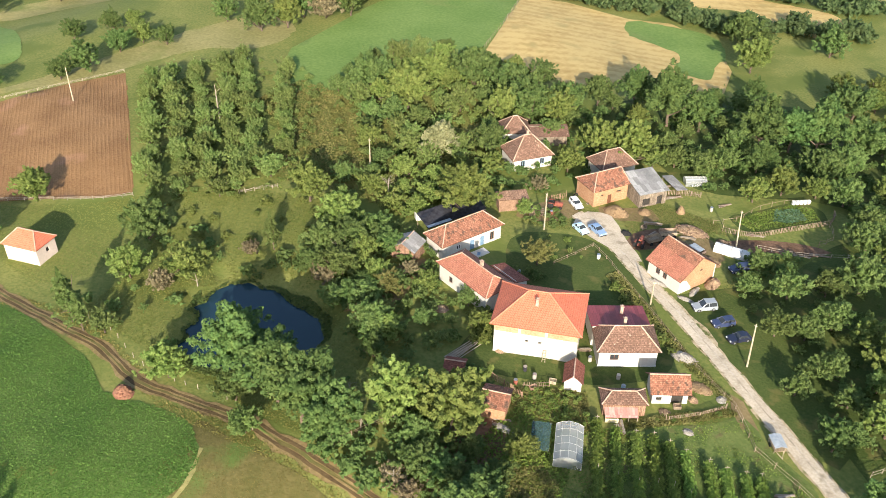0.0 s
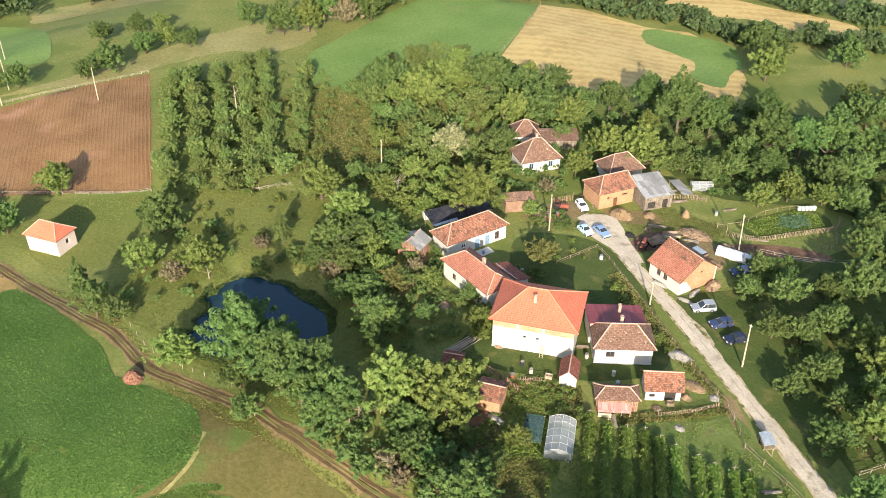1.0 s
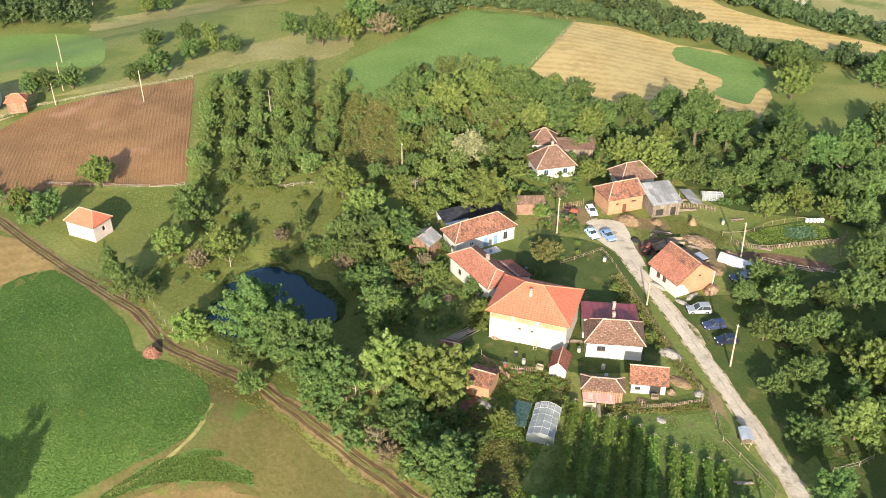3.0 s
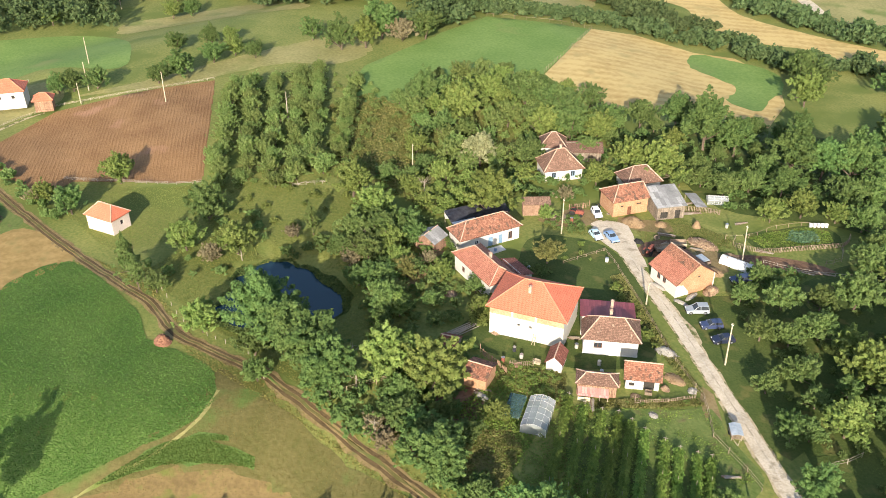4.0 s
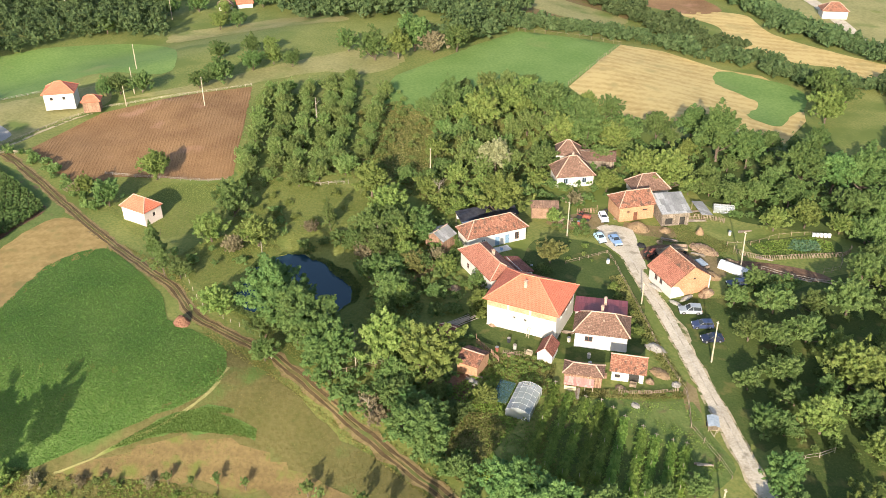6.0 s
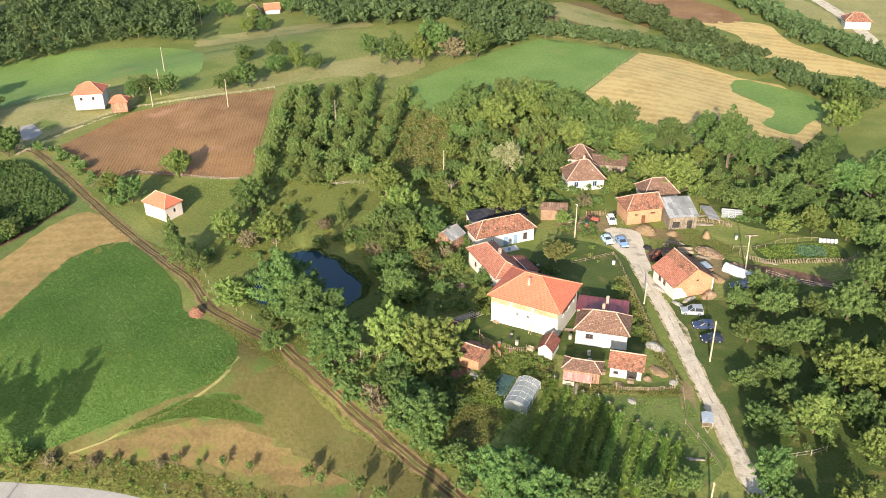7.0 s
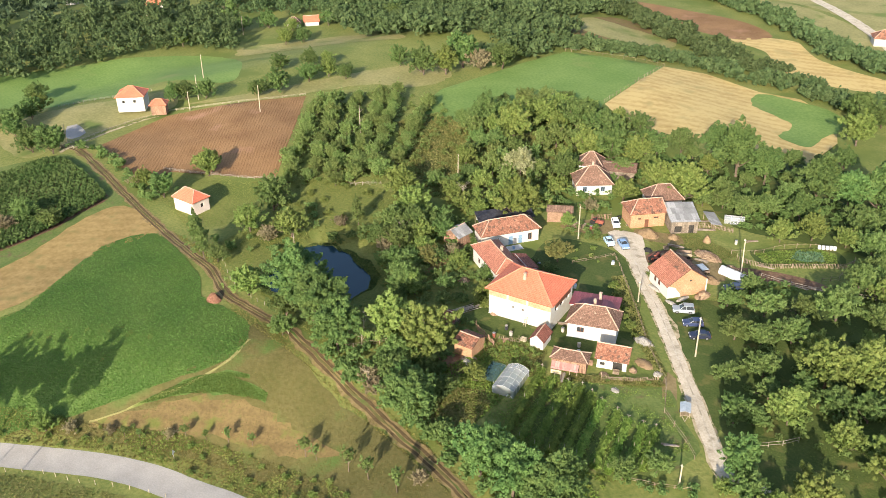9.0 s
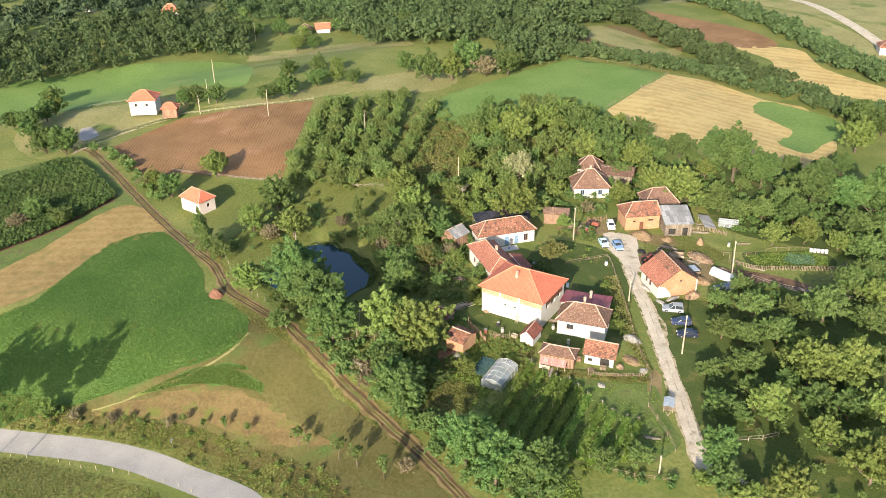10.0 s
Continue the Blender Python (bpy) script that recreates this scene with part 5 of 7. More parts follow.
house("long_shed", "long low shed with dark red roof among trees", -82.5, 148.5, 40, 8.0, 3.0, -0.8, 1.8, 2.8, "mono", TILE_BROWN, RIDGE_CAP, walls=[PLANK_WALL] * 4)
house("brick_barn", "raw brick barn with clay tile roof", -62.5, 136.0, 62.6, 7.8, 5.8, -0.8, 2.6, 4.8, "hip", TILE_OLD, RIDGE_CAP, 5.5, 1.2,
      walls=[BRICK] * 4, holes=[("front", 2.0, 1.9, 0.7, 0.4, "open", FRAME_BROWN), ("front", 3.7, 0.0, 0.9, 1.9, "door", FRAME_BROWN), ("front", 5.8, 2.0, 1.2, 0.4, "open", FRAME_BROWN)], over=0.35)
house("plank_barn", "weathered plank barn with grey corrugated sheet roof", -55.6, 140.5, 56, 5.8, 6.4, -0.8, 2.3, 3.6, "mono", SHEET_GREY, RIDGE_CAP,
      walls=[PLANK_WALL] * 4, over=0.35, holes=[("front", 1.5, 0.3, 1.6, 1.5, "open", PLANK), ("front", 4.4, 0.0, 1.2, 2.0, "open", PLANK)])
house("back_house", "white farm building with old brown hipped roof", -65.3, 145.2, 60, 7.5, 5.5, -0.8, 2.0, 4.8, "hip", TILE_BROWN, RIDGE_CAP, 3.0)
house("orchard_hut", "small pinkish-white hut with orange tile roof in the meadow", -136.2, 59.0, 18, 7.0, 4.8, -4.0, -0.4, 1.8, "hip", TILE_NEW, RIDGE_CAP, 3.4,
      over=0.35, walls=[PLASTER_PINK] * 4, holes=[("right", 2.4, 1.6, 0.8, 1.0, "open", FRAME_BROWN)])
house("white_farmhouse", "tall white farmhouse with orange hipped roof", -211.4, 69.8, 60, 8.0, 6.6, -1.2, 2.9, 5.4, "hip", TILE_NEW, RIDGE_NEW, 1.5,
      holes=[("front", 2.0, 2.2, 0.8, 0.9, "open", FRAME_BROWN), ("front", 5.3, 2.2, 0.8, 0.9, "open", FRAME_BROWN)])
house("brick_shed", "small brick and plank shed with orange roof", -201.6, 74.6, 60, 4.4, 3.6, -1.0, 1.5, 3.0, "hip", TILE_NEW, RIDGE_NEW, 1.5, walls=[PLANK_WALL_RED] * 4)
house("white_outhouse", "tiny white outhouse with dark red gable roof", -40.3, 86.3, -64, 3.6, 2.5, -1.0, 0.9, 2.3, "gable", TILE_RED, RIDGE_CAP, over=0.25, walls=[PLASTER] * 4)
house("garden_shed", "open-fronted tool shed with bright clay tile roof", -28.4, 92.3, 35.5, 5.0, 3.8, -0.8, 1.3, 3.1, "gable", TILE_OLD, RIDGE_CAP, over=0.4,
      walls=[PLASTER, PLANK_WALL, PLANK_WALL, PLASTER], holes=[("front", 0.95, 0.6, 0.8, 0.7, "open", PLANK), ("front", 3.5, 0.0, 1.6, 1.7, "open", PLANK)])
house("chicken_shed", "low ramshackle shed with brown tile roof", -32.2, 85.9, 35.5, 5.9, 2.8, -0.9, 1.5, 2.6, "hip", TILE_BROWN, RIDGE_CAP, 3.4, over=0.3, walls=[PLANK_WALL_RED] * 4,
      holes=[("front", 3.6, 0.4, 2.4, 1.3, "open", PLANK)])
house("pond_shed", "small brick shed with old clay tile roof", -46.4, 75.2, 20, 3.6, 4.2, -1.0, 1.3, 2.3, "gable", TILE_OLD, RIDGE_CAP, over=0.25, walls=[BRICK] * 4)
house("log_shed", "little shed with dark red tile roof beside poles", -55.2, 77.6, 25, 2.8, 3.0, -1.2, 0.7, 1.6, "gable", TILE_RED, RIDGE_CAP, over=0.2, walls=[PLANK_WALL] * 4)
house("grey_shed", "rough shed with grey sheet gable roof", -79.8, 97.2, 100, 4.0, 4.4, -1.0, 1.5, 2.9, "gable", SHEET_GREY, RIDGE_CAP, over=0.25, walls=[PLANK_WALL_RED] * 4)
crib = thing("corn_crib", -73.8, 121.2, -0.8, 46, "slatted brown wooden corn crib under a plank roof", "crib")
for sx in (-2.6, -0.9, 0.9, 2.6):
    for sy in (-1.0, 1.0):
        part("post", box(sx - 0.06, sx + 0.06, sy - 0.06, sy + 0.06, -0.3, 3.0 + 0.15 * sy), PLANK_RED, crib)
for k in range(15):
    for sy in (-1.0, 1.0):
        part("slat", box(-2.7, 2.7, sy * 1.08 - 0.02, sy * 1.08 + 0.02, 0.25 + 0.18 * k, 0.38 + 0.18 * k), PLANK_RED, crib)
    for sx in (-2.6, 2.6):
        part("slat", box(sx - 0.09, sx - 0.05, -0.94, 0.94, 0.25 + 0.18 * k, 0.38 + 0.18 * k), PLANK_RED, crib)
part("maize", box(-2.5, 2.5, -0.9, 0.9, 0.25, 2.3), HAY, crib)
part("floor_board", box(-2.6, 2.6, -0.95, 0.95, 0.12, 0.2), PLANK, crib)
sheet("roof", [((-3.0, -1.4, 2.85), (3.0, -1.4, 2.85), (3.0, 1.4, 3.25), (-3.0, 1.4, 3.25))], PLANK_WALL_RED, crib, 0.08)
house("far_house", "distant white house with orange roof", -287.0, 171.0, 67, 6.0, 4.5, ground_z(-287, 171), ground_z(-287, 171) + 1.8, ground_z(-287, 171) + 4, "gable", TILE_NEW, RIDGE_CAP)
house("far_house", "distant old house with brown roof", -290.0, 164.0, 65, 5.5, 5, ground_z(-290, 164), ground_z(-290, 164) + 1.6, ground_z(-290, 164) + 4, "hip", TILE_BROWN, RIDGE_CAP, 1)
for x, y, a, k in ((-351.5, 125.0, 60, 1.0), (-415.5, 103.5, 40, 0.6), (-289.0, 270.0, 30, 1.0)):
    house("far_house", "distant white house with red roof among woods", x, y, a, 8.0 * k, 6.5 * k, ground_z(x, y), ground_z(x, y) + 5.0 * k, ground_z(x, y) + 8.2 * k, "hip", TILE_NEW, RIDGE_CAP, 2.0)
house("far_house", "distant white house with clay roof", -116.0, 326.0, 40, 9, 7, ground_z(-116, 326), ground_z(-116, 326) + 3, ground_z(-116, 326) + 5.6, "hip", TILE_OLD, RIDGE_CAP, 3)
for x0, x1 in ((-6.25, -2.6), (-2.2, 1.4), (1.8, 6.25)):
    part("brick_band", box(x0, x1, -4.875, -4.845, 4.35, 5.55), BRICK_BAND, big_house, "raw brick band under the eaves")
part("balcony_rail", box(6.3, 6.36, -2.6, 3.8, 4.1, 4.9), FRAME_BROWN, big_house)
bm = bmesh.new()
for s in (-0.22, 0.22):
    add_tube(bm, [(1.6 + s, -6.0, 0), (1.6 + s, -5.0, 2.0)], [0.05, 0.05], 5)
for i in range(5):
    add_tube(bm, [(1.38, -5.8 + i * 0.2, 0.35 + i * 0.4), (1.82, -5.8 + i * 0.2, 0.35 + i * 0.4)], [0.035, 0.035], 5)
ladder = thing("ladder", -49.8, 92.1, -1.1, 23.5, "pale wooden ladder leaning on the white wall", "ladder")
part("rails", bm, POLE_WOOD, ladder)

# ---- vehicles ----
def car(label, x, y, heading, paint, length=4.3, width=1.75, height=1.45, wagon=False):
    ob = thing("car", x, y, ground_at(x, y) + 0.06, heading, label, "car", "parked cars")
    L, W = length / 2, width / 2
    clear = 0.22
    waist = clear + 0.62
    side = [(-L, clear + 0.15), (-L + 0.08, waist - 0.02), (-L * 0.9, waist + 0.05), (L * 0.35, waist + 0.04), (L * 0.92, waist - 0.12), (L, clear + 0.35), (L - 0.05, clear), (-L + 0.1, clear)]
    bm = bmesh.new()
    rows = []
    for s, k in ((-1, 0.94), (-1, 1.0), (1, 1.0), (1, 0.94)):
        inset = 0.05 if k < 1 else 0.0
        rows.append([bm.verts.new((px * (0.985 if k < 1 else 1), s * W * (1.0 if k < 1 else 0.96), pz - (0.0 if k < 1 else 0.0) + (0.0 if k < 1 else 0.04))) for px, pz in side])
    n = len(side)
    for a, b in zip(rows, rows[1:]):
        for i in range(n):
            bm.faces.new((a[i], a[(i + 1) % n], b[(i + 1) % n], b[i]))
    bm.faces.new(rows[0][::-1])
    bm.faces.new(rows[-1])
    bmesh.ops.recalc_face_normals(bm, faces=bm.faces[:])
    bmesh.ops.bevel(bm, geom=[e for e in bm.edges if e.is_boundary is False], offset=0.03, segments=1, affect="EDGES")
    body = part("body", bm, paint, ob)
    back = -L * (0.93 if wagon else 0.72)
    foot = [(back, waist), (L * 0.42, waist)]
    roof = [(back + (0.18 if wagon else 0.42), height), (L * 0.02, height)]
    bm = bmesh.new()
    lo = [bm.verts.new((px, s * W * 0.93, waist)) for s in (-1, 1) for px in (foot[0][0], foot[1][0])]
    hi = [bm.verts.new((px, s * W * 0.76, height - 0.06)) for s in (-1, 1) for px in (roof[0][0], roof[1][0])]
    for a, b, c, d in ((lo[0], lo[1], hi[1], hi[0]), (lo[1], lo[3], hi[3], hi[1]), (lo[3], lo[2], hi[2], hi[3]), (lo[2], lo[0], hi[0], hi[2])):
        bm.faces.new((a, b, c, d))
    bm.faces.new((hi[0], hi[1], hi[3], hi[2]))
    part("cabin_glass", bm, GLASS, ob, "dark tinted windows")
    part("roof", box(roof[0][0] - 0.04, roof[1][0] + 0.06, -W * 0.79, W * 0.79, height - 0.07, height, bevel=0.025), paint, ob)
    for s in (-1, 1):
        for px0, px1 in ((foot[1][0], roof[1][0]), (foot[0][0], roof[0][0]), (L * -0.2, L * -0.18)):
            part("pillar", tube([(px0, s * W * 0.935, waist), (px1, s * W * 0.775, height - 0.05)], [0.05, 0.045], 5), paint, ob)
        part("headlight", box(L - 0.08, L + 0.01, s * W * 0.7 - 0.16, s * W * 0.7 + 0.16, clear + 0.34, clear + 0.5), FRAME_WHITE, ob, "clear headlight")
        part("tail_light", box(-L - 0.01, -L + 0.06, s * W * 0.75 - 0.12, s * W * 0.75 + 0.12, clear + 0.4, clear + 0.62), RUST, ob, "red tail light")
        part("mirror", box(L * 0.33, L * 0.33 + 0.12, s * (W + 0.09) - 0.08, s * (W + 0.09) + 0.08, waist, waist + 0.12), paint, ob)
        for px in (-L * 0.62, L * 0.62):
            wheel = part("wheel", tube([(px, s * (W - 0.2), 0.31), (px, s * (W + 0.01), 0.31)], [0.31, 0.31], 14), TYRE, ob)
            part("rim", tube([(px, s * (W + 0.0), 0.31), (px, s * (W + 0.02), 0.31)], [0.19, 0.17], 10), SHEET_RIM, wheel)
    part("front_bumper", box(L - 0.1, L + 0.05, -W * 0.92, W * 0.92, clear + 0.05, clear + 0.24, bevel=0.03), TYRE, ob)
    part("rear_bumper", box(-L - 0.05, -L + 0.1, -W * 0.92, W * 0.92, clear + 0.05, clear + 0.24, bevel=0.03), TYRE, ob)
    part("number_plate", box(-L - 0.06, -L - 0.05, -0.26, 0.26, clear + 0.3, clear + 0.41), FRAME_WHITE, ob)
    return ob


SHEET_RIM = material("wheel_rim", (0.4, 0.4, 0.42), (0.5, 0.5, 0.52), 5, 1, 0.35, 0, metal=0.8)
PAINTS = {k: material(k + "_car_paint", c, [q * 1.1 for q in c], 3, 1, 0.28, 0.0, spec=0.6) for k, c in
          {"silver": (0.26, 0.29, 0.32), "blue": (0.035, 0.048, 0.105), "navy": (0.016, 0.02, 0.042), "white": (0.75, 0.75, 0.75), "sky": (0.20, 0.30, 0.46), "pale": (0.42, 0.58, 0.66)}.items()}
car("silver off-road car parked on the grass verge", -32.0, 114.3, -135, PAINTS["silver"], 3.95, 1.7, 1.62, True)
car("blue hatchback parked on the verge", -28.0, 112.2, -131, PAINTS["blue"], 3.65, 1.58, 1.36, True)
car("dark navy saloon parked on the verge", -24.6, 110.0, -128, PAINTS["navy"], 3.7, 1.58, 1.34)
car("white hatchback parked by the brick barn", -64.4, 129.4, -36, PAINTS["white"], 3.6, 1.52, 1.36, True)
car("blue-grey saloon parked on the gravel", -56.8, 124.0, -26, PAINTS["sky"], 3.9, 1.6, 1.36)
car("pale turquoise old car beside the fence", -59.4, 122.4, -26, PAINTS["pale"], 3.5, 1.5, 1.38)
car("dark blue car half hidden under a tree", -31.4, 128.0, -130, PAINTS["blue"], 3.7, 1.6, 1.38, True)

# ---- poles, fences ----
def pole(x, y, high, label, lean=(0, 0), lamp=False):
    ob = thing("utility_pole", x, y, ground_at(x, y) - 0.3, 0, label, "pole", "utility poles")
    part("shaft", tube([(0, 0, 0), (lean[0] * 0.5, lean[1] * 0.5, high * 0.5), (lean[0], lean[1], high + 0.3)], [0.15, 0.125, 0.095], 8), POLE_WOOD, ob)
    for s in (-1, 1):
        part("insulator", tube([(lean[0] + s * 0.1, lean[1], high - 0.1), (lean[0] + s * 0.22, lean[1], high + 0.05)], [0.04, 0.03], 6), FRAME_WHITE, ob)
    return ob


for x, y, hg, lx, ly in ((-21.3, 105.0, 7.7, -0.4, 0.5), (-65.0, 118.7, 7.9, 0, 0), (-34.4, 134.2, 7.6, -0.6, 0.4), (-104.2, 115.2, 7.6, 0, 0.2), (-181.5, 98.3, 8.0, -1.0, 0.6),
                         (-204.8, 88.1, 8.0, 0, 0), (-224.1, 97.5, 8.0, 0.2, 0), (-198.3, 82.7, 6.0, 0, 0), (-196.1, 45.5, 6.0, 0, 0), (-285.5, 132.7, 8.0, 0, 0), (-289.8, 140.4, 8.0, 0, 0), (-39.5, 110.2, 4.6, 0, 0), (-2.2, 79.0, 4.0, 0, 0)):
    pole(x, y, hg, "pale weathered wooden utility pole", (lx, ly))


def fence(points, gap, high, label, mat=None, rails=2, pickets=False, rough=0.1, seed=1):
    mat = mat or PLANK
    r = random.Random(seed)
    line = curve_through(points, False, gap)
    x0, y0 = line[0]
    ob = thing("fence", x0, y0, 0, 0, label, "fence")
    tops = []
    for p in line:
        z = ground_at(p.x, p.y)
        h = high * r.uniform(1 - rough * 2, 1 + rough)
        q = Vector((p.x - x0, p.y - y0, z))
        part("post", tube([q - Vector((0, 0, 0.2)), q + Vector((r.uniform(-rough, rough) * 0.5, r.uniform(-rough, rough) * 0.5, h))], [0.06, 0.05], 5), mat, ob)
        tops.append((q, h))
    for k in range(rails):
        level = high * (0.88 if rails == 1 else 0.4 + 0.48 * k / max(1, rails - 1))
        for (a, _), (b, _) in zip(tops, tops[1:]):
            j = Vector((0, 0, level + r.uniform(-rough, rough) * 0.5))
            k2 = Vector((0, 0, level + r.uniform(-rough, rough) * 0.5))
            part("rail", tube([a + j, b + k2], [0.035, 0.03], 4), mat, ob)
    if pickets:
        shared = None
        for (a, _), (b, _) in zip(tops, tops[1:]):
            n = max(1, int((b - a).length / 0.3))
            for i in range(n):
                q = a.lerp(b, (i + 0.5) / n)
                if shared is None:
                    shared = part("picket", tube([(0, 0, 0), (0, 0, 1)], [0.06, 0.05], 4), mat, ob).data
                    pk = ob.children[-1]
                else:
                    pk = new("picket", shared)
                    pk.parent = ob
                pk.matrix_basis = pose(q.x, q.y, q.z, r.uniform(-4, 4), r.uniform(-4, 4), 0) @ Matrix.Diagonal((1, 1, high * r.uniform(0.8, 1.05), 1))
    return ob


fence([(-21.6, 96.6), (-19.4, 95.4), (-15.9, 91.4), (-14.3, 89.4), (-11.2, 88.1), (-7.5, 86.6), (-4.5, 85.0)], 2.0, 1.1, "leaning grey plank fence between garden and road", None, 2, False, 0.2, 2)
fence([(-38.6, 138.3), (-33.6, 139.8), (-28.5, 146.1), (-23.5, 153.3), (-24.1, 157.5)], 1.8, 1.1, "weathered picket fence round the vegetable plot", PLANK, 1, True, 0.1, 3)
fence([(-31.5, 136.8), (-25.9, 138.4), (-20.0, 141.6), (-15.1, 144.9), (-9.0, 149.0)], 2.2, 0.9, "low weathered plank fence along the bare yard", DEADWOOD, 2, False, 0.1, 4)
fence([(-22.9, 144.0), (-21.4, 147.5), (-23.3, 152.0)], 1.8, 1.2, "rough pole fence closing the yard", None, 2, False, 0.2, 5)
fence([(-111.0, 53.6), (-108.0, 54.2), (-103.3, 53.5), (-97.7, 52.2), (-92.4, 51.9), (-88.5, 52.6), (-84.4, 53.6), (-79.2, 54.6)], 2.1, 0.95, "row of weathered wooden pasture posts along the track", DEADWOOD, 0, False, 0.1, 6)
fence([(-163.1, 61.5), (-152.2, 70.4), (-141.2, 77.6), (-136.7, 81.4)], 2.4, 0.9, "bleached branch fence below the ploughed field", DEADWOOD, 3, False, 0.25, 7)
fence([(-194.6, 43.9), (-198.8, 55.9), (-202.2, 65.9), (-202.4, 77.2), (-199.0, 83.4), (-195.0, 92.0), (-191.0, 104.0), (-187.0, 116.5)], 2.2, 0.8, "bleached board fence along the ploughed field", POLE_WOOD, 3, False, 0.08, 8)
fence([(-196.0, 41.0), (-190.0, 47.0), (-187.0, 51.0)], 1.6, 1.0, "pale board fence at the track corner", POLE_WOOD, 3, False, 0.08, 18)
fence([(-233.4, 52.3), (-231.8, 66.3), (-225.6, 80.0)], 2.4, 0.7, "bleached board fence behind the farmhouse", DEADWOOD, 2, False, 0.1, 9)
fence([(-142.4, 232.2), (-131.6, 206.5), (-124.6, 185.8)], 2.4, 1.2, "pole fence between the green and mown fields", None, 1, False, 0.2, 10)
fence([(-172.5, 213.6), (-157.3, 222.2), (-143.0, 233.0)], 3.0, 1.1, "thin pole fence along the far hedge", None, 1, False, 0.2, 11)
fence([(-7.6, 73.8), (-4.3, 76.2), (-0.5, 79.6)], 1.8, 0.7, "low weathered plank fence at the garden foot", PLANK, 2, False, 0.1, 12)
fence([(-57.9, 110.3), (-57.0, 113.4), (-55.2, 119.3)], 1.8, 0.75, "grey plank fence across the lawn", None, 2, False, 0.1, 13)
fence([(-55.2, 119.6), (-51.4, 117.4), (-47.6, 114.6), (-41.7, 110.6), (-34.2, 105.3), (-29.2, 101.5), (-24.0, 98.2), (-21.8, 96.9)], 2.0, 0.85, "old grey plank fence beside the village road", None, 2, False, 0.12, 14)
fence([(-50.9, 80.1), (-46.6, 79.6), (-44.5, 79.2)], 1.4, 1.2, "dark plank fence behind the small shed", PLANK_RED, 2, True, 0.05, 15)
fence([(-59.5, 57.0), (-57.8, 61.1), (-56.2, 64.8)], 1.5, 1.4, "weathered plank fence by the pond trees", None, 3, False, 0.1, 16)
fence([(-26.2, 87.3), (-22.8, 91.0), (-20.4, 94.7)], 1.6, 0.9, "wattle fence at the garden's upper edge", None, 2, True, 0.15, 17)
fence([(-54.6, 141.8), (-50.6, 145.6), (-46.7, 147.3)], 1.6, 1.2, "grey plank fence beside the plank barn", None, 2, True, 0.1, 19)
fence([(-40.9, 139.4), (-37.9, 143.0), (-35.8, 150.2), (-31.7, 156.4)], 2.0, 1.0, "thin pole fence on the plot's far side", None, 1, False, 0.15, 20)
fence([(-76.0, 2.3), (-71.2, 7.2), (-64.7, 11.3), (-60.1, 15.3), (-52.8, 21.2), (-47.8, 24.1), (-42.0, 25.6)], 2.4, 0.9, "pale wooden posts on the outer edge of the road", POLE_WOOD, 0, False, 0.05, 21)
fence([(-119.0, 93.4), (-114.8, 99.6)], 1.4, 0.9, "bleached dead branches piled as a fence", DEADWOOD, 3, False, 0.4, 22)
fence([(-0.8, 94.2), (1.4, 97.8), (2.3, 100.4)], 1.6, 1.1, "bare pole fence in the orchard", DEADWOOD, 2, False, 0.15, 23)
fence([(-67.5, 131.0), (-70.0, 127.5)], 1.4, 1.3, "brown board fence beside the barn", PLANK_RED, 2, True, 0.05, 24)
fence([(-42.5, 83.2), (-44.0, 82.0), (-45.6, 81.2)], 1.2, 1.1, "crooked grey picket fence by the outhouse", None, 2, True, 0.2, 25)

# ---- polytunnels ----
FILM = bpy.data.materials.new("plastic_film")
FILM.use_nodes = True
fn, fl = FILM.node_tree.nodes, FILM.node_tree.links
fb = fn["Principled BSDF"]
fb.inputs["Base Color"].default_value = (0.42, 0.45, 0.47, 1)
fb.inputs["Roughness"].default_value = 0.35
fnz = fn.new("ShaderNodeTexNoise")
fnz.inputs["Scale"].default_value = 0.9
fmr = fn.new("ShaderNodeMapRange")
fmr.inputs["From Min"].default_value, fmr.inputs["From Max"].default_value = 0.35, 0.7
fmr.inputs["To Min"].default_value, fmr.inputs["To Max"].default_value = 0.35, 0.6
fl.new(fnz.outputs["Fac"], fmr.inputs["Value"])
fl.new(fmr.outputs["Result"], fb.inputs["Alpha"])


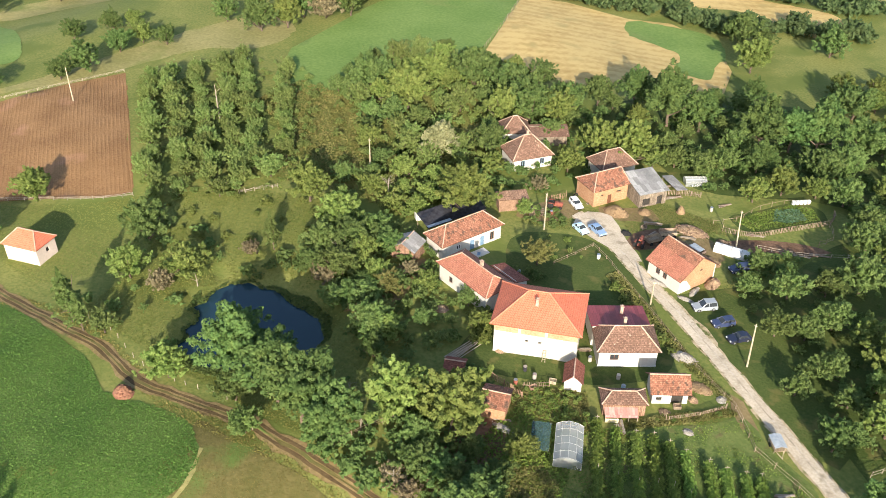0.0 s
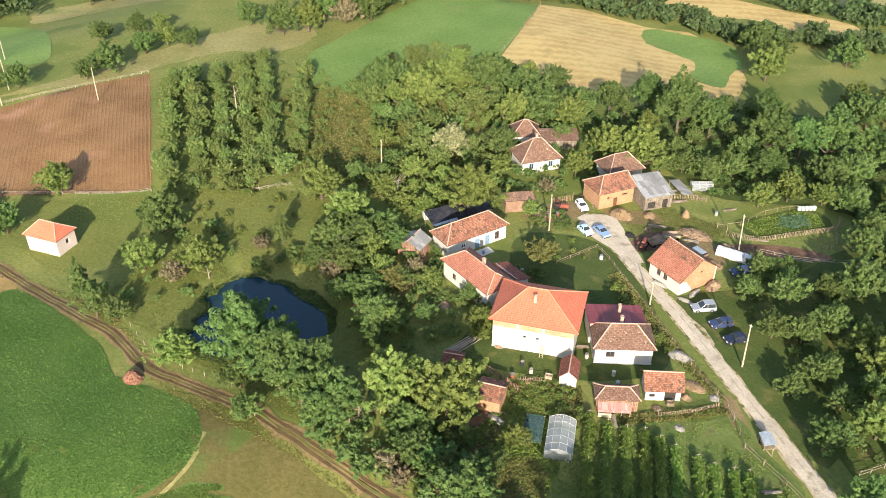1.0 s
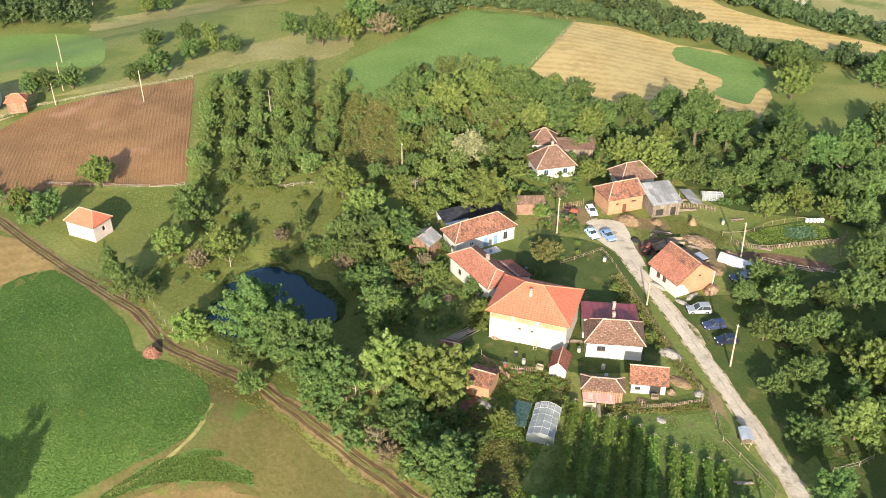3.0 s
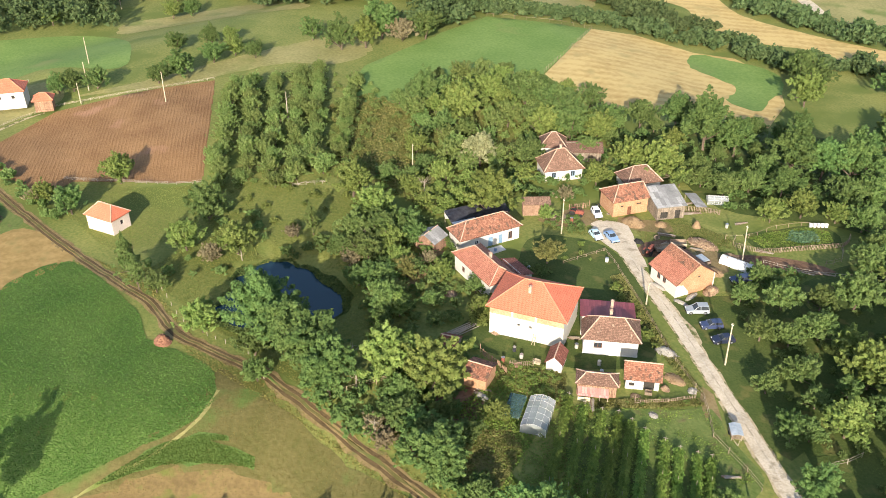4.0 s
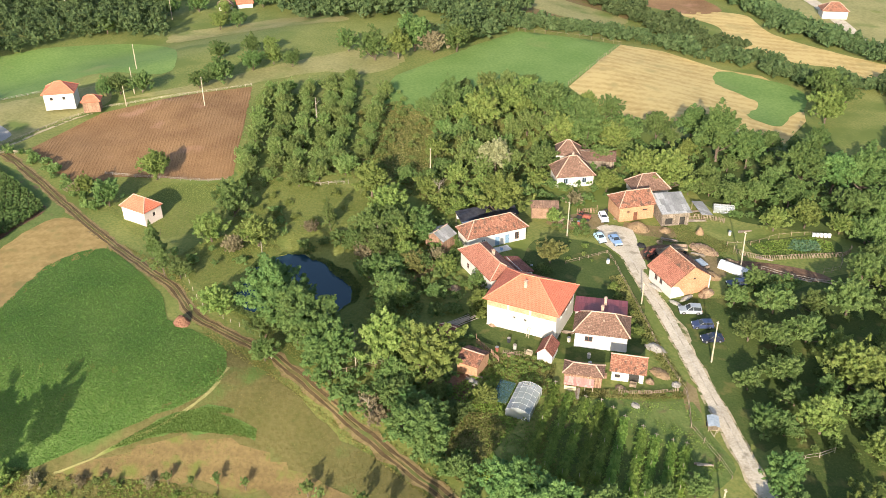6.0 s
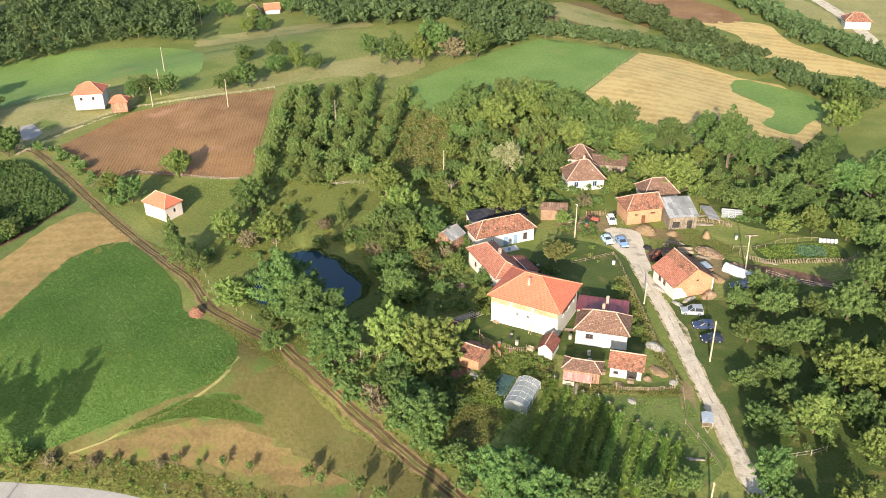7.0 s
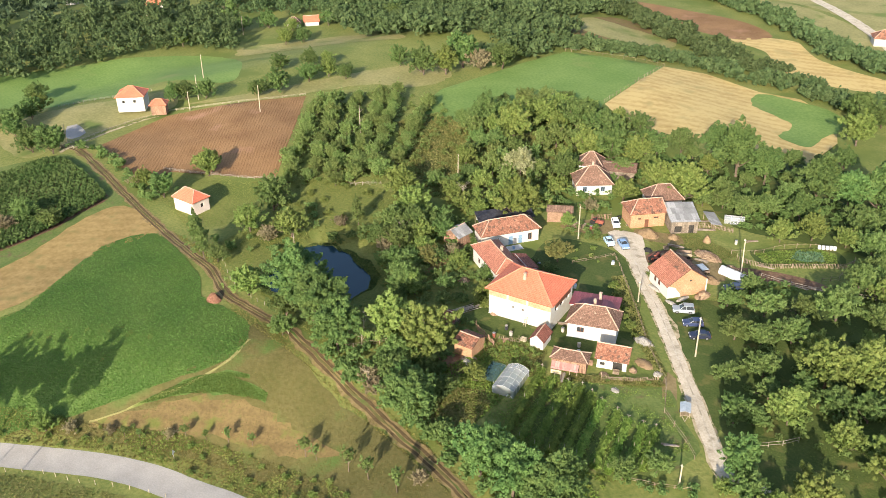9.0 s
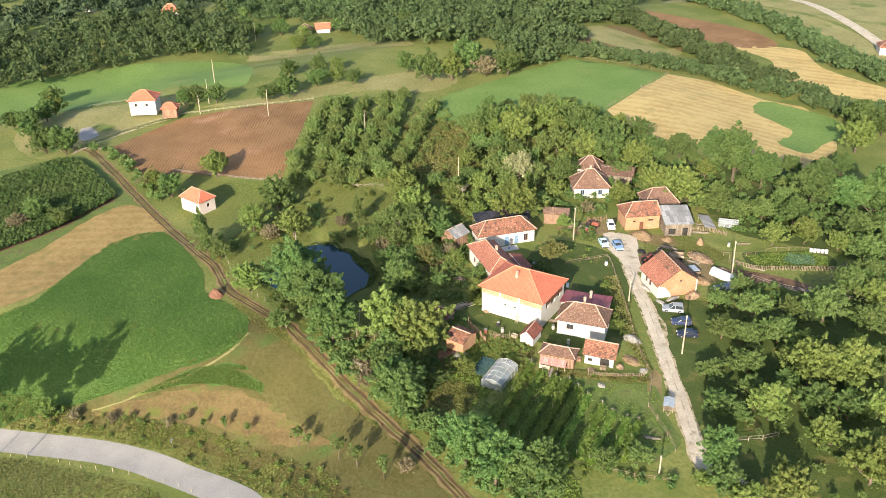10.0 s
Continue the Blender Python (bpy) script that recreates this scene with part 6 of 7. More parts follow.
def polytunnel(label, x, y, turn, length, width, high):
    ob = thing("polytunnel", x, y, ground_at(x, y), turn, label, "greenhouse")
    prof = [(-width / 2, 0), (-width / 2, high * 0.66), (-width / 2 * 0.55, high * 0.88), (0, high), (width / 2 * 0.55, high * 0.88), (width / 2, high * 0.66), (width / 2, 0)]
    nseg = max(2, int(length / 1.3))
    verts = [(length * (i / nseg - 0.5), py, pz + 0.03 * noise.noise((i * 1.7, k, 2))) for i in range(nseg + 1) for k, (py, pz) in enumerate(prof)]
    faces = [(i * 7 + k, i * 7 + k + 1, (i + 1) * 7 + k + 1, (i + 1) * 7 + k) for i in range(nseg) for k in range(6)] + [tuple(range(7)), tuple(range(nseg * 7 + 6, nseg * 7 - 1, -1))]
    mesh_object("film", verts, faces, FILM, ob)
    for i in range(nseg + 1):
        px = length * (i / nseg - 0.5)
        part("hoop", tube([(px, py * 1.01, pz * 1.01) for py, pz in prof], [0.022] * 7, 5), PLASTER_GREY, ob)
    for a, b in ((prof[1], prof[5]), ((0, 0), prof[3]), (prof[1], (0, 0)), (prof[5], (0, 0))):
        part("brace", tube([(length / 2 + 0.02, a[0], a[1]), (length / 2 + 0.02, b[0], b[1])], [0.04, 0.04], 5), POLE_WOOD, ob)
    for py, pz in (prof[1], prof[2], prof[3], prof[4], prof[5]):
        part("purlin", tube([(-length / 2, py, pz * 1.012), (length / 2, py, pz * 1.012)], [0.022, 0.022], 5), PLASTER_GREY, ob)
    return ob


polytunnel("pale plastic polytunnel with white hoops beside the vines", -34.3, 74.6, 117, 6.6, 3.7, 2.1)
polytunnel("small grey plastic-covered hotbed tunnel", -49.8, 151.6, 38, 4.2, 2.2, 1.5)
net = thing("shade_net", -38.6, 74.0, ground_at(-38.6, 74), 117, "blue-green netting hung beside the polytunnel", "net")
NET = material("blue_green_net", (0.05, 0.11, 0.11), (0.09, 0.16, 0.16), 2, 0.5, 0.8, 0.3)
NET.node_tree.nodes["Principled BSDF"].inputs["Alpha"].default_value = 0.45
part("net", box(-2.6, 2.6, -1.6, 1.0, 0.55, 0.6), NET, net)
for sx in (-2.5, 2.5):
    for sy in (-1.5, 0.9):
        part("stake", tube([(sx, sy, 0), (sx, sy, 0.7)], [0.04, 0.03], 5), POLE_WOOD, net)

# ---- loose things ----
BRUSH = material("dry_brush", (0.16, 0.075, 0.05), (0.28, 0.14, 0.09), 3, 0.7, 0.95, 0.6, island=0.3)
def heap(name, label, x, y, rx, ry, high, mat, chunk, count, seed, category):
    """A mound of many loose pieces."""
    r = np.random.RandomState(seed)
    ob = thing(name, x, y, ground_at(x, y), 0, label, category)
    u = r.rand(count) ** 0.5
    a = r.rand(count) * 6.283
    c = np.stack([u * np.cos(a) * rx, u * np.sin(a) * ry, (1 - u ** 1.6) * high * (0.75 + 0.3 * r.rand(count))], 1)
    n = c / np.array([rx * rx, ry * ry, high]) + np.array([0, 0, 0.5]) + r.normal(size=(count, 3)) * 0.3
    v, f = leaf_cards(c, n, chunk * (0.6 + 0.8 * r.rand(count)), seed, 0.5)
    tagged(fast_mesh("debris", v, f, mat, ob), kind="stuff")
    verts, faces = [(0, 0, high * 0.95)], []
    for ring in range(1, 5):
        for k in range(16):
            q = ring / 4
            verts.append((q * rx * math.cos(k * math.tau / 16), q * ry * math.sin(k * math.tau / 16), (1 - q ** 1.6) * high * (0.9 + 0.12 * math.sin(k * 2.3 + seed)) - (0.15 if ring == 4 else 0)))
    for k in range(16):
        faces.append((0, 1 + k, 1 + (k + 1) % 16))
        for ring in range(3):
            p = 1 + ring * 16
            faces.append((p + k, p + 16 + k, p + 16 + (k + 1) % 16, p + (k + 1) % 16))
    mesh_object("mound", verts, faces, mat, ob, smooth=True)
    return ob


heap("hay_heap", "brown heap of old hay before the barn", -57.2, 132.0, 2.6, 1.9, 1.5, HAY, 0.35, 500, 1, "hay")
heap("hay_heap", "small round heap of pale hay", -52.8, 135.2, 1.3, 1.2, 0.9, HAY, 0.3, 260, 2, "hay")
heap("haycock", "small pointed haycock on the grass", -47.4, 139.6, 0.9, 0.9, 1.6, HAY, 0.25, 200, 3, "hay")
heap("log_pile", "heap of split firewood behind the roadside house", -43.0, 134.6, 3.3, 1.8, 1.1, WOODPILE, 0.5, 420, 4, "firewood")
heap("rubble_heap", "grey heap of rubble and earth by the road", -29.6, 101.2, 2.2, 1.3, 0.8, RUBBLE, 0.35, 300, 5, "rubble")
heap("hay_heap", "scattered dry straw beside the tool shed", -25.0, 96.4, 2.0, 1.3, 0.4, HAY, 0.3, 260, 6, "hay")
heap("log_pile", "firewood stacked against the roadside house", -33.6, 121.6, 1.2, 2.0, 1.1, WOODPILE, 0.4, 260, 7, "firewood")
heap("rubble_heap", "pale stones lying along the white wall", -35.4, 114.9, 1.6, 0.6, 0.4, RUBBLE, 0.3, 140, 8, "rubble")
heap("rubble_heap", "bricks and rubble near the small shed", -43.6, 72.6, 1.8, 0.8, 0.4, RUBBLE, 0.3, 160, 9, "rubble")
heap("dry_bush_heap", "rust-brown heap of cut branches beside the track", -92.4, 46.4, 1.8, 1.5, 1.6, BRUSH, 0.3, 360, 10, "brushwood")

crib = thing("plank_pile", -57.1, 82.2, ground_at(-57.1, 82.2), 78, "long grey poles stacked slantwise beside the little shed", "timber")
for i in range(9):
    part("pole", tube([(-2.8 + rng.uniform(-0.3, 0.3), -0.9 + i * 0.22, 0.1), (2.6 + rng.uniform(-0.5, 0.5), -0.7 + i * 0.2 + rng.uniform(-0.3, 0.3), 0.3 + 0.1 * (i % 3))], [0.08, 0.06], 6), DEADWOOD, crib)

bale = thing("wrapped_stack", -34.5, 132.2, ground_at(-34.5, 132.2), 6, "long rounded stack wrapped in white plastic sheet", "stack")
prof = [(math.cos(a * math.pi / 9) * 1.15, math.sin(a * math.pi / 9) * 1.5) for a in range(10)]
verts = [(-3.0 + 0.6 * i, p * (0.96 + 0.06 * noise.noise((i, k, 1))), q * (0.96 + 0.06 * noise.noise((i, k, 4)))) for i in range(11) for k, (p, q) in enumerate(prof)]
faces = [(i * 10 + k, i * 10 + k + 1, i * 10 + k + 11, i * 10 + k + 10) for i in range(10) for k in range(9)] + [tuple(range(9, -1, -1)), tuple(range(100, 110))]
mesh_object("cover", verts, faces, WRAP_WHITE, bale, smooth=False)
for i in (2, 5, 8):
    part("strap", tube([(-3.0 + 0.6 * i, p * 1.02, q * 1.02) for p, q in prof], [0.03] * 10, 4), PLANK, bale)
tarp = thing("tarpaulin", -79.6, 110.2, ground_at(-79.6, 110.2), 70, "black tarpaulin sheds behind the long house", "tarpaulin")
gridv = [(-6.5 + i * 1.0, -1.6 + j * 0.8, 1.9 + 0.25 * j + 0.25 * noise.noise((i * 0.6, j * 0.8, 3))) for i in range(14) for j in range(6)]
gridf = [(i * 6 + j, (i + 1) * 6 + j, (i + 1) * 6 + j + 1, i * 6 + j + 1) for i in range(13) for j in range(5)]
mesh_object("sheet", gridv, gridf, TARP_BLACK, tarp)
for px in (-6.3, -2, 2.2, 6.3):
    for py, ph in ((-1.4, 1.8), (2.2, 2.7)):
        part("prop", tube([(px, py, 0), (px, py, ph)], [0.07, 0.06], 5), PLANK, tarp)
part("blue_strip", box(-6.4, -1.4, -1.75, -1.0, 2.12, 2.16), TARP_BLUE, tarp, "faded blue corrugated sheet")
tank = thing("water_tank", -85.4, 108.0, ground_at(-85.4, 108.0), 55, "white box tank behind the long house", "tank")
part("tank", box(-1.1, 1.1, -0.7, 0.7, 0.0, 1.3, bevel=0.06), WRAP_WHITE, tank)
part("lid", box(-1.15, 1.15, -0.75, 0.75, 1.3, 1.36), FRAME_WHITE, tank)

stall = thing("hay_trailer", -12.3, 91.9, ground_at(-12.3, 91.9), -50, "small wooden trailer under a pale blue plastic cover", "trailer")
for sx in (-1.0, 1.0):
    for sy in (-0.7, 0.7):
        part("leg", tube([(sx, sy, 0), (sx, sy, 1.25)], [0.06, 0.05], 5), POLE_WOOD, stall)
for sy in (-0.75, 0.75):
    part("side_rail", box(-1.2, 1.2, sy - 0.03, sy + 0.03, 0.55, 0.75), PLANK, stall)
part("bed", box(-1.15, 1.15, -0.7, 0.7, 0.45, 0.53), PLANK, stall)
sheet("cover", [((-1.25, -0.85, 1.25), (1.25, -0.85, 1.25), (1.25, 0, 1.5), (-1.25, 0, 1.5)), ((1.25, 0.85, 1.25), (-1.25, 0.85, 1.25), (-1.25, 0, 1.5), (1.25, 0, 1.5))], TARP_BLUE, stall, 0.04)
part("drawbar", tube([(1.1, 0.5, 0.45), (2.2, 0.0, 0.2)], [0.05, 0.04], 5), POLE_WOOD, stall)
part("drawbar", tube([(1.1, -0.5, 0.45), (2.2, 0.0, 0.2)], [0.05, 0.04], 5), POLE_WOOD, stall)
for sy in (-0.85, 0.75):
    part("wheel", tube([(-0.3, sy, 0.3), (-0.3, sy + 0.12, 0.3)], [0.3, 0.3], 12), TYRE, stall)


def tractor(x, y, turn, label):
    ob = thing("tractor", x, y, ground_at(x, y), turn, label, "tractor")
    part("engine_hood", box(0.1, 1.7, -0.35, 0.35, 0.7, 1.25, bevel=0.08), RUST, ob)
    part("seat", box(-0.75, -0.3, -0.25, 0.25, 1.0, 1.15, bevel=0.04), TYRE, ob)
    part("frame", box(-0.9, 1.6, -0.25, 0.25, 0.45, 0.7), RUST, ob)
    part("exhaust", tube([(1.0, 0.2, 1.25), (1.0, 0.2, 1.9)], [0.04, 0.04], 6), TYRE, ob)
    part("steering_wheel", tube([(-0.1, 0, 1.45), (-0.06, 0, 1.48)], [0.2, 0.2], 10), TYRE, ob)
    for s in (-1, 1):
        part("rear_wheel", tube([(-0.6, s * 0.55, 0.6), (-0.6, s * 0.85, 0.6)], [0.6, 0.6], 16), TYRE, ob)
        part("front_wheel", tube([(1.3, s * 0.5, 0.34), (1.3, s * 0.68, 0.34)], [0.34, 0.34], 14), TYRE, ob)
        part("fender", box(-1.1, -0.1, s * 0.7 - 0.15, s * 0.7 + 0.15, 1.2, 1.26), RUST, ob)
    return ob


tractor(-67.6, 126.6, 20, "old red tractor parked beside farm clutter")
tractor(-48.6, 124.6, 100, "red two-axle tractor beside the cart")
for i, (x, y, turn) in enumerate(((-47.2, 127.2, 60), (-46.0, 130.6, 40), (-39.6, 128.6, -20))):
    cart = thing("farm_cart", x, y, ground_at(x, y), turn, "old wooden farm cart with side boards", "cart", "farm carts")
    part("bed", box(-1.5, 1.5, -0.8, 0.8, 0.6, 0.7), PLANK, cart)
    for s in (-1, 1):
        part("side_board", box(-1.5, 1.5, s * 0.82 - 0.03, s * 0.82 + 0.03, 0.6, 1.2), PLANK, cart)
        part("end_board", box(s * 1.5 - 0.03, s * 1.5 + 0.03, -0.8, 0.8, 0.6, 1.1), PLANK, cart)
        for px in (-1.0, 1.0):
            part("wheel", tube([(px, s * 0.9, 0.35), (px, s * 1.0, 0.35)], [0.35, 0.35], 12), TYRE, cart)
    part("drawbar", tube([(1.5, 0, 0.55), (3.0, 0, 0.3)], [0.06, 0.05], 5), PLANK, cart)
part("cover", box(-1.2, 1.2, -0.7, 0.7, 1.15, 1.25), TARP_BLUE, cart, "pale grey sheet cover")

for i in range(5):
    hive = thing("beehive", -31.4 + i * 0.56, 156.0 + i * 0.52, ground_at(-30, 157), 43, "white painted wooden beehive", "beehive", "beehives")
    part("hive_body", box(-0.26, 0.26, -0.26, 0.26, 0.15, 0.75), FRAME_WHITE, hive)
    part("roof", box(-0.3, 0.3, -0.3, 0.3, 0.75, 0.85), FRAME_WHITE, hive)
    part("stand", box(-0.22, 0.22, -0.22, 0.22, 0.0, 0.15), PLANK, hive)

for x, y in ((-66.1, 132.2), (-65.1, 130.9)):
    tyre = thing("old_tractor_tyre", x, y, ground_at(x, y), 62, "black tractor tyre leaning on the barn wall", "tyre", "old tyres")
    bm = bmesh.new()
    for k in range(14):
        a0, a1 = k * math.tau / 14, (k + 1) * math.tau / 14
        add_tube(bm, [(0.42 * math.cos(a0), 0, 0.55 + 0.42 * math.sin(a0)), (0.42 * math.cos(a1), 0, 0.55 + 0.42 * math.sin(a1))], [0.14, 0.14], 6)
    part("tyre", bm, TYRE, tyre)

sign = thing("road_sign", -58.9, 25.0, ground_at(-58.9, 25.0), -50, "small triangular warning sign seen from behind", "road sign")
part("post", tube([(0, 0, 0), (0, 0, 2.4)], [0.04, 0.04], 6), SHEET_RIM, sign)
sheet("plate", [((-0.45, 0.05, 1.7), (0.45, 0.05, 1.7), (0, 0.06, 2.45))], FRAME_WHITE, sign, 0.03)

snag = thing("dead_tree", -147.1, 112.9, ground_at(-147.1, 112.9), 0, "bare bleached dead trunk standing in the plantation", "tree")
part("trunk", tube([(0, 0, -0.3), (-0.4, 0.2, 3.5), (-0.9, 0.6, 8.0)], [0.2, 0.15, 0.06], 7), DEADWOOD, snag)
for z, dx, dy in ((3.5, 0.9, 0.4), (5.0, -1.0, 0.8), (6.2, 0.5, 0.9)):
    part("branch", tube([(-0.5, 0.3, z), (-0.5 + dx, 0.3 + dy, z + 1.0)], [0.06, 0.02], 5), DEADWOOD, snag)
for x, y, hgt, seed in ((-63.5, 63.8, 5.0, 1), (-58.6, 60.5, 4.0, 2), (-49.0, 56.0, 4.5, 3), (-88.5, 88.0, 6.0, 4), (-71.2, 52.3, 3.0, 5), (-95.0, 110.0, 6.0, 6), (-104.0, 70.0, 3.0, 7)):
    r = random.Random(seed)
    dead = thing("dead_tree", x, y, ground_at(x, y), r.uniform(0, 360), "leafless grey tree with forked bare branches", "tree", "bare trees")
    part("trunk", tube([(0, 0, -0.2), (0.1, 0.05, hgt * 0.4), (0.2, 0.2, hgt * 0.75)], [0.10, 0.075, 0.03], 6), DEADWOOD, dead)
    for k in range(9):
        z = hgt * r.uniform(0.3, 0.72)
        a = r.uniform(0, 6.28)
        e = Vector((math.cos(a), math.sin(a), 0)) * hgt * r.uniform(0.2, 0.35)
        mid = Vector((0.12, 0.1, z)) + e * 0.5 + Vector((0, 0, hgt * 0.10))
        part("branch", tube([(0.1, 0.08, z), mid, Vector((0.1, 0.1, z)) + e + Vector((0, 0, hgt * r.uniform(0.15, 0.35)))], [0.04, 0.025, 0.01], 5), DEADWOOD, dead)

# ---- vines ----
VINE_ROWS = [(-33.6, 81.0, 18), (-30.8, 81.2, 17), (-28.2, 81.9, 17), (-26.1, 83.0, 17), (-23.8, 83.0, 15), (-21.4, 82.8, 14), (-18.3, 83.1, 13.5), (-16.0, 83.2, 12.5), (-13.7, 84.0, 12), (-12.0, 84.9, 9.5)]
for k, (sx, sy, length) in enumerate(VINE_ROWS):
    row = thing("vine_row", sx, sy, ground_at(sx, sy), -60.5, "leafy green vine row on white stakes", "vines", "vine rows")
    r = np.random.RandomState(50 + k)
    n = int(330 * length)
    c = np.stack([r.rand(n) * length, r.normal(size=n) * 0.3, 0.1 + 1.25 * r.rand(n) ** 0.8], 1)
    c[:, 1] *= 0.7 + 0.5 * np.sin(c[:, 0] * 2.3 + k) ** 2
    nn = np.stack([r.normal(size=n) * 0.4, np.sign(c[:, 1]) * 0.7 + r.normal(size=n) * 0.3, 0.6 + 0.5 * r.rand(n)], 1)
    v, f = leaf_cards(c, nn, 0.2 + 0.16 * r.rand(n), 70 + k, 0.8)
    fast_mesh("foliage", v, f, VINE_LEAF, row)
    for i in range(3):
        px = 0.3 + i * (length - 0.6) / 2
        post = part("stake", tube([(px, 0, 0), (px, 0, 2.1)], [0.035, 0.03], 5), DEADWOOD, row)
        if i == 0:
            part("crosspiece", box(px - 0.02, px + 0.02, -0.32, 0.32, 1.78, 1.83), DEADWOOD, post)

# ---- ground cover ----
def cover(name, ring, count, size, mat, label, category, seed, upright=0.6, low=0.1, keep=None):
    """Small plants on the ground inside an outline, as one object."""
    r = np.random.RandomState(seed)
    x0, x1 = min(p[0] for p in ring), max(p[0] for p in ring)
    y0, y1 = min(p[1] for p in ring), max(p[1] for p in ring)
    pts = []
    while len(pts) < count:
        x, y = x0 + (x1 - x0) * r.rand(), y0 + (y1 - y0) * r.rand()
        if inside(x, y, ring) and (keep is None or keep(x, y)):
            pts.append((x, y, ground_at(x, y) + low + 0.35 * size * r.rand()))
    c = np.array(pts)
    n = r.normal(size=(count, 3)) * 0.6 + np.array([0, 0, upright])
    v, f = leaf_cards(c, n, size * (0.5 + r.rand(count)), seed, 0.55)
    return tagged(fast_mesh(name, v, f, mat), label, category, kind="stuff")


cover("clover_plants", CLOVER_FIELD, 70000, 0.24, CROP_LEAF, "dense leafy green clover plants", "crop", 61, 2.4, 0.1)
cover("clover_plants", CRESCENT, 6000, 0.22, CROP_LEAF, "dense leafy green clover strip", "crop", 62, 2.0, 0.1)


def corn_keep(x, y):
    return ((x * 0.35 + y * 0.94) % 1.6) < 1.15


cover("crop_plants", CORN, 30000, 0.75, CORN_LEAF, "tall dark green crop in rows", "crop", 63, 0.4, 0.9, corn_keep)
cover("vegetables", [(-38.5, 143.2), (-34.0, 141.7), (-29.8, 147.0), (-25.3, 153.5), (-28.1, 157.0), (-31.9, 155.2), (-35.5, 149.0)], 4200, 0.28, VINE_LEAF, "low green vegetable plants", "vegetables", 64, 1.4, 0.04)
POND_MEADOW = [(-150, 56), (-128, 51), (-112, 54), (-80, 55), (-60, 55), (-62, 75), (-74, 90), (-84, 98), (-100, 104), (-118, 96), (-140, 78)]


def dry_land(x, y):
    return ground_at(x, y) > WATER_Z + 0.12


cover("meadow_grass", POND_MEADOW, 44000, 0.22, BLADE, "rough yellow-green meadow grass", "grass", 65, 2.2, 0.02, lambda x, y: ground_at(x, y) > WATER_Z + 0.1)
cover("meadow_grass", [(-79, 52), (-78, 42), (-72, 33), (-76, 17), (-60, 24), (-45, 33), (-30, 38), (-10, 42), (-8, 52), (-30, 53), (-60, 51)], 24000, 0.15, BLADE_DRY, "sun-dried meadow grass on the slope", "grass", 66, 3.6, 0.05)
cover("wood_grass", WOOD, 26000, 0.32, HERB, "tall yellowish weeds on the wood's floor", "grass", 67, 1.2, 0.1)
cover("garden_grass", [(-33, 80), (-27, 86), (-22, 91), (-17, 94), (-6, 86), (-5, 78), (-9, 71), (-18, 66), (-28, 66), (-31, 74)], 15000, 0.15, BLADE, "short bright green grass between the vine rows", "grass", 71, 2.2, 0.0)
cover("garden_weeds", [(-45, 66), (-36, 60), (-20, 58), (-4, 66), (-8, 69), (-20, 63), (-30, 64), (-33, 74), (-38, 82), (-44, 84)], 9000, 0.34, VINE_LEAF, "rank green garden weeds", "grass", 68, 0.6, 0.12)
cover("orchard_grass", [(-36, 113), (-24, 104), (-4, 92), (20, 84), (34, 110), (0, 150), (-18, 150), (-32, 124)], 24000, 0.2, LAWN_BLADE, "rough green orchard grass", "grass", 69, 2.6, 0.0, lambda x, y: 0.57 * (x + 21) + 0.82 * (y - 101) > 7.0)


def undergrowth(name, ring, gap, lo, hi, mat, label, seed, keep=None):
    r = random.Random(seed)
    spots = [(x, y, r.uniform(lo, hi) * 1.3, r.uniform(lo, hi)) for x, y in scatter(ring, gap, 4000, seed, keep or (lambda x, y: True))]
    return joined_crowns(name, spots, mat, label, "bushes", 260, 0.13, seed)


undergrowth("undergrowth", WOOD, 3.2, 0.9, 2.4, LEAF_P, "thick sunlit undergrowth between the trees", 81, lambda x, y: not inside(x, y, GLADE))
undergrowth("undergrowth", [(-62, 53.6), (-40, 55.6), (-20, 55.4), (-2, 60), (-4, 64), (-18, 59.5), (-28, 59.5), (-38, 61), (-46, 70), (-58, 68), (-63, 60)], 2.6, 1.4, 3.4, LEAF_D, "tangled bushes below the gardens", 82)
undergrowth("undergrowth", [(-74, 76), (-64, 72), (-60, 84), (-66, 92), (-72, 93), (-74, 98), (-84, 104), (-96, 102), (-97, 88), (-86, 85.5), (-76, 80)], 3.2, 1.4, 3.2, LEAF_C, "leafy bushes round the pond", 83, dry_land)
undergrowth("undergrowth", [(-126, 62), (-116, 56), (-108, 56), (-102, 62), (-103, 76), (-112, 84), (-122, 78)], 5.0, 1.0, 2.6, LEAF_C, "dark bushes in the meadow beside the pond", 89, dry_land)
undergrowth("undergrowth", [(-122, 94), (-106, 100), (-98, 92), (-104, 82), (-118, 78), (-130, 84)], 4.6, 0.9, 2.0, LEAF_B, "scattered bright bushes in the meadow", 84)
undergrowth("undergrowth", [(-86, 118), (-76, 124), (-72, 132), (-68, 148), (-58, 156), (-46, 150), (-36, 160), (-24, 164), (-14, 154), (-4, 160), (-20, 190), (-40, 196), (-70, 186), (-92, 150)], 2.9, 1.2, 3.2, LEAF_D, "shaded bushes behind the farm buildings", 85)
# Dark green sheet: shade of the bank trees put into the ground colour.
area("orchard_floor", [(-62, 156), (-46, 150), (-24, 162), (-8, 158), (-2, 182), (-40, 212), (-70, 192), (-82, 166)], LAWN, 0.03, "rough bank grass, darkened in colour for tree shade", "lawn", step=3.0)
undergrowth("undergrowth", [(-62, 90), (-56, 84), (-54.8, 87), (-59, 91)], 1.6, 1.4, 2.6, LEAF_B, "leafy bushes against the house", 86)
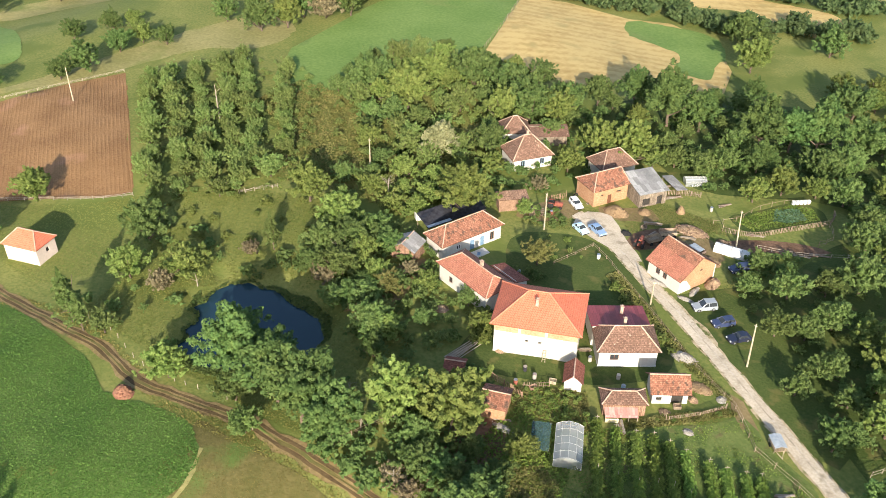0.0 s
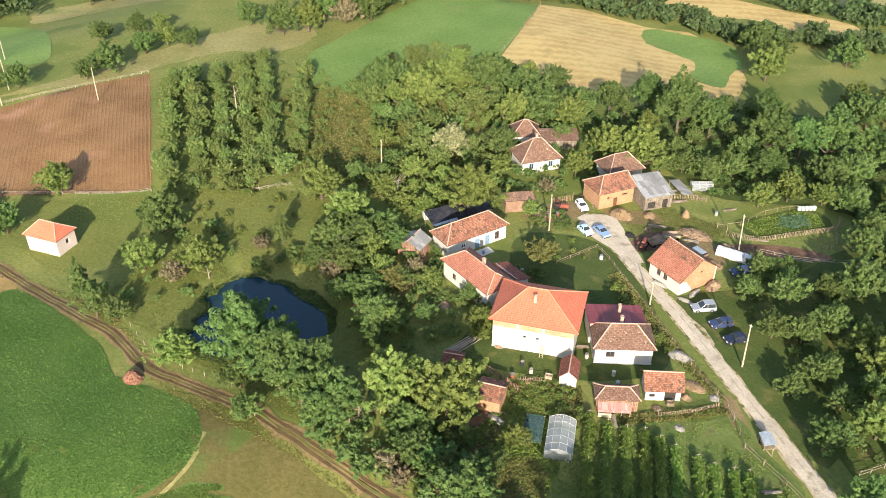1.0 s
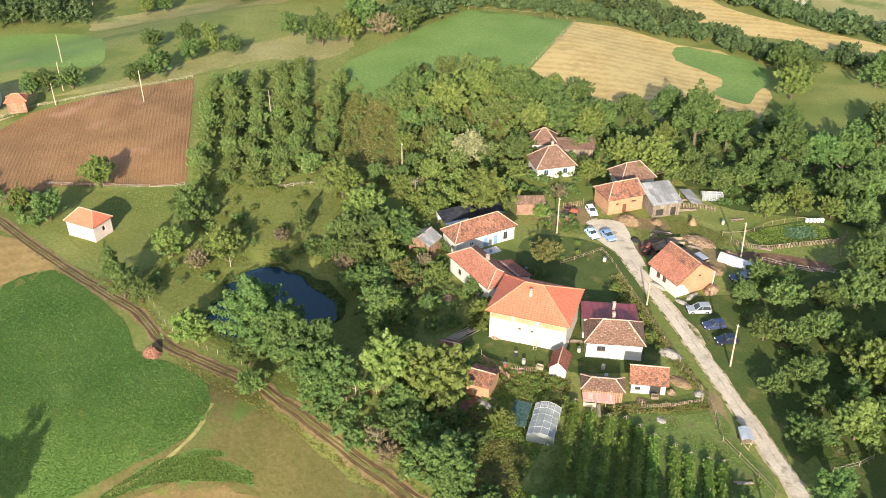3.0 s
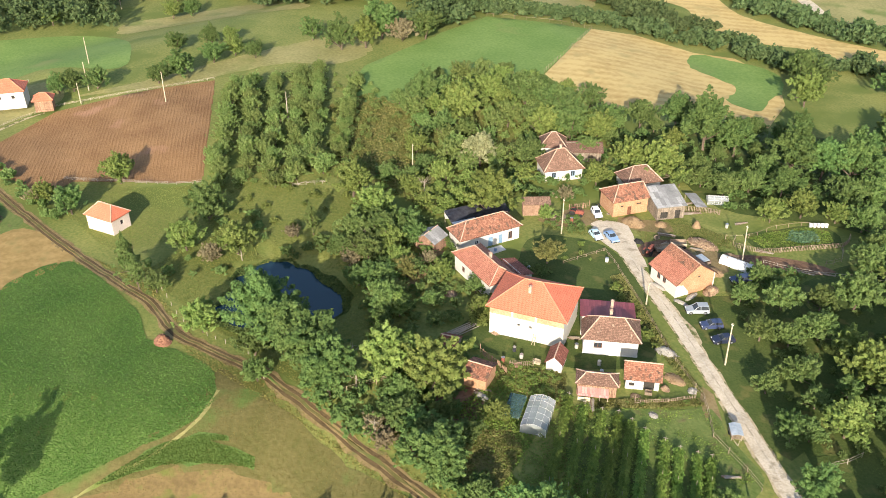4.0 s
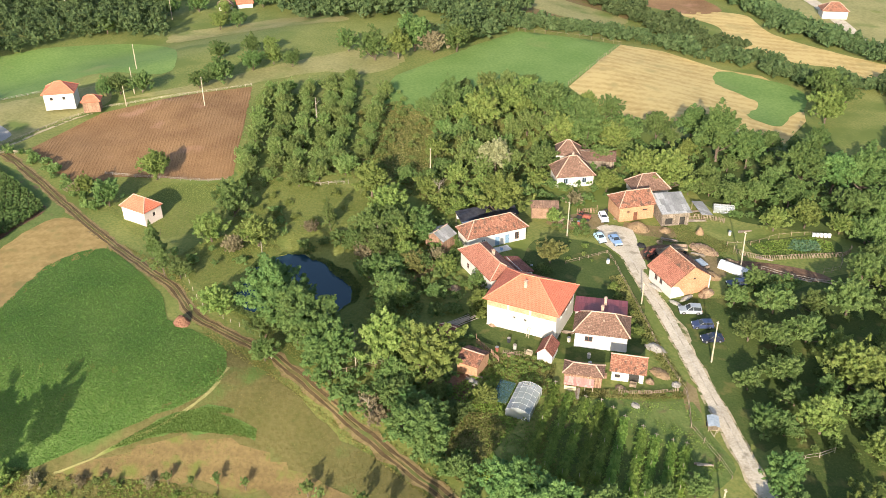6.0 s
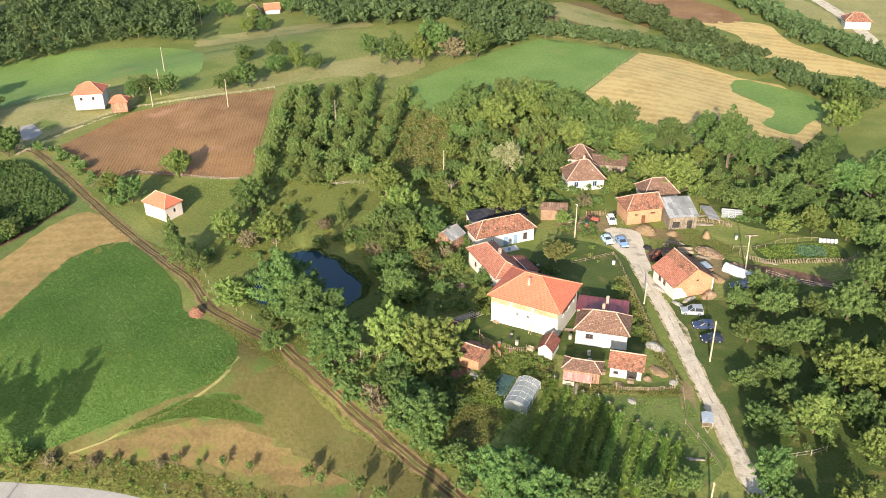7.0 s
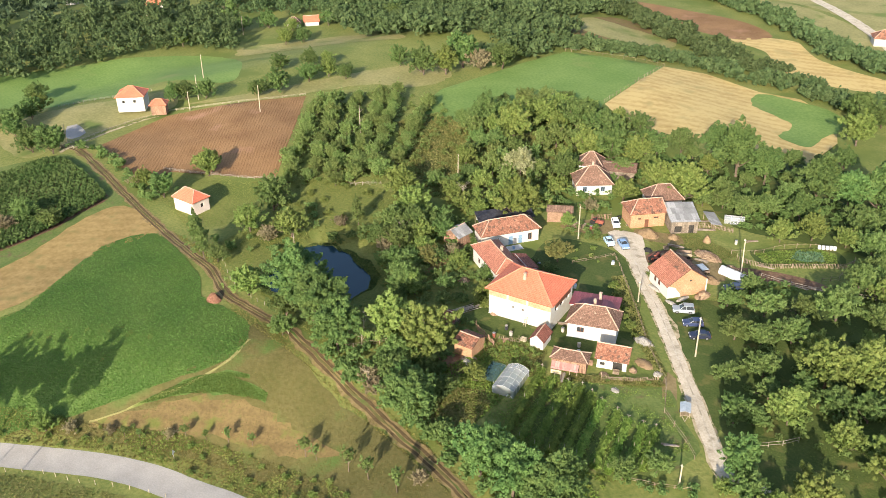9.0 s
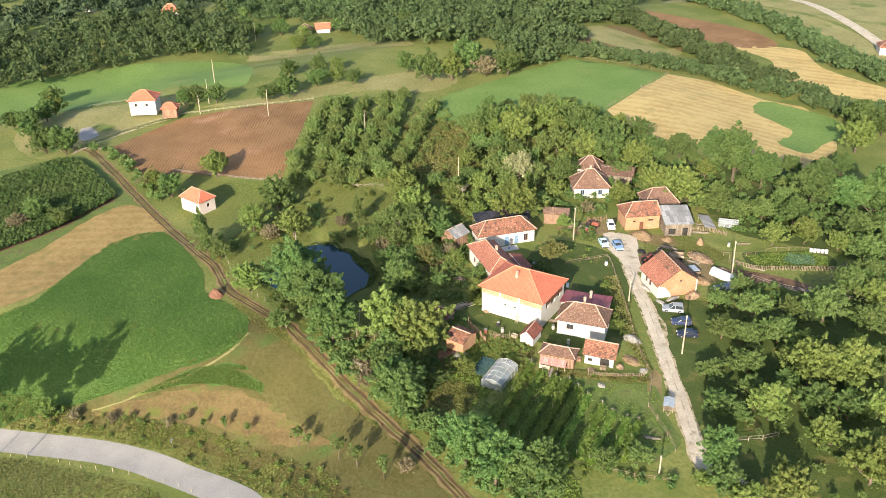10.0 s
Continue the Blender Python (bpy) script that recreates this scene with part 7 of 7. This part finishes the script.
undergrowth("undergrowth", [(-47, 110.8), (-40, 106.8), (-33, 102), (-30.5, 100.8), (-31.5, 99.8), (-37, 103.5), (-43, 107.2)], 1.5, 0.9, 2.1, LEAF_B, "bright bushes along the roadside fence", 87)
undergrowth("undergrowth", [(-62, 103.6), (-60, 106), (-57.5, 105), (-59.5, 102.8)], 1.5, 1.0, 2.0, LEAF_D, "small dark bushes in the yard", 88)
undergrowth("undergrowth", [(-64, 112), (-63, 120), (-55, 117), (-54.6, 114), (-60, 111)], 2.6, 0.5, 1.3, LEAF_B, "low green bushes along the yard fence", 94)

undergrowth("undergrowth", [(-27, 119), (-14, 108), (-5, 99), (14, 92), (22, 106), (2, 140), (-10, 146), (-27, 131)], 3.3, 0.8, 2.2, LEAF_C, "rough bushes and suckers between the fruit trees", 95)
cover("yard_grass", [(-70, 118), (-62, 121), (-56, 131), (-50, 133), (-46, 128), (-38, 132), (-40, 140), (-52, 141), (-60, 131), (-68, 126)], 9000, 0.16, LAWN_BLADE, "trodden rough grass between the farm buildings", "grass", 72, 2.2, 0.0)
cover("verge_grass", [(-48, 115.4), (-38, 108.5), (-28, 101.6), (-20, 96.8), (-21, 95.6), (-30, 100), (-40, 106.6), (-49, 112.6)], 3500, 0.3, HERB, "tall green grass along the roadside fence", "grass", 73, 0.6, 0.12)
cover("lawn_grass", [(-56, 80), (-40, 86), (-30, 98), (-42, 111), (-56, 119), (-66, 113), (-62, 101), (-59, 90)], 16000, 0.14, LAWN_BLADE, "short green yard grass", "grass", 74, 2.4, -0.02)

# ---- clutter of the yards ----
def barrel(x, y, mat, label):
    ob = thing("barrel", x, y, ground_at(x, y), 0, label, "barrel", "yard clutter")
    part("drum", tube([(0, 0, 0), (0, 0, 0.3), (0, 0, 0.6), (0, 0, 0.88)], [0.28, 0.31, 0.31, 0.28], 12), mat, ob)
    part("rim", tube([(0, 0, 0.86), (0, 0, 0.92)], [0.3, 0.3], 12), SHEET_RIM, ob)


def crate(x, y, turn, label, mat):
    ob = thing("crate", x, y, ground_at(x, y), turn, label, "crate", "yard clutter")
    for s in (-1, 1):
        for k in range(3):
            part("slat", box(-0.5, 0.5, s * 0.35 - 0.02, s * 0.35 + 0.02, 0.05 + 0.2 * k, 0.2 + 0.2 * k), mat, ob)
        part("end_board", box(s * 0.5 - 0.03, s * 0.5 + 0.03, -0.32, 0.32, 0.05, 0.62), mat, ob)
    part("base", box(-0.46, 0.46, -0.32, 0.32, 0.03, 0.07), mat, ob)


def boards(x, y, turn, count, length, label):
    ob = thing("board_stack", x, y, ground_at(x, y) + 0.02, turn, label, "boards", "yard clutter")
    r = random.Random(int(x * 10))
    for k in range(count):
        part("board", box(-length / 2 + r.uniform(-0.3, 0.2), length / 2 + r.uniform(-0.2, 0.3), -0.14, 0.14, 0.06 * k, 0.06 * k + 0.045, pose(0, r.uniform(-0.25, 0.25), 0, 0, 0, r.uniform(-9, 9))), PLANK if k % 2 else DEADWOOD, ob)


for x, y, m, lab in ((-33.8, 89.4, PAINTS["pale"], "pale blue barrel behind the sheds"), (-46.8, 81.0, RUST, "rusty drum by the plank fence"),
                     (-45.2, 83.6, RUBBLE, "grey tin drum in the yard"), (-66.6, 124.0, RUST, "rusty red drum beside the tractor"), (-43.2, 125.6, RUBBLE, "grey drum behind the roadside house"),
                     (-69.8, 104.6, PAINTS["sky"], "blue barrel on the terrace"), (-40.6, 91.9, RUBBLE, "grey barrel beside the big house")):
    barrel(x, y, m, lab)
for x, y, a, lab, m in ((-42.6, 84.4, 20, "pale wooden crate by the outhouse", POLE_WOOD), (-44.2, 81.6, 60, "reddish crate by the picket fence", PLANK_RED), (-67.8, 122.8, 10, "weathered crate in the farm clutter", PLANK),
                        (-69.4, 121.6, 40, "weathered crate beside the corn crib", PLANK), (-26.0, 90.6, 35, "weathered crate before the tool shed", PLANK), (-30.6, 89.0, 35, "reddish hutch between the sheds", PLANK_RED),
                        (-45.4, 129.0, 15, "weathered crate among old carts", PLANK), (-50.6, 130.4, 70, "weathered crate near the hay", PLANK)):
    crate(x, y, a, lab, m)
for x, y, a, c, ln, lab in ((-69.5, 123.6, 30, 7, 3.0, "stack of grey boards beside the tractor"), (-48.6, 128.6, 80, 6, 3.2, "grey boards stacked near the carts"), (-38.6, 126.4, -20, 6, 3.0, "boards lying behind the roadside house"),
                            (-24.6, 139.0, 20, 4, 3.4, "two rows of boards on bare soil"), (-21.8, 141.2, 24, 4, 3.4, "boards lying on bare soil"), (-8.6, 84.4, 40, 5, 2.2, "boards heaped in the garden corner"),
                            (-62.6, 132.6, 62, 4, 2.4, "boards leaning by the barn"), (-51.0, 143.6, 48, 6, 3.6, "broken boards beside the plank barn"), (-44.4, 74.0, 30, 4, 2.0, "boards before the small brick shed")):
    boards(x, y, a, c, ln, lab)

porch = thing("shed_porch", -31.4, 84.1, -0.9, 35.5, "lean-to of faded pink sheets with a cream panel", "shed")
sheet("roof", [((-2.4, -0.9, 1.15), (2.2, -0.9, 1.15), (2.2, 0.5, 1.75), (-2.4, 0.5, 1.75))], PINK_SHEET, porch, 0.05)
for px in (-2.3, -0.6, 0.9, 2.1):
    part("post", tube([(px, -0.8, 0), (px, -0.8, 1.15)], [0.06, 0.05], 5), POLE_WOOD, porch)
part("panel", box(-2.3, -0.5, -0.98, -0.93, 0.25, 0.95), YELLOW, porch, "cream painted board")
terrace = thing("terrace", -70.3, 104.6, ground_at(-70.3, 104.6), 72, "low grey concrete terrace before the long house", "terrace")
part("slab", box(-5.0, 2.2, -1.0, 0.9, -0.1, 0.18, bevel=0.03), PLASTER_GREY, terrace)
part("bench", box(-3.6, -1.8, 0.3, 0.7, 0.55, 0.62), PLANK, terrace)
for px in (-3.5, -1.9):
    part("bench_leg", box(px - 0.04, px + 0.04, 0.35, 0.65, 0.18, 0.55), PLANK, terrace)
canopy = thing("sheet_roof", -52.4, 147.2, ground_at(-52.4, 147.2), 60, "low white sheet roof leaning beside the plank barn", "shed")
sheet("roof", [((-1.2, -2.6, 1.3), (1.4, -2.6, 0.9), (1.4, 2.6, 1.5), (-1.2, 2.6, 1.9))], SHEET_GREY, canopy, 0.06)
for px, py, ph in ((-1.0, -2.4, 1.25), (1.2, -2.4, 0.9), (1.2, 2.4, 1.45), (-1.0, 2.4, 1.8)):
    part("post", tube([(px, py, 0), (px, py, ph)], [0.07, 0.06], 5), PLANK, canopy)

PLANTATION = [(-182, 118), (-176, 130), (-160, 147), (-150, 145), (-114, 108), (-116, 96), (-132, 80)]
undergrowth("undergrowth", PLANTATION, 3.4, 0.8, 2.0, LEAF_P, "leafy undergrowth between the plantation rows", 90)
cover("reeds", [(-102, 80), (-97, 86), (-86, 88), (-77, 86), (-71, 78), (-71, 67), (-77, 59), (-90, 55), (-101, 60), (-103, 70)], 4500, 0.34, LEAF_D, "reeds and sedge on the pond's bank", "reeds", 91, 0.5, 0.15,
      lambda x, y: WATER_Z - 0.06 < ground_at(x, y) < WATER_Z + 0.13)
cover("meadow_grass", [(-164, 60), (-150, 55), (-128, 54), (-122, 62), (-122, 80), (-134, 82), (-150, 70)], 14000, 0.2, BLADE, "green meadow grass round the hut", "grass", 75, 2.2, 0.02)

VERGE_UP = [(-90.5, -4), (-82, 5), (-72, 14.4), (-60, 22.8), (-47, 30), (-37.5, 33), (-24, 34), (-24, 41), (-36, 41), (-48, 37), (-61, 29.5), (-73, 20), (-86, 9.5), (-94, 2)]
VERGE_LOW = [(-84, -6), (-74, 3.5), (-64, 11), (-54, 18), (-45, 22.5), (-36, 24.5), (-30, 20), (-38, 16), (-52, 7), (-66, -4), (-78, -16)]
cover("verge_weeds", VERGE_UP, 8000, 0.27, HERB, "rough yellow-green weeds on the road bank", "weeds", 76, 2.4, 0.06)
cover("verge_weeds", VERGE_LOW, 8000, 0.27, HERB, "rough yellow-green weeds below the road", "weeds", 77, 2.4, 0.05)
cover("verge_weeds", VERGE_UP, 2500, 0.3, BLADE_DRY, "dry brown grass on the road bank", "weeds", 78, 1.0, 0.1)
undergrowth("verge_bushes", VERGE_UP, 2.6, 0.5, 1.3, LEAF_B, "small green bushes on the road bank", 92)
undergrowth("undergrowth", [(-100, 77), (-97, 84), (-88, 87.5), (-80, 86), (-76, 82), (-78, 80.5), (-86, 84.3), (-93, 82.6), (-97.5, 77)], 2.2, 1.2, 2.8, LEAF_D, "dark bushes on the pond's far bank", 93, dry_land)

TRACK_LINE = [p for p in curve_through(TRACK, False, 1.2) if -130 < p.x < -18]
# ---- weeds and bushes about the yards ----
cover("garden_plants", [(-35, 78), (-31, 82), (-27, 86), (-22, 91), (-17, 94), (-6, 86), (-5, 78), (-9, 71), (-18, 63), (-28, 62), (-32, 70)], 4500, 0.22, VINE_LEAF, "patches of leafy green garden plants", "vegetables", 123, 0.9, 0.05, lambda x, y: noise.noise((x * 0.35, y * 0.35, 9.0)) > 0.02)
cover("verge_weeds", VERGE_UP, 5000, 0.3, BLADE, "fresh green grass tufts on the road bank", "weeds", 124, 1.4, 0.1, lambda x, y: noise.noise((x * 0.2, y * 0.2, 4.0)) > 0.05)
cover("track_weeds", [(-128, 51), (-108, 53.4), (-92, 51), (-76, 52.2), (-60, 54.2), (-40, 55.2), (-20, 55.4), (-20, 51.8), (-40, 51.4), (-60, 50.4), (-76, 48.6), (-84, 47.6), (-100, 48.8), (-108, 49.6), (-128, 47.4)], 3000, 0.24, BLADE_DRY, "dry yellow-green weeds beside the farm track", "weeds", 125, 0.9, 0.06, lambda x, y: all((x - p.x) ** 2 + (y - p.y) ** 2 > 1.7 for p in TRACK_LINE))
cover("tall_weeds", [(-40, 66), (-35.5, 70), (-32, 68.5), (-29.5, 62), (-29, 56.5), (-34, 57.5), (-37, 61)], 3600, 0.36, HERB, "rank yellowing weeds below the garden", "weeds", 110, 1.8, 0.2)
undergrowth("bushes", [(-47.5, 80.5), (-44, 81), (-41.4, 83.6), (-37.8, 84.4), (-36, 81), (-34.6, 82), (-33.4, 80), (-36, 77.5), (-41, 78), (-45.5, 77.5)], 1.25, 0.5, 1.3, LEAF_B, "low leafy bushes between the sheds", 111)
undergrowth("bushes", [(-50.5, 72), (-48.8, 77.5), (-50.4, 80.5), (-53, 80), (-58, 76), (-56, 71)], 1.9, 0.8, 1.9, LEAF_D, "dark bushes beside the small shed", 112)
cover("tall_weeds", [(-47, 80), (-41, 84), (-37.5, 85.5), (-35.5, 82.5), (-33.4, 79.5), (-37, 77), (-45, 77)], 2600, 0.3, HERB, "rough weeds between the sheds", "weeds", 113, 0.6, 0.1)
cover("tall_weeds", [(-30.5, 83.6), (-27.2, 87.8), (-24.4, 90.4), (-19.8, 95.2), (-18.6, 94.2), (-23.6, 88.4), (-27.6, 84.6), (-30, 82.4)], 1700, 0.34, HERB, "tall weeds along the wattle fence", "weeds", 114, 0.6, 0.15)
undergrowth("bushes", [(-28, 86.2), (-24.6, 90.0), (-20.2, 94.6), (-19.6, 94.0), (-24.0, 89.0), (-27.4, 85.6)], 1.3, 0.4, 0.9, LEAF_B, "small bushes along the wattle fence", 115)
undergrowth("bushes", [(-70, 124.5), (-66, 126), (-63, 123.4), (-62.4, 120.6), (-66, 119.4), (-70.5, 119.6)], 1.6, 0.7, 1.7, LEAF_C, "straggling bushes among the farm clutter", 116)
cover("tall_weeds", [(-58, 131.5), (-53, 136.5), (-48, 140), (-41, 141), (-37, 137.5), (-42, 135.6), (-48, 132), (-51.5, 127.5), (-54.5, 129.5)], 3400, 0.2, HERB, "yellowish weeds round the hay heaps", "weeds", 118, 1.2, 0.0)
area("bare_yard", [(-45, 131), (-41, 134), (-37, 133.4), (-34.6, 129.5), (-36.0, 126.0), (-40.0, 126.2), (-43.4, 128)], RUT, 0.05, "bare brown soil behind the roadside house", "soil", ragged=0.7, step=1.5)
area("bare_yard", [(-61, 131.5), (-57, 134.8), (-52, 137), (-49.5, 135), (-53, 131), (-57.5, 129.4)], RUT, 0.05, "trodden brown ground round the hay heaps", "soil", ragged=0.8, step=1.5)
area("bare_yard", [(-50.5, 122.4), (-46, 125), (-43.6, 130.6), (-48, 132), (-51.5, 127.5)], SOIL_DARK, 0.055, "dark trodden ground under the farm carts", "soil", ragged=0.7, step=1.5)
area("bare_yard", [(-72, 119.5), (-66, 121.5), (-62.6, 127.4), (-66, 130.5), (-70.6, 127)], RUT, 0.05, "trodden brown ground among the farm clutter", "soil", ragged=0.8, step=1.5)
undergrowth("bushes", [(-33, 128), (-31.5, 133), (-27.5, 137), (-24, 137.4), (-24.5, 132), (-29, 127)], 2.0, 0.9, 2.0, LEAF_D, "dark green bushes beside the trailer", 119)
undergrowth("bushes", [(-77.5, 84.5), (-74.5, 89.5), (-69.5, 93.5), (-66.5, 90), (-67, 84), (-71, 80.5)], 1.7, 0.6, 1.6, LEAF_C, "sparse scrub on the reddish bank", 120)
undergrowth("bushes", [(-24.5, 60), (-20, 60.5), (-12, 66), (-8, 70), (-9.5, 71.5), (-15, 68.4), (-24, 63)], 1.9, 0.5, 1.2, VINE_LEAF, "rank green plants at the garden's foot", 121)
undergrowth("bushes", [(-8.4, 73.6), (-4.6, 76.6), (-0.6, 80.4), (1.0, 79.0), (-3.8, 74.6), (-7.4, 72.0)], 1.5, 0.6, 1.5, LEAF_D, "dark bushes along the garden's foot", 122)

# ---- more clutter of the yards ----
CABBAGE = foliage("cabbage_leaf", (0.06, 0.12, 0.06), (0.12, 0.18, 0.1), 0.2, 0.3)
cover("cabbages", [(-33.4, 151.4), (-29.7, 154.6), (-27.4, 151.6), (-29.4, 148.6), (-32.2, 147.4)], 900, 0.42, CABBAGE, "bluish green cabbages in the fenced plot", "vegetables", 130, 1.0, 0.1)
heap("rubble_heap", "pale stones along the plastered gable", -35.2, 117.7, 0.6, 1.9, 0.4, RUBBLE, 0.35, 160, 131, "rubble")
heap("rubble_heap", "earth and stones along the white front wall", -41.2, 116.4, 2.2, 0.7, 0.5, RUBBLE, 0.35, 200, 132, "rubble")
heap("brush_heap", "heap of brown straw and soil beside the brick gable", -36.6, 127.4, 2.2, 1.5, 0.8, HAY, 0.35, 320, 133, "brushwood")
heap("rubble_heap", "pale rubble dumped in the kitchen garden", -22.8, 87.2, 0.9, 0.7, 0.3, RUBBLE, 0.3, 110, 134, "rubble")
heap("brick_heap", "reddish earth and bricks before the tool shed", -27.0, 88.8, 1.0, 0.8, 0.35, WOODPILE, 0.28, 130, 135, "bricks")
heap("log_pile", "small pile of split logs by the big house", -52.7, 85.6, 0.9, 0.6, 0.45, WOODPILE, 0.3, 110, 136, "firewood")
heap("log_pile", "jumble of sticks beside the tool shed", -24.8, 93.4, 0.8, 0.7, 0.6, WOODPILE, 0.35, 120, 137, "firewood")
heap("rubble_heap", "grey stones by the roadside fence", -21.6, 96.0, 0.8, 0.9, 0.45, RUBBLE, 0.3, 110, 138, "rubble")
heap("scrap_heap", "dark heap of scrap beside the tractor", -52.4, 126.8, 1.1, 0.9, 0.6, TYRE, 0.4, 120, 139, "scrap")
heap("log_pile", "grey and brown poles heaped by the water tank trailer", -36.6, 134.4, 1.8, 1.0, 0.7, WOODPILE, 0.55, 160, 140, "firewood")
heap("brush_heap", "brown heap of earth under the trees", -66.2, 88.6, 1.6, 1.2, 0.5, WOODPILE, 0.3, 200, 141, "brushwood")
for x, y, a, c, ln, lab in ((-30.6, 82.6, -50, 5, 2.6, "grey boards leaning before the low shed"), (-42.4, 93.6, 40, 5, 1.8, "boards stacked between the two houses"), (-43.9, 92.6, 70, 4, 1.6, "planks beside the big house"),
                            (-49.8, 132.6, 30, 7, 3.0, "dark boards piled near the hay"), (-42.6, 132.0, 20, 5, 2.4, "grey boards behind the roadside house"), (-41.6, 147.0, 60, 4, 2.6, "boards beside the vegetable plot"),
                            (-33.2, 140.4, 20, 5, 3.0, "weathered boards at the plot's corner"), (-53.4, 147.4, 60, 6, 3.0, "pale boards heaped by the plank barn"), (-34.4, 87.6, 35, 4, 1.8, "boards lying behind the low shed")):
    boards(x, y, a, c, ln, lab)
for x, y, m, lab in ((-47.2, 84.2, TARP_BLACK, "black plastic barrel on the lawn"), (-50.4, 104.1, PAINTS["white"], "white tub behind the big house"), (-35.4, 91.0, RUBBLE, "grey drum behind the low shed"),
                     (-43.0, 143.6, RUBBLE, "grey barrel behind the hay"), (-52.6, 116.7, PAINTS["white"], "white tub on the lawn by the fence"), (-61.0, 104.0, PAINTS["sky"], "blue barrel beside the lean-to")):
    barrel(x, y, m, lab)
cover("garden_plants", [(-35, 80), (-31, 81.6), (-25, 84), (-21, 83), (-14, 72), (-17, 66), (-26, 63), (-30, 68)], 2500, 0.26, VINE_LEAF, "leafy green weeds between the vine rows", "vegetables", 142, 0.8, 0.1)
cover("glade_grass", GLADE, 6000, 0.45, HERB, "tall yellowish grass in the glade", "grass", 144, 0.7, 0.15)
undergrowth("bushes", GLADE, 2.6, 0.5, 1.5, HERB, "dry yellowish scrub in the glade", 145)
undergrowth("bushes", GLADE, 4.6, 1.2, 2.6, LEAF_P, "young green bushes in the glade", 146)
